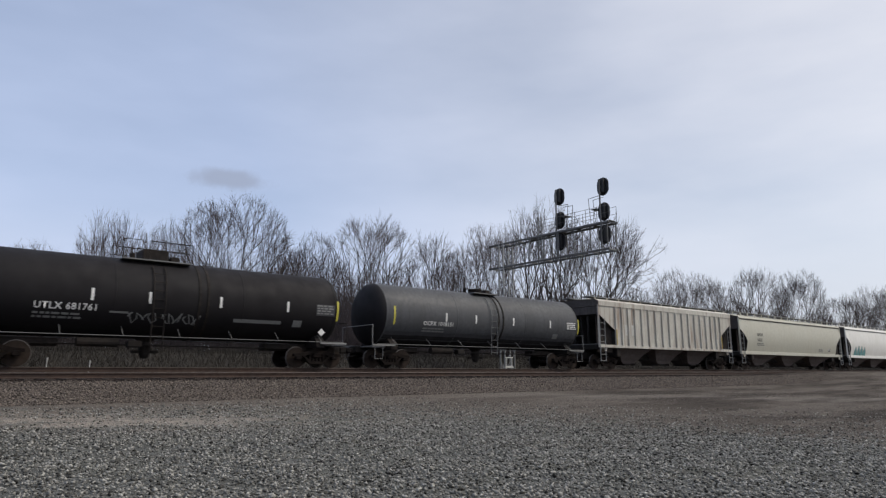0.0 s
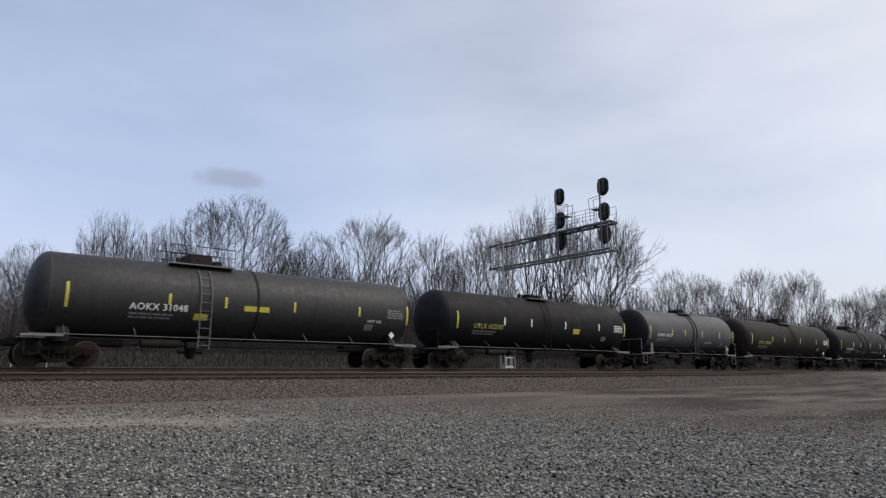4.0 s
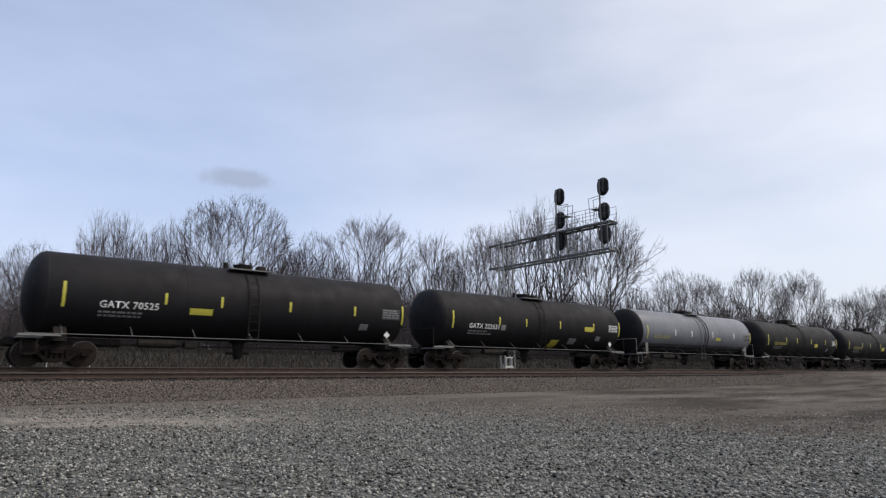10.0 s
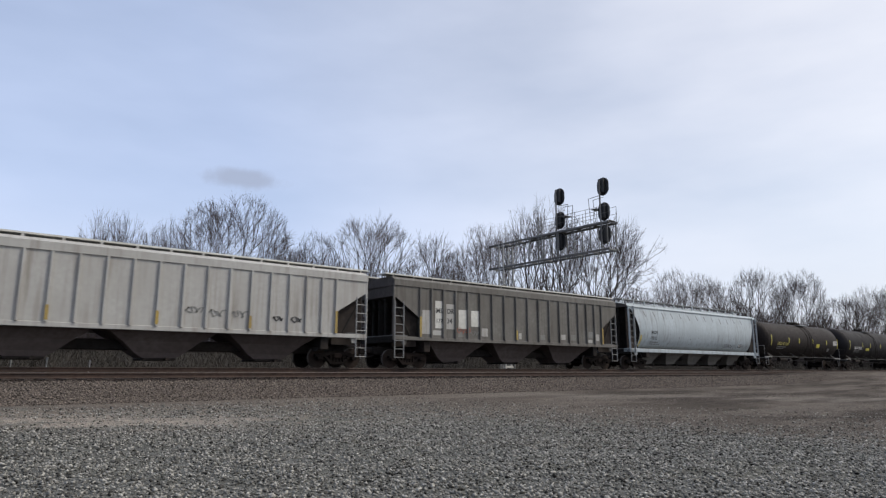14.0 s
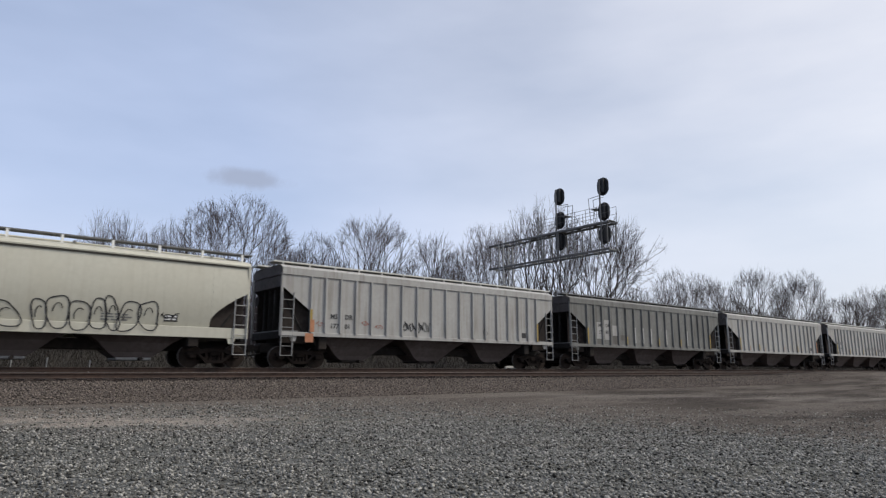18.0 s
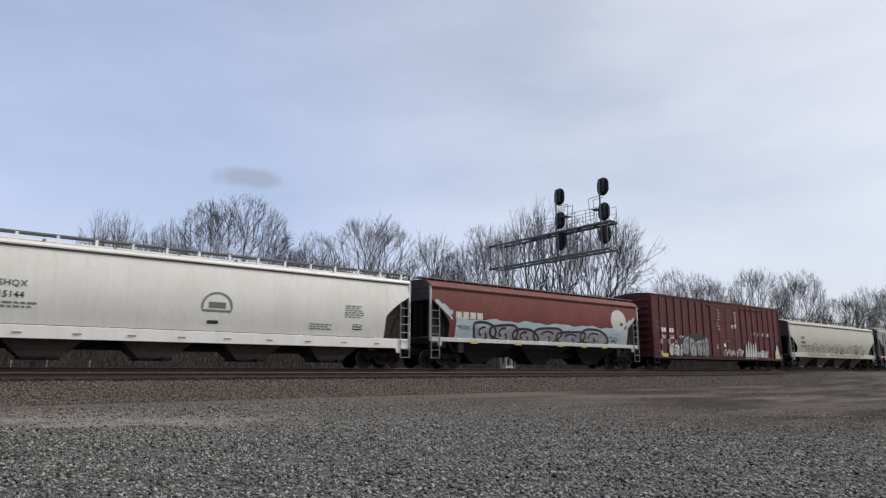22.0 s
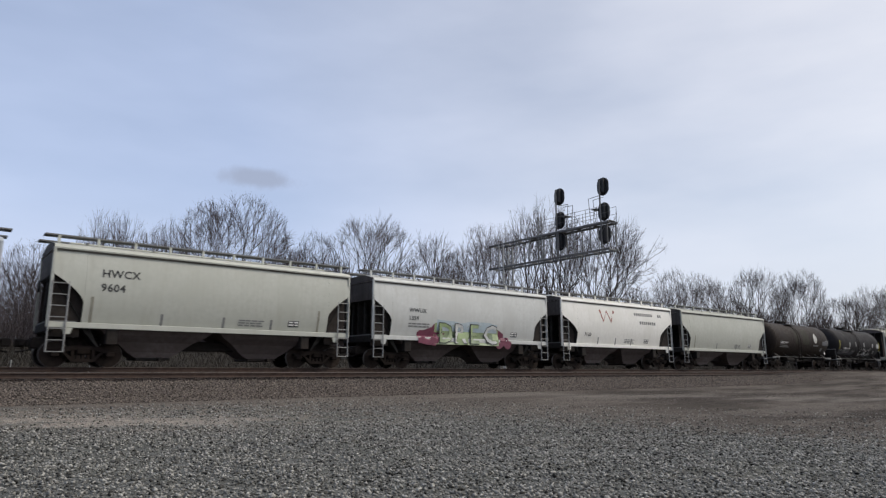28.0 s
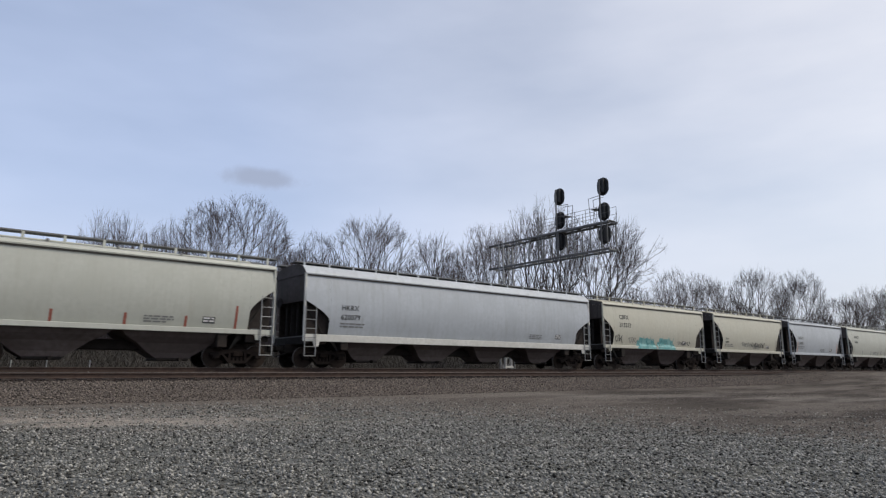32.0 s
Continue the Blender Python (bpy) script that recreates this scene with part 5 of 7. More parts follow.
            while z < tall:
                rod(bm, (xi, s * 1.58, z), (end * (a - 0.02), s * 1.58, z), 0.018, 5)
                z += 0.4
            part("side_ladder", bm, ladder, car, "light steel ladder")
            bm = bmesh.new()
            rod(bm, (end * (a - 1.2), s * 1.3, zs + 0.1), (end * (a - 0.2), s * 1.3, high - 0.3), 0.035, 5)
            part("end_brace", bm, SHEET_DARK, car)
        for y in (-0.55, 0.55):
            bm = bmesh.new()
            box(bm, end * (a - 0.16) - 0.06, end * (a - 0.16) + 0.06, y - 0.05, y + 0.05, zs + 0.2, eave)
            part("end_post", bm, SHEET_DARK, car)
        bm = bmesh.new()
        disc_solid(bm, [(0, 0.09), (0.6, 0.09)], "x", (end * (a - 0.9) - 0.3, 0.7, zs + 0.4), 10)
        part("air_reservoir", bm, UNDER, car)
        if end < 0:
            bm = bmesh.new()
            disc_solid(bm, [(-0.02, 0.24), (0.02, 0.24)], "x", (-a - 0.1, 0.85, 3.0), 14)
            part("brake_wheel", bm, UNDER, car)
    # outlet bays
    span = 2 * (a - cut - 0.5)
    for k in range(bays):
        x = -span / 2 + span * (k + 0.5) / bays
        w = span / bays / 2 * 0.97
        bm = bmesh.new()
        rings = []
        for z, kx, ky in ((bottom + 0.02, w, 1.38), (bottom - 0.25, w * 0.86, 1.2), (0.5 * (bottom + hang), w * 0.66, 0.95), (hang + 0.12, min(0.95, w * 0.46), 0.7), (hang - 0.1, min(0.6, w * 0.36), 0.62)):
            rings.append([bm.verts.new((x + p * kx, q * ky, z)) for p, q in ((-1, -1), (1, -1), (1, 1), (-1, 1))])
        loft(bm, rings)
        b = part("outlet_bay", bm, bay_paint, car, "dirty outlet bay")
        bm = bmesh.new()
        box(bm, x - 0.62, x + 0.62, -0.75, 0.75, hang - 0.18, hang - 0.08, 0.02)
        part("gate", bm, GALV if number in (22, 26) else UNDER, b)
        bm = bmesh.new()
        disc_solid(bm, [(-1.05, 0.07), (-0.7, 0.07)], "y", (x + 0.2, 0, hang - 0.13), 8)
        part("gate_shaft", bm, UNDER, b)
    if ribs:
        far = bmesh.new()
        for k in range(ribs):
            x = rib_at(k, ribs, a - cut)
            bm = bmesh.new()
            box(bm, x - 0.045, x + 0.045, -1.66, -1.54, bottom + 0.01, eave - 0.03, 0.012)
            part("side_rib", bm, paint, car)
            box(far, x - 0.05, x + 0.05, 1.54, 1.65, bottom + 0.01, eave)
        tagged(part("far_side_ribs", far, paint, car), kind="stuff")
        for x in (-a + cut, a - cut):
            patch(car, "reflector", x - 0.06, x + 0.06, 1.55, 2.55, DULL_YELLOW, lambda z: 1.66, "dirty yellow reflective post strip")
    for x in tabs:
        patch(car, "reflector", x - 0.05, x + 0.05, 1.53, 2.0 if abs(x) < 4.2 else 2.5, tab_paint or (STENCIL_GREY if abs(x) < 4.2 else (ORANGE if number == 33 else GRIME_SHADE_MID)), skin, "dirty upright reflective strip")
    if mark:
        over = (lambda z: 1.552) if ribs else skin
        for k, word in enumerate(mark.split("|")):
            letters(car, word, mark_x, mark_z - k * mark_size * 1.3, mark_size, ink, over, "reporting mark on the side", 1.06)
        if number not in (32, 35):
            bars(car, mark_x, mark_z - mark_size * 1.75, 1.3, 0.26, 2, STENCIL_GREY, over, rng)
    if not ribs:
        xb = a - cut - 1.9
        patch(car, "inspection_plate", xb, xb + 0.5, 1.74, 2.0, STENCIL_BLACK, skin, "black inspection stencil")
        bars(car, xb + 0.03, 1.97, 0.44, 0.22, 2, STENCIL_WHITE, skin, rng)
        bars(car, xb - 2.2, 1.95, 1.1, 0.3, 3, STENCIL_GREY, skin, rng)
    running_gear(car, number, length, 2.0)
    return car, skin, a


# ---- boxcar ----
def box_car(number, length, paint, label):
    rng = random.Random(77)
    car = thing("boxcar", label, "boxcar", "freight train")
    a, w, z0, z1 = length / 2 - 0.86, 1.52, 0.86, 5.2
    skin = lambda z: w
    bm = bmesh.new()
    box(bm, -a, a, -w, w, z0, z1, 0.03)
    part("body", bm, paint, car)
    bm = bmesh.new()
    loft(bm, [[bm.verts.new((x, y, z)) for y, z in ((-1.58, 5.18), (-1.58, 5.28), (-0.8, 5.36), (0, 5.39), (0.8, 5.36), (1.58, 5.28), (1.58, 5.18))] for x in (-a - 0.03, a + 0.03)])
    part("roof", bm, paint, car)
    n = 20
    for k in range(n + 1):
        x = -a + 0.06 + (2 * a - 0.12) * k / n
        if -2.0 < x < 2.4:
            continue
        for s in (-1, 1):
            bm = bmesh.new()
            y0, y1 = sorted((s * (w - 0.01), s * (w + 0.075)))
            box(bm, x - 0.06, x + 0.06, y0, y1, z0 + 0.12, z1 - 0.1, 0.02)
            part("side_post", bm, paint, car)
    for s in (-1, 1):
        bm = bmesh.new()
        y0, y1 = sorted((s * (w - 0.01), s * (w + 0.09)))
        box(bm, -1.9, 2.3, y0, y1, 1.0, 4.85, 0.02)
        d = part("door", bm, paint, car, "ribbed sliding door")
        for z in (1.3, 2.45, 3.75):
            bm = bmesh.new()
            y0, y1 = sorted((s * (w + 0.08), s * (w + 0.12)))
            box(bm, -1.8, 2.2, y0, y1, z - 0.05, z + 0.05, 0.012)
            part("door_rib", bm, paint, d)
        for x in (-0.9, 0.25, 1.5):
            bm = bmesh.new()
            rod(bm, (x, s * (w + 0.15), 1.05), (x, s * (w + 0.15), 4.8), 0.025, 6)
            part("lock_bar", bm, paint, d)
        bm = bmesh.new()
        y0, y1 = sorted((s * (w - 0.01), s * (w + 0.1)))
        box(bm, -2.3, 6.6, y0, y1, 0.92, 1.0)
        box(bm, -2.3, 6.6, y0, y1, 4.87, 4.95)
        part("door_track", bm, paint, car)
        bm = bmesh.new()
        y0, y1 = sorted((s * (w - 0.02), s * (w + 0.05)))
        box(bm, -a, a, y0, y1, 0.76, 0.9, 0.015)
        part("side_sill", bm, paint, car)
    for end in (1, -1):
        for k in range(8):
            bm = bmesh.new()
            z = 1.4 + k * 0.47
            x0, x1 = sorted((end * (a - 0.01), end * (a + 0.09)))
            box(bm, x0, x1, -1.35, 1.35, z, z + 0.24, 0.07)
            part("end_corrugation", bm, paint, car)
        for s in (-1, 1):
            bm = bmesh.new()
            xi = end * (a - 0.5)
            for x in (xi, end * a):
                rod(bm, (x, s * 1.62, 0.45), (x, s * 1.62, 2.4), 0.022, 5)
            for k in range(5):
                rod(bm, (xi, s * 1.62, 0.47 + 0.42 * k), (end * a, s * 1.62, 0.47 + 0.42 * k), 0.018, 5)
            part("side_ladder", bm, paint, car)
    bm = bmesh.new()
    box(bm, -length / 2 + 0.45, length / 2 - 0.45, -0.3, 0.3, 0.72, 1.04, 0.03)
    part("centre_sill", bm, UNDER, car)
    running_gear(car, number, length, 2.6)
    return car, skin, a


# ---- sprayed letters and emblems ----
def spray(car, name, material, label=""):
    """Collects shapes in a bmesh and links it as one sprayed part."""
    bm = bmesh.new()
    return bm, lambda: part(name, bm, material, car, label)


def bubble_row(car, skin, x0, x1, z0, z1, count, fill, line, rng, width=0.07, label="sprayed bubble letters", waves=True):
    """Rounded throw-up letters: filled bodies with dark outlines and inner strokes."""
    widths = [rng.uniform(0.6, 1.35) for _ in range(count)]
    widths = [w * (x1 - x0) / sum(widths) for w in widths]
    for k in range(count):
        x = x0 + sum(widths[:k]) + widths[k] / 2
        rx = widths[k] * rng.uniform(0.5, 0.62)
        rz = (z1 - z0) / 2 * rng.uniform(0.72, 1.04)
        zm = z0 + rz
        tilt, ph = rng.uniform(-0.15, 0.15), rng.uniform(0, 6.28)
        n = 26
        pts = []
        for i in range(n):
            t = 6.2832 * i / n
            q = 1 + 0.10 * math.sin(2 * t + ph) + 0.07 * math.sin(3 * t - ph)
            u, v = math.cos(t), math.sin(t)
            u, v = math.copysign(abs(u) ** 0.75, u), math.copysign(abs(v) ** 0.75, v)
            pts.append((x + rx * q * u + tilt * v, zm + rz * q * v * (0.92 if waves else 1)))
        if fill:
            bm = bmesh.new()
            c = bm.verts.new((x, -skin(zm) - 0.014 - 0.0015 * (k % 2), zm))
            ring = [bm.verts.new((px, -skin(pz) - 0.014 - 0.0015 * (k % 2), pz)) for px, pz in pts]
            for i in range(n):
                bm.faces.new((c, ring[i], ring[(i + 1) % n]))
            part("letter_fill", bm, fill, car, label)
        bm = bmesh.new()
        ribbon(bm, pts, width, skin, 0.020 + 0.001 * (k % 3), True)
        part("letter_outline", bm, line, car)
        if width > 0.08:
            bm = bmesh.new()
            lean = rng.uniform(-0.3, 0.3)
            ribbon(bm, [(x + rx * lean, zm - rz * 0.95), (x + rx * (lean + 0.1), zm - rz * 0.45), (x + rx * (lean - 0.05), zm - rz * 0.1)], width * 0.8, skin, 0.025)
            part("letter_stroke", bm, line, car)
        bm = bmesh.new()
        a = rng.choice((0.4, 0.9, 1.4))
        ribbon(bm, [(x + rx * 0.45 * math.cos(a + s * 0.55), zm + rz * 0.5 * math.sin(a + s * 0.55)) for s in range(6)], width * 0.8, skin, 0.024)
        part("letter_stroke", bm, line, car)


def tag_scrawl(car, skin, x0, x1, z0, z1, line, rng, width=0.045, label="quick sprayed tag"):
    """One hand-drawn line of loops and jags."""
    n = int((x1 - x0) / 0.11) + 6
    zm, rz = (z0 + z1) / 2, (z1 - z0) / 2
    pts = []
    for i in range(n):
        f = i / (n - 1)
        pts.append((x0 + (x1 - x0) * f + 0.09 * math.sin(i * 2.1) + rng.uniform(-0.03, 0.03), zm + rz * math.sin(i * 1.45 + rng.uniform(-0.5, 0.5)) * rng.uniform(0.55, 1.0)))
    bm = bmesh.new()
    ribbon(bm, pts, width, skin, 0.014)
    return part("tag", bm, line, car, label)


def spikes(car, skin, x0, x1, z0, z1, count, fill, rng, label="pale flame-shaped graffiti"):
    for k in range(count):
        x = x0 + (x1 - x0) * (k + 0.5) / count
        w = (x1 - x0) / count * rng.uniform(0.42, 0.58)
        h = (z1 - z0) * rng.uniform(0.75, 1.0)
        bm = bmesh.new()
        side_l = [(x - w * q, z0 + h * t) for t, q in ((0, 0.95), (0.25, 1.0), (0.5, 0.8), (0.75, 0.42), (1.0, 0.08))]
        side_r = [(x + w * q + 0.12 * t, z0 + h * t) for t, q in ((0, 0.95), (0.25, 0.9), (0.5, 0.6), (0.75, 0.3), (1.0, 0.02))]
        a = [[bm.verts.new((px, -skin(pz) - 0.012, pz)) for px, pz in row] for row in (side_l, side_r)]
        for i in range(4):
            bm.faces.new((a[0][i], a[1][i], a[1][i + 1], a[0][i + 1]))
        part("flame", bm, fill, car, label)
        bm = bmesh.new()
        ribbon(bm, side_l + list(reversed(side_r)), 0.05, skin, 0.017)
        part("flame_outline", bm, SPRAY_BLACK, car)


def shards(car, skin, x0, x1, z0, z1, count, fill, rng, label="angular silver graffiti letters"):
    """Sharp-cornered letters: leaning strokes that meet in points."""
    w = (x1 - x0) / count
    for k in range(count):
        x = x0 + w * k
        for j in range(3):
            u = x + w * (0.08 + 0.3 * j)
            lean = rng.uniform(-0.35, 0.35)
            a, b = z0 + (z1 - z0) * rng.uniform(0, 0.25), z1 - (z1 - z0) * rng.uniform(0, 0.3)
            pts = [(u, a), (u + w * 0.2, a + 0.08), (u + w * 0.34 + lean * 0.6, b), (u + w * 0.02 + lean * 0.6, b - 0.1)]
            bm = bmesh.new()
            bm.faces.new([bm.verts.new((px, -skin(pz) - 0.03 - 0.002 * j, pz)) for px, pz in pts])
            part("letter_stroke", bm, fill, car, label)


def ring_mark(car, skin, x, z, r, line, width=0.03):
    bm = bmesh.new()
    ribbon(bm, [(x + r * math.cos(t), z + r * math.sin(t)) for t in (6.2832 * i / 16 for i in range(16))], width, skin, 0.012, True)
    ribbon(bm, [(x + r * 0.45 * math.cos(t), z + r * 0.45 * math.sin(t)) for t in (0.8 + 4.6 * i / 9 for i in range(10))], width, skin, 0.012)
    part("round_stencil", bm, line, car, "small white round mark")


def disc_mark(car, name, skin, x, z, rx, rz, material, label, lift=0.011, sides=28):
    bm = bmesh.new()
    rings = []
    for k in (0.35, 0.7, 1.0):
        rings.append([bm.verts.new((x + k * rx * math.cos(t), -skin(z + k * rz * math.sin(t)) - lift, z + k * rz * math.sin(t))) for t in (6.2832 * i / sides for i in range(sides))])
    bm.faces.new(rings[0])
    for a, b in zip(rings, rings[1:]):
        for i in range(sides):
            bm.faces.new((a[i], a[(i + 1) % sides], b[(i + 1) % sides], b[i]))
    return part(name, bm, material, car, label)


def uneven_band(car, name, skin, x0, x1, z0, z1, material, rng, label, lift=0.009, wave=0.12):
    """A sprayed field with a ragged upper edge."""
    n = int((x1 - x0) / 0.22)
    bm = bmesh.new()
    rows = []
    for i in range(n + 1):
        x = x0 + (x1 - x0) * i / n
        t = z1 + wave * (math.sin(x * 2.3) + 0.6 * math.sin(x * 5.1 + 1)) + rng.uniform(-0.3, 0.3) * wave
        rows.append([bm.verts.new((x, -skin(z) - lift, z)) for z in (z0, z0 + (t - z0) * 0.35, z0 + (t - z0) * 0.7, t)])
    for a, b in zip(rows, rows[1:]):
        for i in range(3):
            bm.faces.new((a[i], b[i], b[i + 1], a[i + 1]))
    return part(name, bm, material, car, label)


# ---- the train ----
# where the couplings between neighbouring cars stand along the track at the start, from the front car back
COUPLINGS = [93.6, 73.1, 51.11, 32.94, 16.0, -0.3, -19.1, -33.3, -51.03, -69.12, -86.54, -104.9, -122.62, -140.4, -157.82, -175.7, -193.04, -212.27, -231.45, -250.85,
             -270.31, -289.48, -308.34, -330.67, -351.79, -371.03, -391.98, -412.9, -426.49, -440.15, -454.34, -467.58, -481.0, -494.38, -507.6, -521.03, -534.55, -555.67, -569.1]
CARS = []
# marks along these cars sit this much further forward than their plan says
NUDGE = {22: 0.13, 23: 0.22, 24: 0.3, 25: 0.1, 26: 0.2}
FIXED = ("body", "end_", "web_", "slope", "roof", "hatch", "running", "board", "side_", "jacking", "centre", "corner", "truck", "coupler", "air_", "brake", "outlet", "far_", "door", "reflector")


def settle_marks():
    for number, car, _ in CARS:
        if number in NUDGE:
            for ob in car.children:
                if not ob.name.startswith(FIXED):
                    ob.matrix_basis = pose(NUDGE[number], 0, 0)


def place(number, car, offset=0.0):
    CARS.append((number, car, (COUPLINGS[number] + COUPLINGS[number + 1]) / 2 + offset))


def long_of(number):
    return COUPLINGS[number] - COUPLINGS[number + 1]


def tank(number, paint, label, **more):
    c = tank_car(number, long_of(number), paint, label, **more)
    place(number, c[0])
    return c


def hopper(number, paint, label, offset=0.0, **more):
    if more.get("ribs") and number > 2:
        more["cut"] = long_of(number) / 2 - 8.05
    c = hopper_car(number, long_of(number), paint, label, **more)
    place(number, c[0], offset)
    return c


RIBBED = dict(side="flat", bay_paint=BAY_BROWN, ribs=18, bays=3, cut=1.68, cut_z=2.48, high=3.5, sill_z=1.36, sill_high=0.18, hang=0.45, end_gap=0.8)
TWO_BAY = dict(bays=2, cut=1.05, cut_z=2.52, high=3.25, end_gap=0.72, sill_z=1.36, sill_high=0.2)
WIDE_ARCH = {**TWO_BAY, "cut": 1.4, "cut_z": 2.5, "high": 3.8}


def build_front_cars():
    rng = random.Random(41)
    car, skin, a = hopper(0, WHITE, "white covered hopper car with green emblem", bays=3)
    spikes(car, skin, -7.6, -4.4, 1.5, 2.5, 4, SPRAY_TEAL, rng, "green mountain-shaped emblem")
    hopper(1, CREAM, "cream curved-side covered hopper car", bays=3, cut=1.2, mark="GRDX|10222", mark_x=-7.4, mark_z=2.8, mark_size=0.34)
    car, skin, a = hopper(2, RIB_CREAM, "rust-streaked cream ribbed covered hopper car", **{**RIBBED, "ribs": 18, "end_gap": 0.75})
    for x in (-5.6, -4.9):
        patch(car, "painted_panel", x, x + 0.5, 2.2, 2.9, PATCH_WHITE, lambda z: 1.556, "pale repainted patch")
    tank(3, TANK_SLATE, "slate grey dirty tank car with dark ends", bands=(0.4, 0.75), strips="white", deck=False, mark="OCPX 1018151", mark_size=0.3, mark_x=-0.62)
    car, skin, a, zc = tank(4, BLACK, "black tank car with white mark and pale scrawls", mark="UTLX 681761", mark_x=-0.67, mark_z=2.02, mark_size=0.34, bands=(0.64, 0.98), lid_at=-0.9, strips="white", casing=True)
    for x0, x1 in ((-1.95, -0.9), (-0.75, 0.0), (0.05, 0.75)):
        tag_scrawl(car, skin, x0, x1, 1.6, 2.1, STENCIL_GREY, rng, 0.05)
    patch(car, "data_strip", 2.1, 4.2, 1.84, 1.98, STENCIL_GREY, skin, "faded white stencil strip")
    patch(car, "data_strip", -2.57, -1.93, 1.97, 2.04, STENCIL_GREY, skin, "faded white stencil strip")
    tank(5, BLACK_BROWN, "brown-black tank car with yellow end strips", mark="UTLX 205000", ink=STENCIL_YELLOW, lid_at=0.4, casing=True)
    car, skin, a, zc = tank(6, TANK_SLATE, "dirty grey tank car with dark bands and pale saddles", mark="ADMX 18151", ink=STENCIL_WHITE, mark_x=-0.72, mark_z=2.28, mark_size=0.32, bands=(0.12, 0.52), deck=False, legs=True, lid_at=0.3)
    letters(car, "MOLTEN", 1.8, 1.94, 0.2, STENCIL_WHITE, skin, "small white stencil", 1.2)
    tank(7, BLACK, "black tank car with yellow mark and sign", mark="UTLX 652783", ink=STENCIL_YELLOW, signs=((2.35, 2.95, 2.1, 2.42, 0),), strips="white", deck=False)
    car, skin, a, zc = tank(8, CHARCOAL, "charcoal tank car with white stencils and yellow signs", mark="AOKX 31048", mark_x=-0.6, signs=((-0.6, 0.5, 2.3, 2.52, 0), (-2.6, -2.05, 1.85, 2.1, 0)), lid_at=-2.2, casing=True, bands=(0.0,))
    letters(car, "HOT AIR", a * 0.66, 2.12, 0.17, STENCIL_WHITE, skin, "small white stencil", 1.2)
    tank(9, TANK_GREY, "light grey tank car with yellow mark", mark="UTLX 661500", ink=STENCIL_YELLOW, mark_size=0.3, bands=(0.3, 0.65), signs=((4.05, 4.65, 1.95, 2.25, 0),), strips="white", deck=False, legs=True)
    tank(10, BLACK, "black tank car with yellow mark, sign and railed deck", mark="UTLX 671170", ink=STENCIL_YELLOW, signs=((2.0, 2.8, 2.08, 2.43, 0.05),), lid_at=0.7, casing=True)


def build_middle_tanks():
    tank(11, BLACK, "black tank car with yellow mark and sign", mark="UTLX 676600", ink=STENCIL_YELLOW, signs=((2.4, 3.1, 2.08, 2.4, 0),), deck=False, casing=True)
    car, skin, a, zc = tank(12, TANK_GREY, "light grey tank car with dark ladder bands", mark="ACDX 645255", ink=STENCIL_YELLOW, mark_x=-0.75, mark_size=0.3, bands=(0.6, 0.95), signs=((2.1, 2.8, 2.2, 2.4, 0),), strips="white", deck=False, legs=True)
    car, skin, a, zc = tank(13, BLACK, "black tank car with white mark and yellow signs", mark="GATX 222631", signs=((3.88, 4.7, 2.3, 2.58, 0), (1.0, 1.7, 1.22, 1.72, 0.2)), deck=False, casing=False)
    patch(car, "boxed_stencil", -3.3, -2.95, 2.1, 2.4, STENCIL_GREY, skin, "small boxed white stencil")
    patch(car, "grey_panel", 2.6, 3.3, 1.5, 1.85, STENCIL_GREY, skin, "faded grey panel")
    tank(14, BLACK, "black tank car with white mark and yellow sign", mark="GATX 70525", signs=((-2.6, -1.7, 2.05, 2.3, 0),), deck=False)
    tank(15, BLACK_BROWN, "brown-black tank car with yellow mark and sign", mark="UTLX 671241", ink=STENCIL_YELLOW, signs=((2.4, 3.1, 2.06, 2.4, 0),), lid_at=1.1, deck=False, bands=(0.5,))


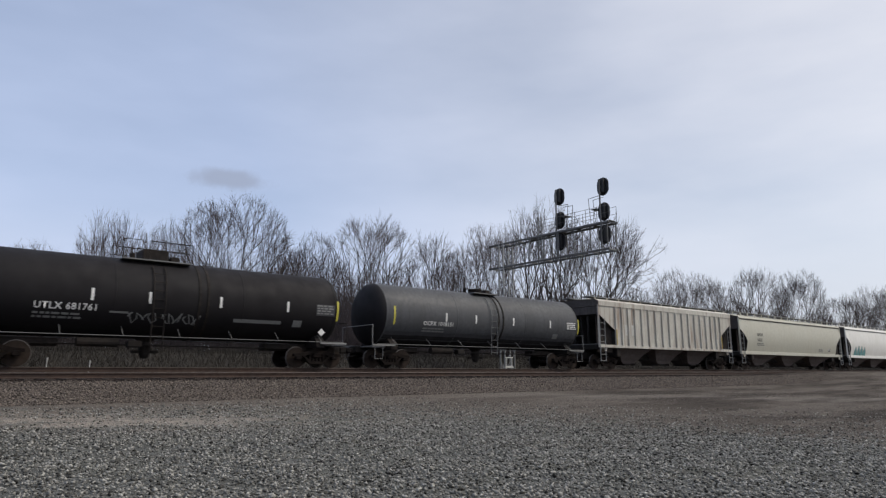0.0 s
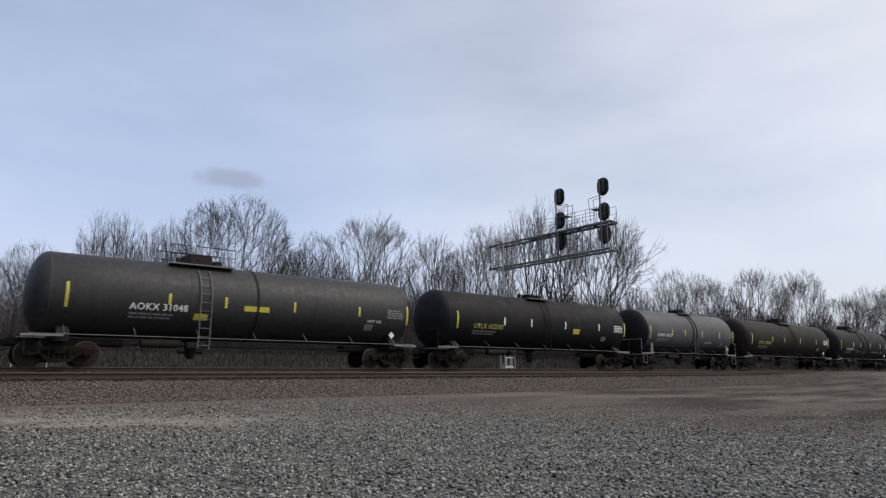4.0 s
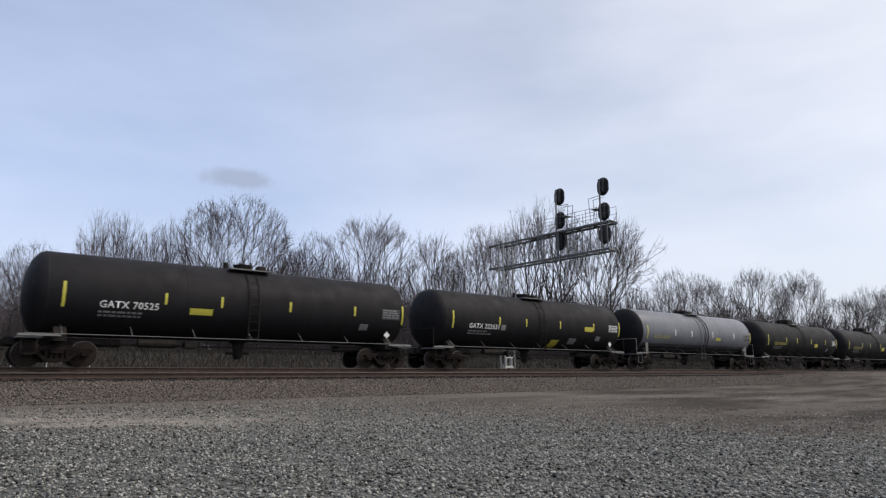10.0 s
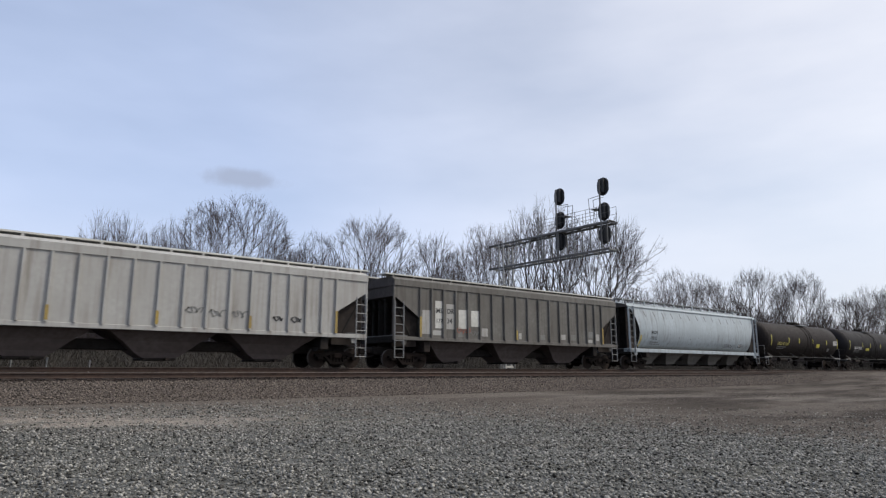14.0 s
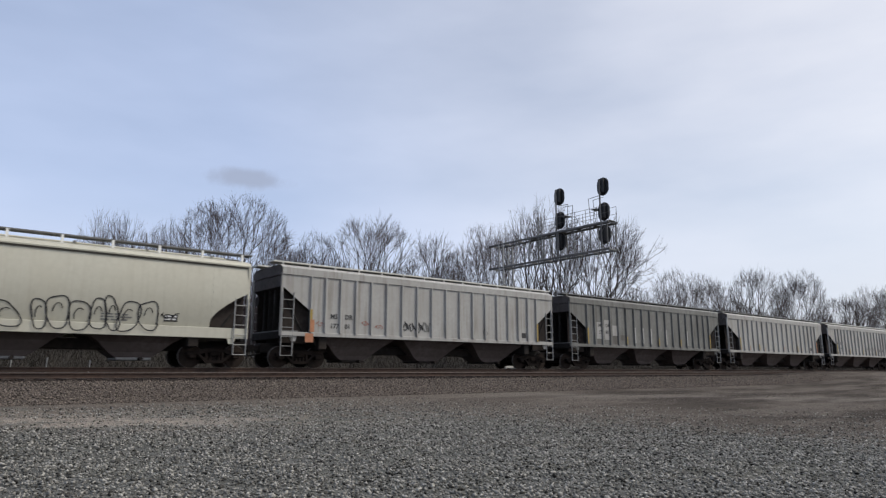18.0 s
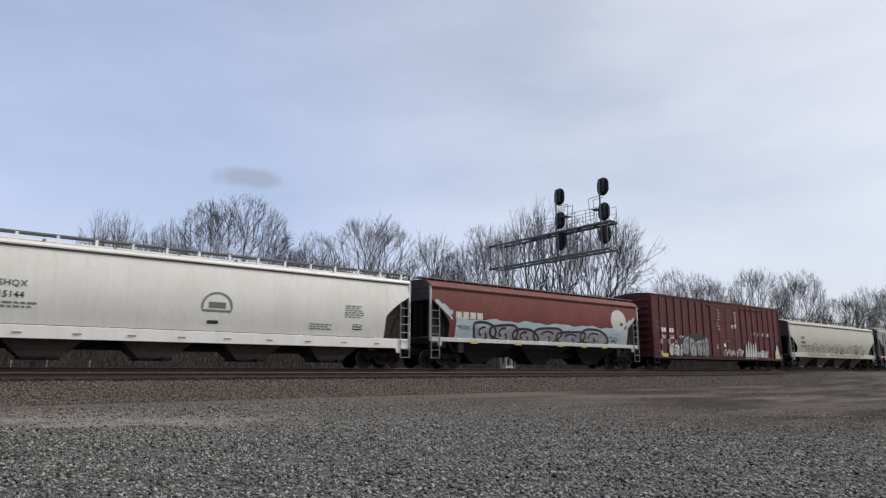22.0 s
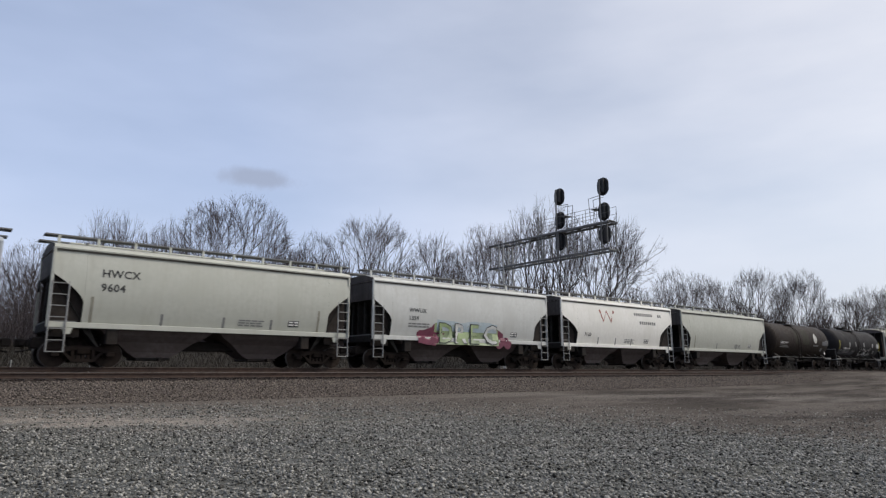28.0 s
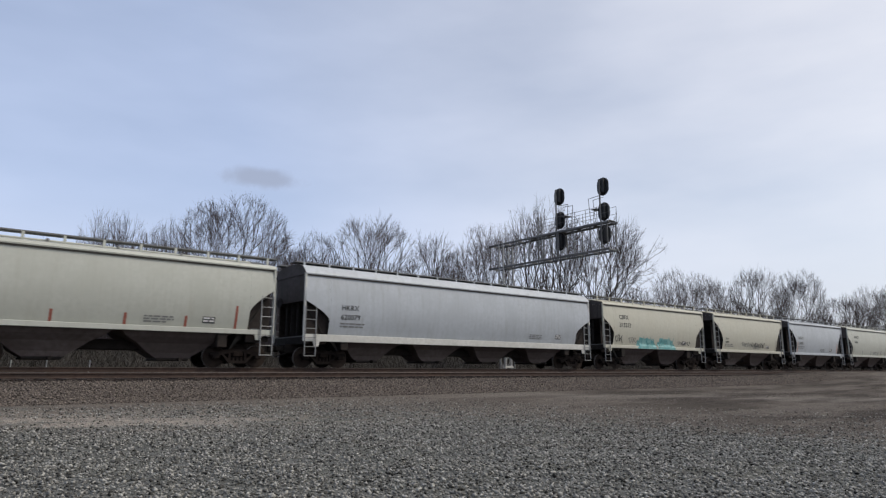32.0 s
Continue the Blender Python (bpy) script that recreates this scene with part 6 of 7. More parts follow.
def build_hoppers():
    rng = random.Random(53)
    flat = lambda z: 1.556
    car, skin, a = hopper(16, PALE_BLUE, "pale blue round-sided hopper car streaked with dirt", side="round", bays=5, cut=1.15, cut_z=2.55, high=4.6, sill_z=1.14, sill_high=0.24, end_gap=0.7, open_end=True, mark="MSDR|17012", mark_x=-6.45, mark_z=2.42, mark_size=0.3, bay_paint=PALE_SHEET)
    for k in range(13):
        x = -7.1 + k * 1.12
        bm = bmesh.new()
        ribbon(bm, [(x, 3.97), (x + 0.05, 3.8), (x + 0.16, rng.uniform(3.5, 3.65))], 0.09, skin, 0.008)
        part("dirt_run", bm, STENCIL_GREY, car, "dark streak below the roof hatch")
    for k in range(8):
        x = -4.0 + k * 1.3 + rng.uniform(-0.3, 0.3)
        bm = bmesh.new()
        ribbon(bm, [(x, 1.45), (x + 0.02, 1.8), (x + 0.05, rng.uniform(2.1, 2.6))], 0.06, skin, 0.008)
        part("dirt_run", bm, STENCIL_GREY, car, "dark streak up from the sill")
    patch(car, "yellow_stain", -7.66, -7.5, 1.5, 2.3, SPRAY_YELLOW, skin, "worn yellow end marking")
    tag_scrawl(car, skin, 4.2, 5.6, 1.6, 1.95, STENCIL_GREY, rng)

    at_rib = lambda k: rib_at(k, 18, 7.25)

    def post_strips(car, ribs):
        for k in ribs:
            patch(car, "reflector", at_rib(k) - 0.055, at_rib(k) + 0.055, 1.6, 2.12, DULL_YELLOW, lambda z: 1.66, "short dirty yellow strip on a rib")

    car, skin, a = hopper(17, RIB_DULL, "dull grey ribbed hopper car with white number patches", board=PATCH_WHITE, **RIBBED)
    for x, w, z0, z1, m in ((-7.1, 0.55, 1.7, 2.9, RIB_LIGHT), (-6.26, 0.56, 2.02, 3.42, PATCH_WHITE), (-5.53, 0.62, 2.0, 3.3, RIB_LIGHT), (-4.7, 0.62, 2.05, 3.05, PATCH_WHITE), (-3.82, 0.56, 2.2, 3.05, PATCH_WHITE)):
        patch(car, "number_patch", x, x + w, z0, z1, m, flat, "pale repainted patch", 0.004)
    for x, top, low in ((-6.22, "MS", "177"), (-5.5, "DR", "34")):
        letters(car, top, x, 2.8, 0.36, STENCIL_BLACK, flat)
        letters(car, low, x, 2.3, 0.36 if low == "34" else 0.3, STENCIL_BLACK, flat)
    for k in (1, 3, 5, 8, 10, 12, 13, 15, 16):
        x = at_rib(k) + 0.1
        z = rng.uniform(1.6, 1.75)
        patch(car, "rust_patch", x + rng.uniform(0, 0.15), x + rng.uniform(0.3, 0.6), z, z + rng.uniform(0.18, 0.45), rng.choice((RIB_SLATE, RIB_SLATE, RIB_LIGHT)), flat, "", 0.003)
    patch(car, "boxed_stencil", at_rib(15) + 0.2, at_rib(15) + 0.62, 1.9, 2.3, STENCIL_GREY, flat, "boxed dark stencil", 0.003)
    tag_scrawl(car, flat, -4.9, -3.9, 1.75, 2.15, RUST_RED, rng)
    tag_scrawl(car, flat, -3.9, -3.3, 1.7, 2.0, STENCIL_GREY, rng)
    post_strips(car, (8,))

    car, skin, a = hopper(18, RIB_LIGHT, "light grey ribbed hopper car with small black tags", board=PATCH_WHITE, **RIBBED)
    for x, top, low in ((-7.0, "MS", "171"), (-6.27, "DR", "02")):
        letters(car, top, x, 2.53, 0.3, STENCIL_BLACK, flat)
        letters(car, low, x, 2.07, 0.3, STENCIL_BLACK, flat)
    for k, z, w in ((9, 2.05, 0.66), (10, 2.0, 0.62), (11, 1.98, 0.62)):
        tag_scrawl(car, flat, at_rib(k) + 0.12, at_rib(k) + 0.12 + w, z, z + 0.36, STENCIL_GREY, rng, 0.06)
    for k in (13, 14):
        tag_scrawl(car, flat, at_rib(k) + 0.15, at_rib(k) + 0.6, 1.92, 2.22, STENCIL_BLACK, rng, 0.07)
    patch(car, "dark_patch", at_rib(0) + 0.15, at_rib(0) + 0.7, 1.62, 1.74, STENCIL_GREY, flat, "smudged dark stencil", 0.003)
    post_strips(car, (4, 8, 12))

    car, skin, a = hopper(19, RIB_LIGHT, "light grey ribbed hopper car with rust spots", **RIBBED)
    patch(car, "inspection_plate", at_rib(15) + 0.2, at_rib(15) + 0.6, 1.75, 2.0, STENCIL_BLACK, flat, "dark inspection stencil")
    patch(car, "orange_patch", at_rib(17) - 0.06, at_rib(17) + 0.06, 1.56, 2.5, ORANGE, lambda z: 1.668, "orange rusted post")
    for k in (2, 5, 9, 13):
        x = at_rib(k)
        patch(car, "rust_patch", x + 0.15, x + 0.3, 1.56, rng.uniform(1.8, 2.1), ORANGE, flat, "", 0.003)
    post_strips(car, (4, 12))

    car, skin, a = hopper(20, RIB_SLATE, "slate grey ribbed hopper car with pale number patches", 0.1, **RIBBED)
    for x, w, z0, z1, m in ((-6.28, 0.7, 1.9, 2.95, RIB_LIGHT), (-5.5, 0.74, 1.85, 3.12, RIB_LIGHT), (-4.66, 0.72, 2.14, 2.8, RIB_LIGHT), (-6.25, 0.64, 1.56, 1.88, RIB_DULL), (-4.66, 0.72, 1.6, 2.12, RIB_DULL), (-3.8, 0.68, 1.86, 2.2, RIB_DULL)):
        patch(car, "number_patch", x, x + w, z0, z1, m, flat, "repainted patch on the side", 0.004)
    for x, top, low in ((-6.1, "MS", "170"), (-5.38, "DR", "80")):
        letters(car, top, x, 2.65, 0.32, STENCIL_BLACK, flat)
        letters(car, low, x, 2.22, 0.32, STENCIL_BLACK, flat)
    for k in (6, 7, 8, 10, 13):
        patch(car, "repainted_rib", at_rib(k) - 0.055, at_rib(k) + 0.055, 1.7, 2.75, RIB_LIGHT, lambda z: 1.66, "repainted lower half of a rib")
    patch(car, "dark_patch", at_rib(13) + 0.2, at_rib(13) + 0.65, 1.7, 2.1, STENCIL_GREY, flat, "boxed dark stencil", 0.003)
    post_strips(car, (5, 9, 12))

    car, skin, a = hopper(21, RIB_LIGHT, "light grey ribbed hopper car with orange rust by its end", board=PATCH_WHITE, **RIBBED)
    for x, top, low in ((-6.25, "MS", "177"), (-5.5, "DR", "01")):
        letters(car, top, x, 2.2, 0.3, STENCIL_BLACK, flat)
        letters(car, low, x, 1.77, 0.3, STENCIL_BLACK, flat)
    patch(car, "orange_patch", -7.3, -7.1, 1.56, 2.1, ORANGE, lambda z: 1.668, "orange rusted corner")
    patch(car, "orange_patch", -7.5, -7.1, 1.1, 1.5, ORANGE, lambda z: 1.62, "orange rusted jacking pad")
    for x, w in ((-2.25, 0.3), (-1.85, 0.32), (-1.35, 0.25), (-1.05, 0.55)):
        tag_scrawl(car, flat, x, x + w, 1.72, 2.3, SPRAY_BLACK if w < 0.5 else STENCIL_GREY, rng, 0.07)
    for x, z in ((-6.95, 1.8), (-4.6, 1.95), (-3.85, 1.8)):
        tag_scrawl(car, flat, x, x + 0.42, z, z + 0.25, RUST_RED, rng, 0.03)
    patch(car, "boxed_stencil", at_rib(15) + 0.3, at_rib(15) + 0.65, 1.72, 2.0, STENCIL_BLACK, flat, "boxed black stencil", 0.003)
    tag_scrawl(car, flat, 3.05, 3.4, 1.75, 2.1, STENCIL_GREY, rng, 0.05)

    car, skin, a = hopper(22, CREAM, "cream four-bay hopper car with long black graffiti", 0.22, bays=4, cut=1.5, cut_z=2.1, high=3.05, sill_z=1.16, sill_high=0.42, end_gap=0.915, mark="CBFX|470830", mark_x=-8.3, mark_z=2.82, mark_size=0.33, bracket=REFLECT_WHITE, roof_z=0.03)
    both = lambda z: max(skin(z), 1.555 if z < 1.62 else 0)
    for x0, x1, n in ((-7.0, -2.95, 7), (-2.2, 2.15, 7), (2.5, 6.6, 7)):
        bubble_row(car, both, x0, x1, 1.3, 2.5, n, None, SPRAY_BLACK, rng, 0.045, "long thin-lined black graffiti")
    tag_scrawl(car, skin, -2.9, -2.25, 2.3, 2.5, SPRAY_BLACK, rng, 0.04)
    tag_scrawl(car, skin, 6.7, 7.3, 1.8, 2.1, SPRAY_BLACK, rng, 0.04)
    tag_scrawl(car, skin, -8.0, -7.3, 2.1, 2.3, STENCIL_GREY, rng, 0.04)


def build_red_cars():
    rng = random.Random(67)
    car, skin, a = box_car(23, long_of(23), OXIDE, "oxide red high boxcar with graffiti along its foot")
    place(23, car, 0.0)
    over = lambda z: 1.60
    for body, x, z in (("BN", -8.75, 2.62), ("SF", -7.78, 2.62)):
        bm = bmesh.new()
        for k in range(2):
            box(bm, x + k * 0.3, x + k * 0.3 + 0.22, -1.53, -1.524, z, z + 0.3)
        tagged(part("owner_mark", bm, STENCIL_WHITE, car, "white owner's mark blocks"), kind="stuff")
    letters(car, "761", -8.8, 2.16, 0.34, STENCIL_WHITE, skin, "white car number", 1.1)
    letters(car, "568", -7.78, 2.16, 0.34, STENCIL_WHITE, skin, "white car number", 1.1)
    bm = bmesh.new()
    blob(bm, -5.0, 1.75, 1.7, 0.9, over, 0.006, rng)
    part("spray_shadow", bm, SPRAY_BLACK, car, "black sprayed shadow behind the silver letters")
    bubble_row(car, over, -6.2, -4.4, 0.9, 2.7, 2, SPRAY_SILVER, SPRAY_BLACK, rng, 0.11, "large silver graffiti letters with black shadow")
    bubble_row(car, over, -8.0, -6.35, 0.88, 1.95, 3, SPRAY_WHITE, SPRAY_BLACK, rng, 0.08, "pale graffiti letters")
    bubble_row(car, over, -4.4, -2.7, 0.88, 2.45, 3, SPRAY_SILVER, SPRAY_BLACK, rng, 0.09, "lime and white graffiti letters")
    for x0 in (-7.7, -4.3, -3.5):
        tag_scrawl(car, lambda z: 1.612, x0, x0 + 0.6, 1.0, 1.7, SPRAY_GREEN, rng, 0.08, "lime highlights inside the letters")
    spikes(car, over, 2.9, 4.9, 0.88, 2.35, 5, SPRAY_WHITE, rng)
    bubble_row(car, over, 4.95, 6.6, 0.88, 1.75, 3, SPRAY_WHITE, SPRAY_BLACK, rng, 0.07, "pale graffiti letters")
    spikes(car, over, 8.15, 9.0, 0.9, 2.15, 1, SPRAY_WHITE, rng)
    patch(car, "yellow_patch", 8.3, 8.8, 0.9, 1.3, YELLOW, over, "yellow patch", 0.02)
    patch(car, "yellow_patch", -8.9, -8.2, 0.88, 1.12, YELLOW, over, "yellow patch")
    for x0 in (5.5, 6.2, 1.9):
        tag_scrawl(car, over, x0, x0 + 0.7, 0.95, 1.7, STENCIL_WHITE, rng, 0.06)
    for x0 in (-0.6, 0.2, 1.0):
        tag_scrawl(car, lambda z: 1.65, x0, x0 + 0.75, 0.95, 1.6, STENCIL_WHITE, rng, 0.05)
    for x, z in ((-8.95, 1.95), (-8.0, 1.95), (-7.1, 1.95), (-1.35, 1.75), (-9.0, 1.1), (9.2, 1.05)):
        ring_mark(car, over, x, z, 0.14, STENCIL_WHITE)
    for k in range(7):
        x = -1.15 + 0.05 * math.sin(k)
        tag_scrawl(car, lambda z: 1.66, x - 0.12, x + 0.14, 4.6 - k * 0.25 - 0.1, 4.6 - k * 0.25 + 0.08, STENCIL_WHITE, rng, 0.035)
    tag_scrawl(car, over, -6.7, -6.0, 2.2, 2.45, STENCIL_WHITE, rng, 0.04)
    patch(car, "boxed_stencil", -7.0, -6.75, 2.5, 2.8, STENCIL_GREY, skin, "boxed stencil")
    patch(car, "white_sheet", -0.5, -0.2, 1.75, 2.0, REFLECT_WHITE, lambda z: 1.65, "white paper placard")
    for k in range(4):
        x = 4.45 + k * 0.86
        bm = bmesh.new()
        box(bm, x, x + 0.42, -1.53, -1.522, 2.8, 2.86)
        prism(bm, [(x + 0.05, 2.9), (x + 0.42, 2.9), (x + 0.52, 3.02), (x + 0.15, 3.02)], -1.53, -1.522)
        tagged(part("emblem", bm, STENCIL_WHITE, car, "white slanted company emblem blocks"), kind="stuff")
    bars(car, 0.9, 3.5, 0.8, 0.3, 3, STENCIL_WHITE, lambda z: 1.63, rng)
    for z in (2.75, 3.1, 1.7, 1.1):
        tag_scrawl(car, over, -9.55, -8.95, z, z + 0.3, SPRAY_LILAC, rng, 0.03, "faded lilac tag")
    for k in range(6):
        tag_scrawl(car, lambda z: 1.66, 1.35, 1.6, 4.5 - k * 0.22 - 0.1, 4.5 - k * 0.22 + 0.08, STENCIL_WHITE, rng, 0.035)
    tag_scrawl(car, lambda z: 1.66, -0.3, 0.3, 2.1, 2.3, STENCIL_GREY, rng, 0.04)

    car, skin, a = hopper(24, OXIDE_HOPPER, "faded red hopper car with blue and silver graffiti", -0.115, bays=3, cut=1.25, cut_z=2.5, high=3.5, sill_z=1.36, sill_high=0.22, end_gap=0.735, sill=SPRAY_WHITE, roof_z=0.12, perch=0.03, bay_paint=SHEET_DARK)
    uneven_band(car, "blue_haze", skin, -7.5, 7.4, 1.47, 2.62, SPRAY_BLUE, rng, "pale blue sprayed background", 0.009, 0.05)
    for end, reach in ((-1, 1.15), (1, 1.0)):
        bm = bmesh.new()
        rows = []
        for i in range(9):
            d = reach * i / 8
            z = 2.48 + d * 0.77
            rows.append([bm.verts.new((end * (7.45 + d) - 0.3, -skin(q) - 0.009, q)) for q in (z, z + 0.5 - 0.3 * d + rng.uniform(-0.08, 0.08))])
        for p, q in zip(rows, rows[1:]):
            bm.faces.new((p[0], q[0], q[1], p[1]))
        part("blue_haze", bm, SPRAY_BLUE, car, "pale blue sprayed corner above the slope")
    bubble_row(car, skin, -6.2, 5.0, 1.47, 2.5, 6, SPRAY_SILVER, SPRAY_BLACK, rng, 0.14, "silver bubble letters with heavy black outlines")
    disc_mark(car, "round_emblem", skin, 6.4, 3.12, 0.8, 0.72, PATCH_WHITE, "cream round emblem")
    patch(car, "emblem_bar", 6.55, 6.85, 2.8, 3.0, STENCIL_BLACK, skin, "dark block on the emblem", 0.02)
    for k in range(4):
        patch(car, "owner_mark", -7.55 + k * 0.5, -7.15 + k * 0.5, 2.6, 2.95, PATCH_WHITE, skin, "cream owner's mark block", 0.016)
    letters(car, "45082", -7.3, 2.03, 0.32, STENCIL_GREY, skin, "faded car number")
    tag_scrawl(car, skin, 5.3, 6.3, 1.6, 2.1, SPRAY_BLACK, rng)
    for x in (-6.5, -3.2, 0.4, 2.6, 4.6):
        patch(car, "yellow_patch", x, x + 0.5, 1.3, 1.42, SPRAY_YELLOW, lambda z: 1.56, "yellow reflective patch")

    car, skin, a = hopper(25, WHITE, "clean white hopper car with dome emblem", 0.14, bays=4, cut=1.4, cut_z=2.6, high=3.5, sill_z=0.95, sill_high=0.46, end_gap=0.85, mark="SHQX|15144", mark_x=-7.45, mark_z=2.7, mark_size=0.3, roof_z=-0.03)
    arc = [(-0.62, 2.25)] + [(-0.06 + 0.6 * math.cos(t), 2.42 + 0.55 * math.sin(t)) for t in (math.pi * (1 - i / 12) for i in range(13))] + [(0.52, 2.25)]
    bm = bmesh.new()
    ribbon(bm, arc, 0.09, skin, 0.012, True)
    part("dome_emblem", bm, STENCIL_GREY, car, "grey dome-shaped emblem outline")
    patch(car, "emblem_fill", -0.4, 0.3, 2.35, 2.6, RIB_SLATE, skin, "grey landscape inside the emblem")
    patch(car, "name_plate", -0.4, 0.05, 1.73, 1.87, STENCIL_BLACK, skin, "small dark name block")
    bars(car, 5.85, 2.85, 1.0, 0.6, 6, STENCIL_GREY, skin, rng)
    for k in range(9):
        patch(car, "sill_mark", -6.9 + k * 1.8, -6.6 + k * 1.8, 1.12, 1.17, STENCIL_GREY, lambda z: 1.55, "", 0.006)

    car, skin, a = hopper(26, DIRTY_BEIGE, "dirty beige round-sided hopper car with pipes below", -0.07, side="round", bays=4, cut=1.45, cut_z=2.2, high=4.6, sill_z=1.11, sill_high=0.34, end_gap=0.86, mark="CBFX|450800", mark_x=-7.05, mark_z=2.95, mark_size=0.32, roof_z=0.05)
    # foot band: grime, with some of the round side's shade in its brown
    uneven_band(car, "grime", skin, -8.0, 8.0, 1.43, 1.72, GRIME_SHADE_MID, rng, "grimy brown foot band, partly shade put into its colour", 0.004, 0.02)
    for z, m in ((0.98, REFLECT_WHITE), (0.42, GALV)):
        bm = bmesh.new()
        rod(bm, (-6.0, -1.45, z), (5.9, -1.45, z), 0.045, 8)
        part("unloading_pipe", bm, m, car, "long pale unloading pipe under the side")
    for x in (-5.5, -2.0, 1.5, 5.0):
        bm = bmesh.new()
        rod(bm, (x, -1.45, 0.42), (x, -1.45, 1.05), 0.03, 6)
        part("pipe_hanger", bm, UNDER, car)
    bm = bmesh.new()
    ribbon(bm, [(-0.5, 2.3)] + [(0.06 + 0.56 * math.cos(t), 2.42 + 0.5 * math.sin(t)) for t in (math.pi * (1 - i / 12) for i in range(13))] + [(0.62, 2.3)], 0.05, skin, 0.012, True)
    part("emblem", bm, STENCIL_GREY, car, "faint grey dome-shaped emblem")
    tag_scrawl(car, skin, 4.6, 6.2, 2.25, 2.5, STENCIL_GREY, rng)


def build_last_cars():
    rng = random.Random(83)
    car, skin, a, zc = tank(27, BLACK, "black tank car with white graffiti", mark="ADMX 17186", mark_x=-0.69, mark_z=2.08, mark_size=0.28, lid_at=-0.4, strips="white")
    shards(car, skin, 0.05, 3.3, 1.42, 2.35, 6, SPRAY_WHITE, rng)
    for x, rx in ((-4.4, 0.8), (-3.2, 1.0), (-2.0, 0.8)):
        bm = bmesh.new()
        blob(bm, x, 1.72, rx, 0.17, skin, 0.006 + 0.001 * rx, rng)
        part("paint_smear", bm, SHADE_PANEL_GREY, car, "rubbed grey paint under the mark")
    tag_scrawl(car, skin, -5.3, -4.3, 1.85, 2.05, STENCIL_GREY, rng)
    tag_scrawl(car, skin, -2.1, -1.2, 1.75, 2.1, STENCIL_GREY, rng)
    car, skin, a, zc = tank(28, TANK_BROWN, "dark brown tank car with white leaf emblem", mark="ADMX 14014", mark_x=-0.76, mark_z=2.3, mark_size=0.26, strips="", lid_at=-1.0, deck=False)
    bm = bmesh.new()
    v = [bm.verts.new((2.62 + x, -skin(2.9 + z) - 0.012, 2.9 + z)) for x, z in ((-0.66, 0), (0, -0.52), (0.66, 0), (0, 0.52))]
    bm.faces.new(v)
    part("emblem_diamond", bm, OLIVE, car, "dark olive diamond behind the leaf")
    leaf = [(-0.32, -0.3), (-0.4, 0.05), (-0.2, 0.35), (0.05, 0.5), (0.32, 0.2), (0.34, -0.12), (0.15, -0.38), (-0.1, -0.46)]
    bm = bmesh.new()
    bm.faces.new([bm.verts.new((2.62 + x, -skin(2.9 + z) - 0.035, 2.9 + z)) for x, z in leaf])
    part("leaf_emblem", bm, PATCH_WHITE, car, "white leaf emblem")
    bm = bmesh.new()
    ribbon(bm, [(2.62 - 0.1, 2.9 - 0.46), (2.6, 2.8), (2.72, 3.2)], 0.04, skin, 0.05)
    part("leaf_vein", bm, RIB_SLATE, car)
    bars(car, 2.15, 2.3, 1.15, 0.2, 1, STENCIL_GREY, skin, rng)
    patch(car, "data_panel", 4.15, 5.0, 2.3, 2.68, SOOT_THIN, skin, "large grey data panel", 0.012)
    for x0, x1 in ((-1.6, -0.9), (-0.1, 1.3)):
        patch(car, "pale_band", x0, x1, 2.3, 3.7, OLIVE, skin, "paler olive worn patch", 0.004)

    hopper(29, PALE_GREEN, "pale cream two-bay covered hopper car", tabs=(-4.7, -1.5, 1.5), **TWO_BAY)
    car, skin, a = hopper(30, WHITE, "white two-bay hopper car with red and grey emblem", tabs=(-2.4, -0.6, 1.1), **{**TWO_BAY, "cut": 1.45, "cut_z": 2.45})
    bm = bmesh.new()
    ribbon(bm, [(-2.25, 3.75), (-1.95, 3.02), (-1.55, 3.7), (-1.15, 3.02), (-0.8, 3.75)], 0.15, skin, 0.012)
    part("emblem", bm, RUST_RED, car, "red-brown zigzag company emblem")
    for x0, x1, z in ((1.45, 3.6, 3.66), (4.2, 4.6, 3.66), (2.0, 3.9, 3.1)):
        x = x0
        while x < x1:
            patch(car, "name_block", x, x + 0.17, z - 0.1, z + 0.1, STENCIL_GREY, skin, "grey company name block")
            x += 0.24
    letters(car, "7120", -3.8, 2.04, 0.3, STENCIL_BLACK, skin, "black car number", 1.1)

    car, skin, a = hopper(31, WHITE_DULL, "dull white two-bay hopper car with bright graffiti", mark="WWUX|1359", mark_x=-4.0, mark_z=2.75, mark_size=0.3, **{**TWO_BAY, "end_gap": 0.65})
    both = lambda z: max(skin(z), 1.555 if z < 1.56 else 0)
    for x, rx, rz, z in ((-2.75, 0.7, 0.42, 1.62), (-2.2, 0.5, 0.55, 1.75), (2.15, 0.45, 0.45, 1.6), (2.7, 0.45, 0.28, 1.42)):
        bm = bmesh.new()
        blob(bm, x, z, rx, rz, both, 0.010 + 0.002 * rng.random(), rng)
        part("spray_cloud", bm, SPRAY_PINK, car, "crimson sprayed cloud")
    uneven_band(car, "spray_field", both, -2.35, 2.1, 1.22, 2.2, SPRAY_GREEN, rng, "lime sprayed field", 0.016, 0.06)
    uneven_band(car, "spray_field", both, -2.2, 2.0, 1.9, 2.42, SPRAY_BLUE, rng, "blue-grey sprayed field", 0.019, 0.05)
    x = -2.15
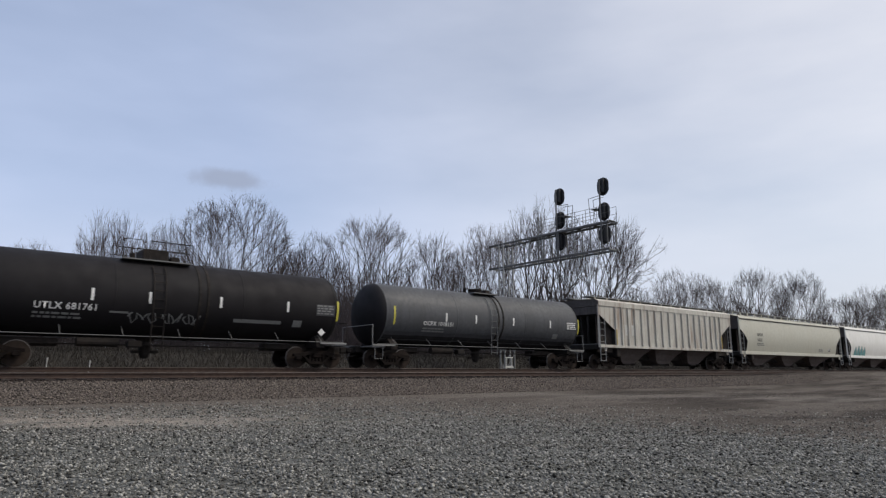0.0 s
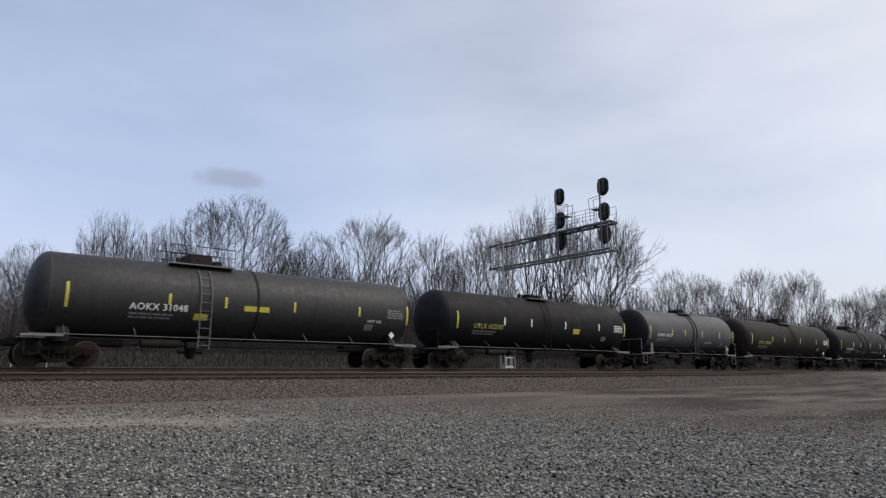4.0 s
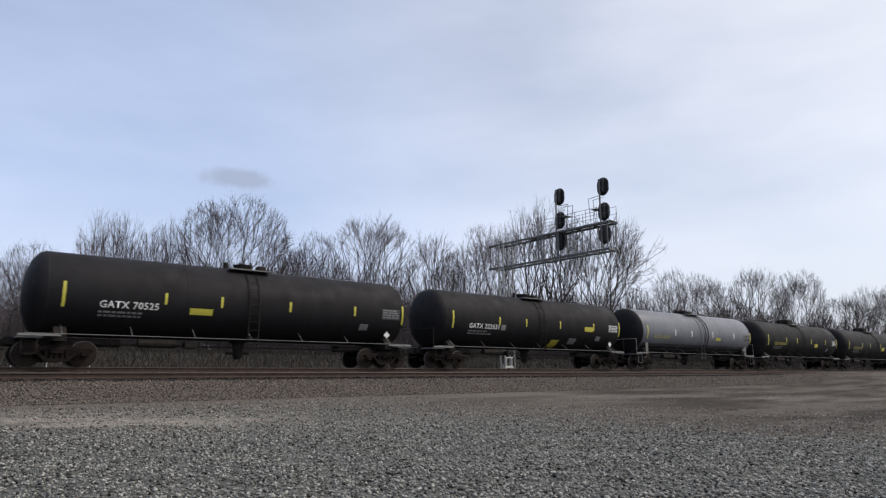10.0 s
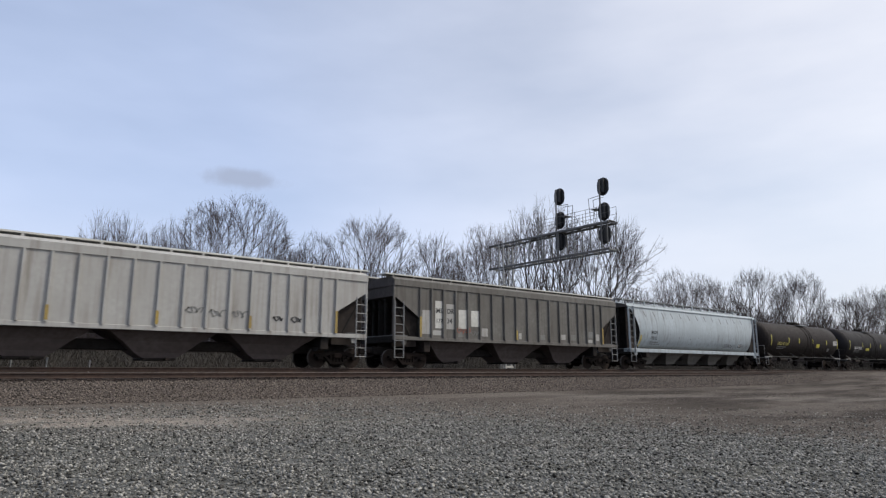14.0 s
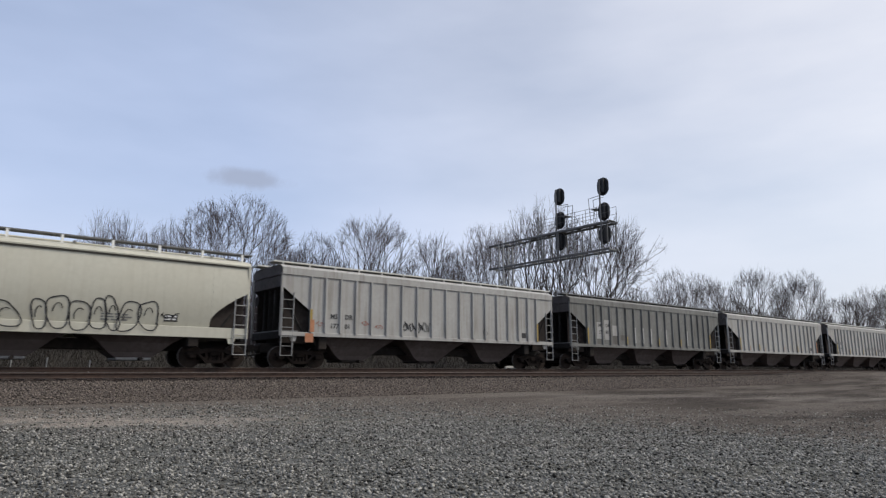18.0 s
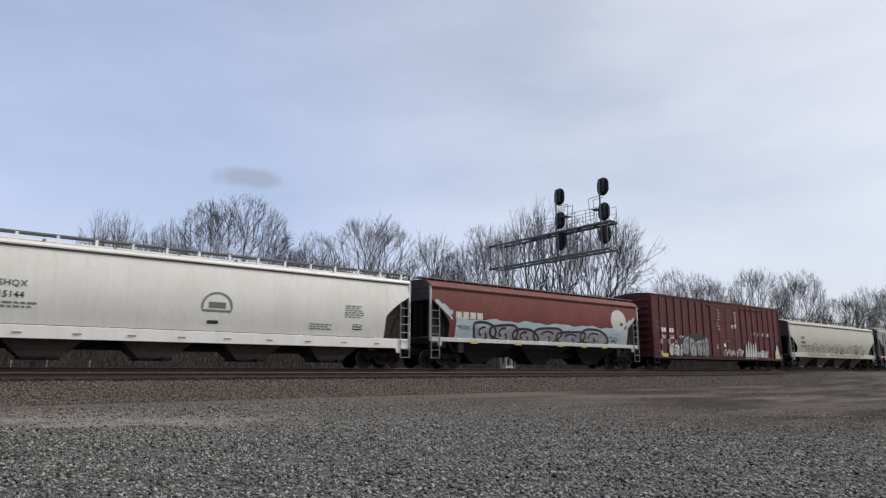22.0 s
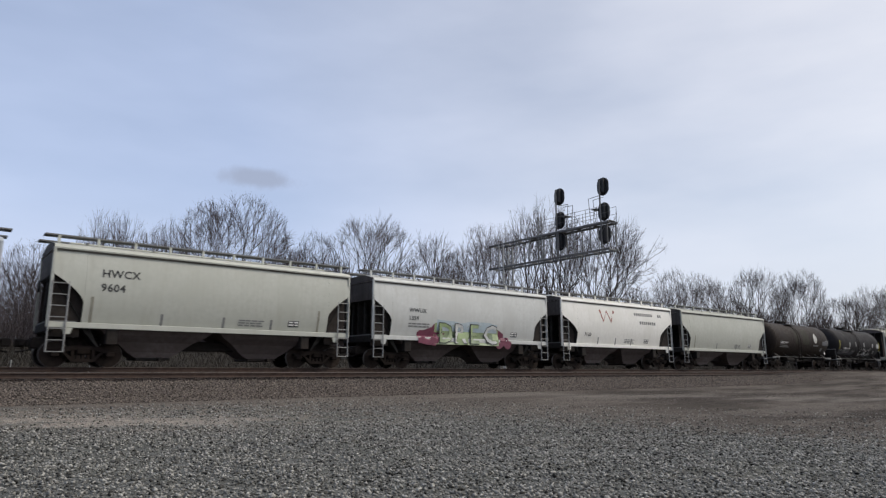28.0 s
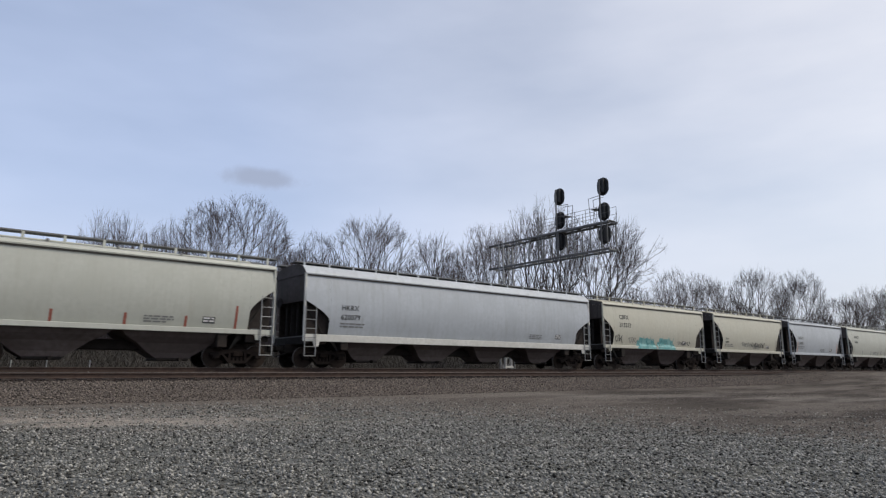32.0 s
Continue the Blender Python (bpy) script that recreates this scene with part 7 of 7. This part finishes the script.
    for ch in "DREG":
        me = text_mesh(ch, 1.5, SPRAY_BLACK)
        part("graffiti_letter", lay(me, x - 0.04, 1.28, both, 0.024), None, car, "tall graffiti letter with dark edge")
        me = text_mesh(ch, 1.36, SPRAY_GREEN if ch in "DE" else SPRAY_WHITE)
        part("letter_face", lay(me, x + 0.02, 1.33, both, 0.029), None, car, "lime and pale letter face")
        x += 1.06
    for x0 in (-3.4, 2.3):
        patch(car, "crimson_drip", x0, x0 + 0.5, 1.25, 1.48, SPRAY_PINK, lambda z: 1.555, "crimson paint over the sill")

    hopper(32, PALE_GREEN, "pale green two-bay covered hopper car", mark="HWCX|9604", mark_x=-4.42, mark_z=3.24, mark_size=0.4, tabs=(-4.65, -2.2, 0.2, 2.25, 4.45), **TWO_BAY)
    hopper(33, HOPPER_GREY, "blue-grey two-bay covered hopper car", -0.15, mark="NAHX|338081", ink=STENCIL_GREY, mark_x=-4.3, mark_z=2.75, mark_size=0.36, tabs=(-4.42, 4.42), **{**WIDE_ARCH, "cut": 1.28})
    car, skin, a = hopper(34, CREAM, "cream two-bay hopper car with dark tags", mark="CRLX|31080", mark_x=-4.2, mark_z=2.35, mark_size=0.2, tabs=(4.42,), **{**WIDE_ARCH, "cut": 1.2, "end_gap": 0.95})
    for x in (-1.6, -0.8, 0.0, 0.7, 1.5):
        tag_scrawl(car, skin, x, x + 0.85, 1.75, 2.25, STENCIL_GREY if x < -0.5 else SPRAY_BLACK, rng, 0.06)
    car, skin, a = hopper(35, CREAM, "cream two-bay hopper car with turquoise graffiti", mark="CBFX|315213", mark_x=-4.42, mark_z=3.26, mark_size=0.4, **TWO_BAY)
    both2 = lambda z: max(skin(z), 1.555 if z < 1.56 else 0)
    for x0, x1 in ((-2.3, -0.35), (0.1, 2.0)):
        uneven_band(car, "turquoise_haze", both2, x0 - 0.12, x1 + 0.1, 1.37, 1.84, SPRAY_TEAL, rng, "thin turquoise overspray", 0.010, 0.05)
        uneven_band(car, "turquoise_field", both2, x0 + 0.1, x1 - 0.08, 1.38, 2.06, SPRAY_TEAL, rng, "turquoise sprayed field", 0.013, 0.07)
        for k in range(9):
            x = x0 + 0.12 + (x1 - x0 - 0.25) * k / 8
            bm = bmesh.new()
            ribbon(bm, [(x, rng.uniform(1.4, 1.6)), (x + rng.uniform(-0.05, 0.05), 1.8), (x + rng.uniform(-0.1, 0.1), rng.uniform(2.0, 2.24))], rng.uniform(0.05, 0.1), both2, 0.016 + 0.0005 * k)
            part("turquoise_stroke", bm, SPRAY_TEAL_DARK if k % 3 == 1 else SPRAY_TEAL, car, "upright turquoise stroke")
    tag_scrawl(car, skin, -4.85, -4.05, 1.65, 2.3, SPRAY_BLACK, rng, 0.06)
    tag_scrawl(car, skin, -3.4, -2.45, 1.7, 2.15, STENCIL_GREY, rng)
    tag_scrawl(car, skin, 2.5, 3.2, 1.75, 2.0, STENCIL_GREY, rng)
    tag_scrawl(car, skin, 3.1, 4.2, 1.68, 2.05, SPRAY_BLACK, rng, 0.05)
    hopper(36, HOPPER_GREY, "blue-grey four-bay covered hopper car", bays=4, cut=1.25, cut_z=2.35, high=2.95, sill_z=1.16, sill_high=0.32, sill=PATCH_WHITE, roof_z=0.2, perch=0.02, mark="HKRX|620079", mark_x=-8.0, mark_z=2.62, mark_size=0.33)
    hopper(37, PALE_GREEN, "pale green two-bay covered hopper car", tab_paint=RUST_RED, tabs=(-4.6, -2.2, 0.2, 2.4, 4.4), **TWO_BAY)


build_front_cars()
build_middle_tanks()
build_hoppers()
build_red_cars()
build_last_cars()
settle_marks()


# ---- cloud ----
def build_cloud():
    """A small grey cloud, far off, that drifts slowly."""
    m = bpy.data.materials.new("thin_grey_cloud")
    m.use_nodes = True
    n, l = m.node_tree.nodes, m.node_tree.links
    n.clear()
    out, mix, clear, glow = n.new("ShaderNodeOutputMaterial"), n.new("ShaderNodeMixShader"), n.new("ShaderNodeBsdfTransparent"), n.new("ShaderNodeEmission")
    glow.inputs["Color"].default_value = (0.36, 0.41, 0.54, 1)
    co, mp, ln = n.new("ShaderNodeTexCoord"), n.new("ShaderNodeMapping"), n.new("ShaderNodeVectorMath")
    ln.operation = "LENGTH"
    mp.inputs["Scale"].default_value = (1 / 74, 1, 1 / 22)
    no = n.new("ShaderNodeTexNoise")
    no.inputs["Scale"].default_value, no.inputs["Detail"].default_value = 0.03, 5
    add = n.new("ShaderNodeMath")
    add.operation = "MULTIPLY_ADD"
    add.inputs[1].default_value = 0.9
    ramp = n.new("ShaderNodeMapRange")
    ramp.interpolation_type = "SMOOTHSTEP"
    for key, v in (("From Min", 1.45), ("From Max", 0.8), ("To Min", 0.0), ("To Max", 0.75)):
        ramp.inputs[key].default_value = v
    l.new(co.outputs["Object"], mp.inputs["Vector"])
    l.new(mp.outputs["Vector"], ln.inputs[0])
    l.new(co.outputs["Object"], no.inputs["Vector"])
    l.new(no.outputs["Fac"], add.inputs[0])
    l.new(ln.outputs["Value"], add.inputs[2])
    l.new(add.outputs["Value"], ramp.inputs["Value"])
    l.new(ramp.outputs["Result"], mix.inputs["Fac"])
    l.new(clear.outputs["BSDF"], mix.inputs[1])
    l.new(glow.outputs["Emission"], mix.inputs[2])
    l.new(mix.outputs["Shader"], out.inputs["Surface"])
    bm = bmesh.new()
    bm.faces.new([bm.verts.new((x, 0, z)) for x, z in ((-95, -32), (95, -32), (95, 32), (-95, 32))])
    ob = solid("backdrop_cloud", bm, m, "small thin grey cloud drifting in a pale sky", "cloud", kind="structure")
    ob.visible_shadow = False
    return ob


CLOUD = build_cloud()
CLOUD_START, CLOUD_END = (344.3, 957.7, 293.0), (383.7, 925.6, 294.7)


# ---- what moves ----
def motions():
    for number, car, x in CARS:
        rows = [(t, pose(x + SPEED * t, FAR_TRACK, RAIL)) for t in (0.0, 8.0, 16.0, 24.0, CLIP)]
        walk(car, rows)
    # wheels roll as they pass the camera
    starts = {number: x for number, _, x in CARS}
    for wheel, number, inner in WHEELS:
        centre = starts[number] + wheel.parent.matrix_basis.translation.x + inner
        begin, end = max(0.0, -centre / SPEED), min(CLIP, (48 - centre) / SPEED)
        spot = wheel.matrix_basis.translation.copy()
        times = [0.0] + [k / FPS for k in range(math.ceil(begin * FPS), math.floor(end * FPS) + 1)] + [CLIP]
        first, last = times[1] if len(times) > 2 else 0.0, times[-2]
        rows = []
        for t in sorted(set(times)):
            turn = math.degrees(SPEED * (min(max(t, first), last) - first) / 0.457) % 360
            rows.append((t, pose(spot.x, spot.y, spot.z, 0, turn, 0)))
        walk(wheel, rows)
    turn = pose(0, 0, 0, 0, 0, -22)
    walk(CLOUD, [(0, pose(CLOUD_START[0], CLOUD_START[1], CLOUD_START[2]) @ turn), (CLIP, pose(CLOUD_END[0], CLOUD_END[1], CLOUD_END[2]) @ turn)])


motions()
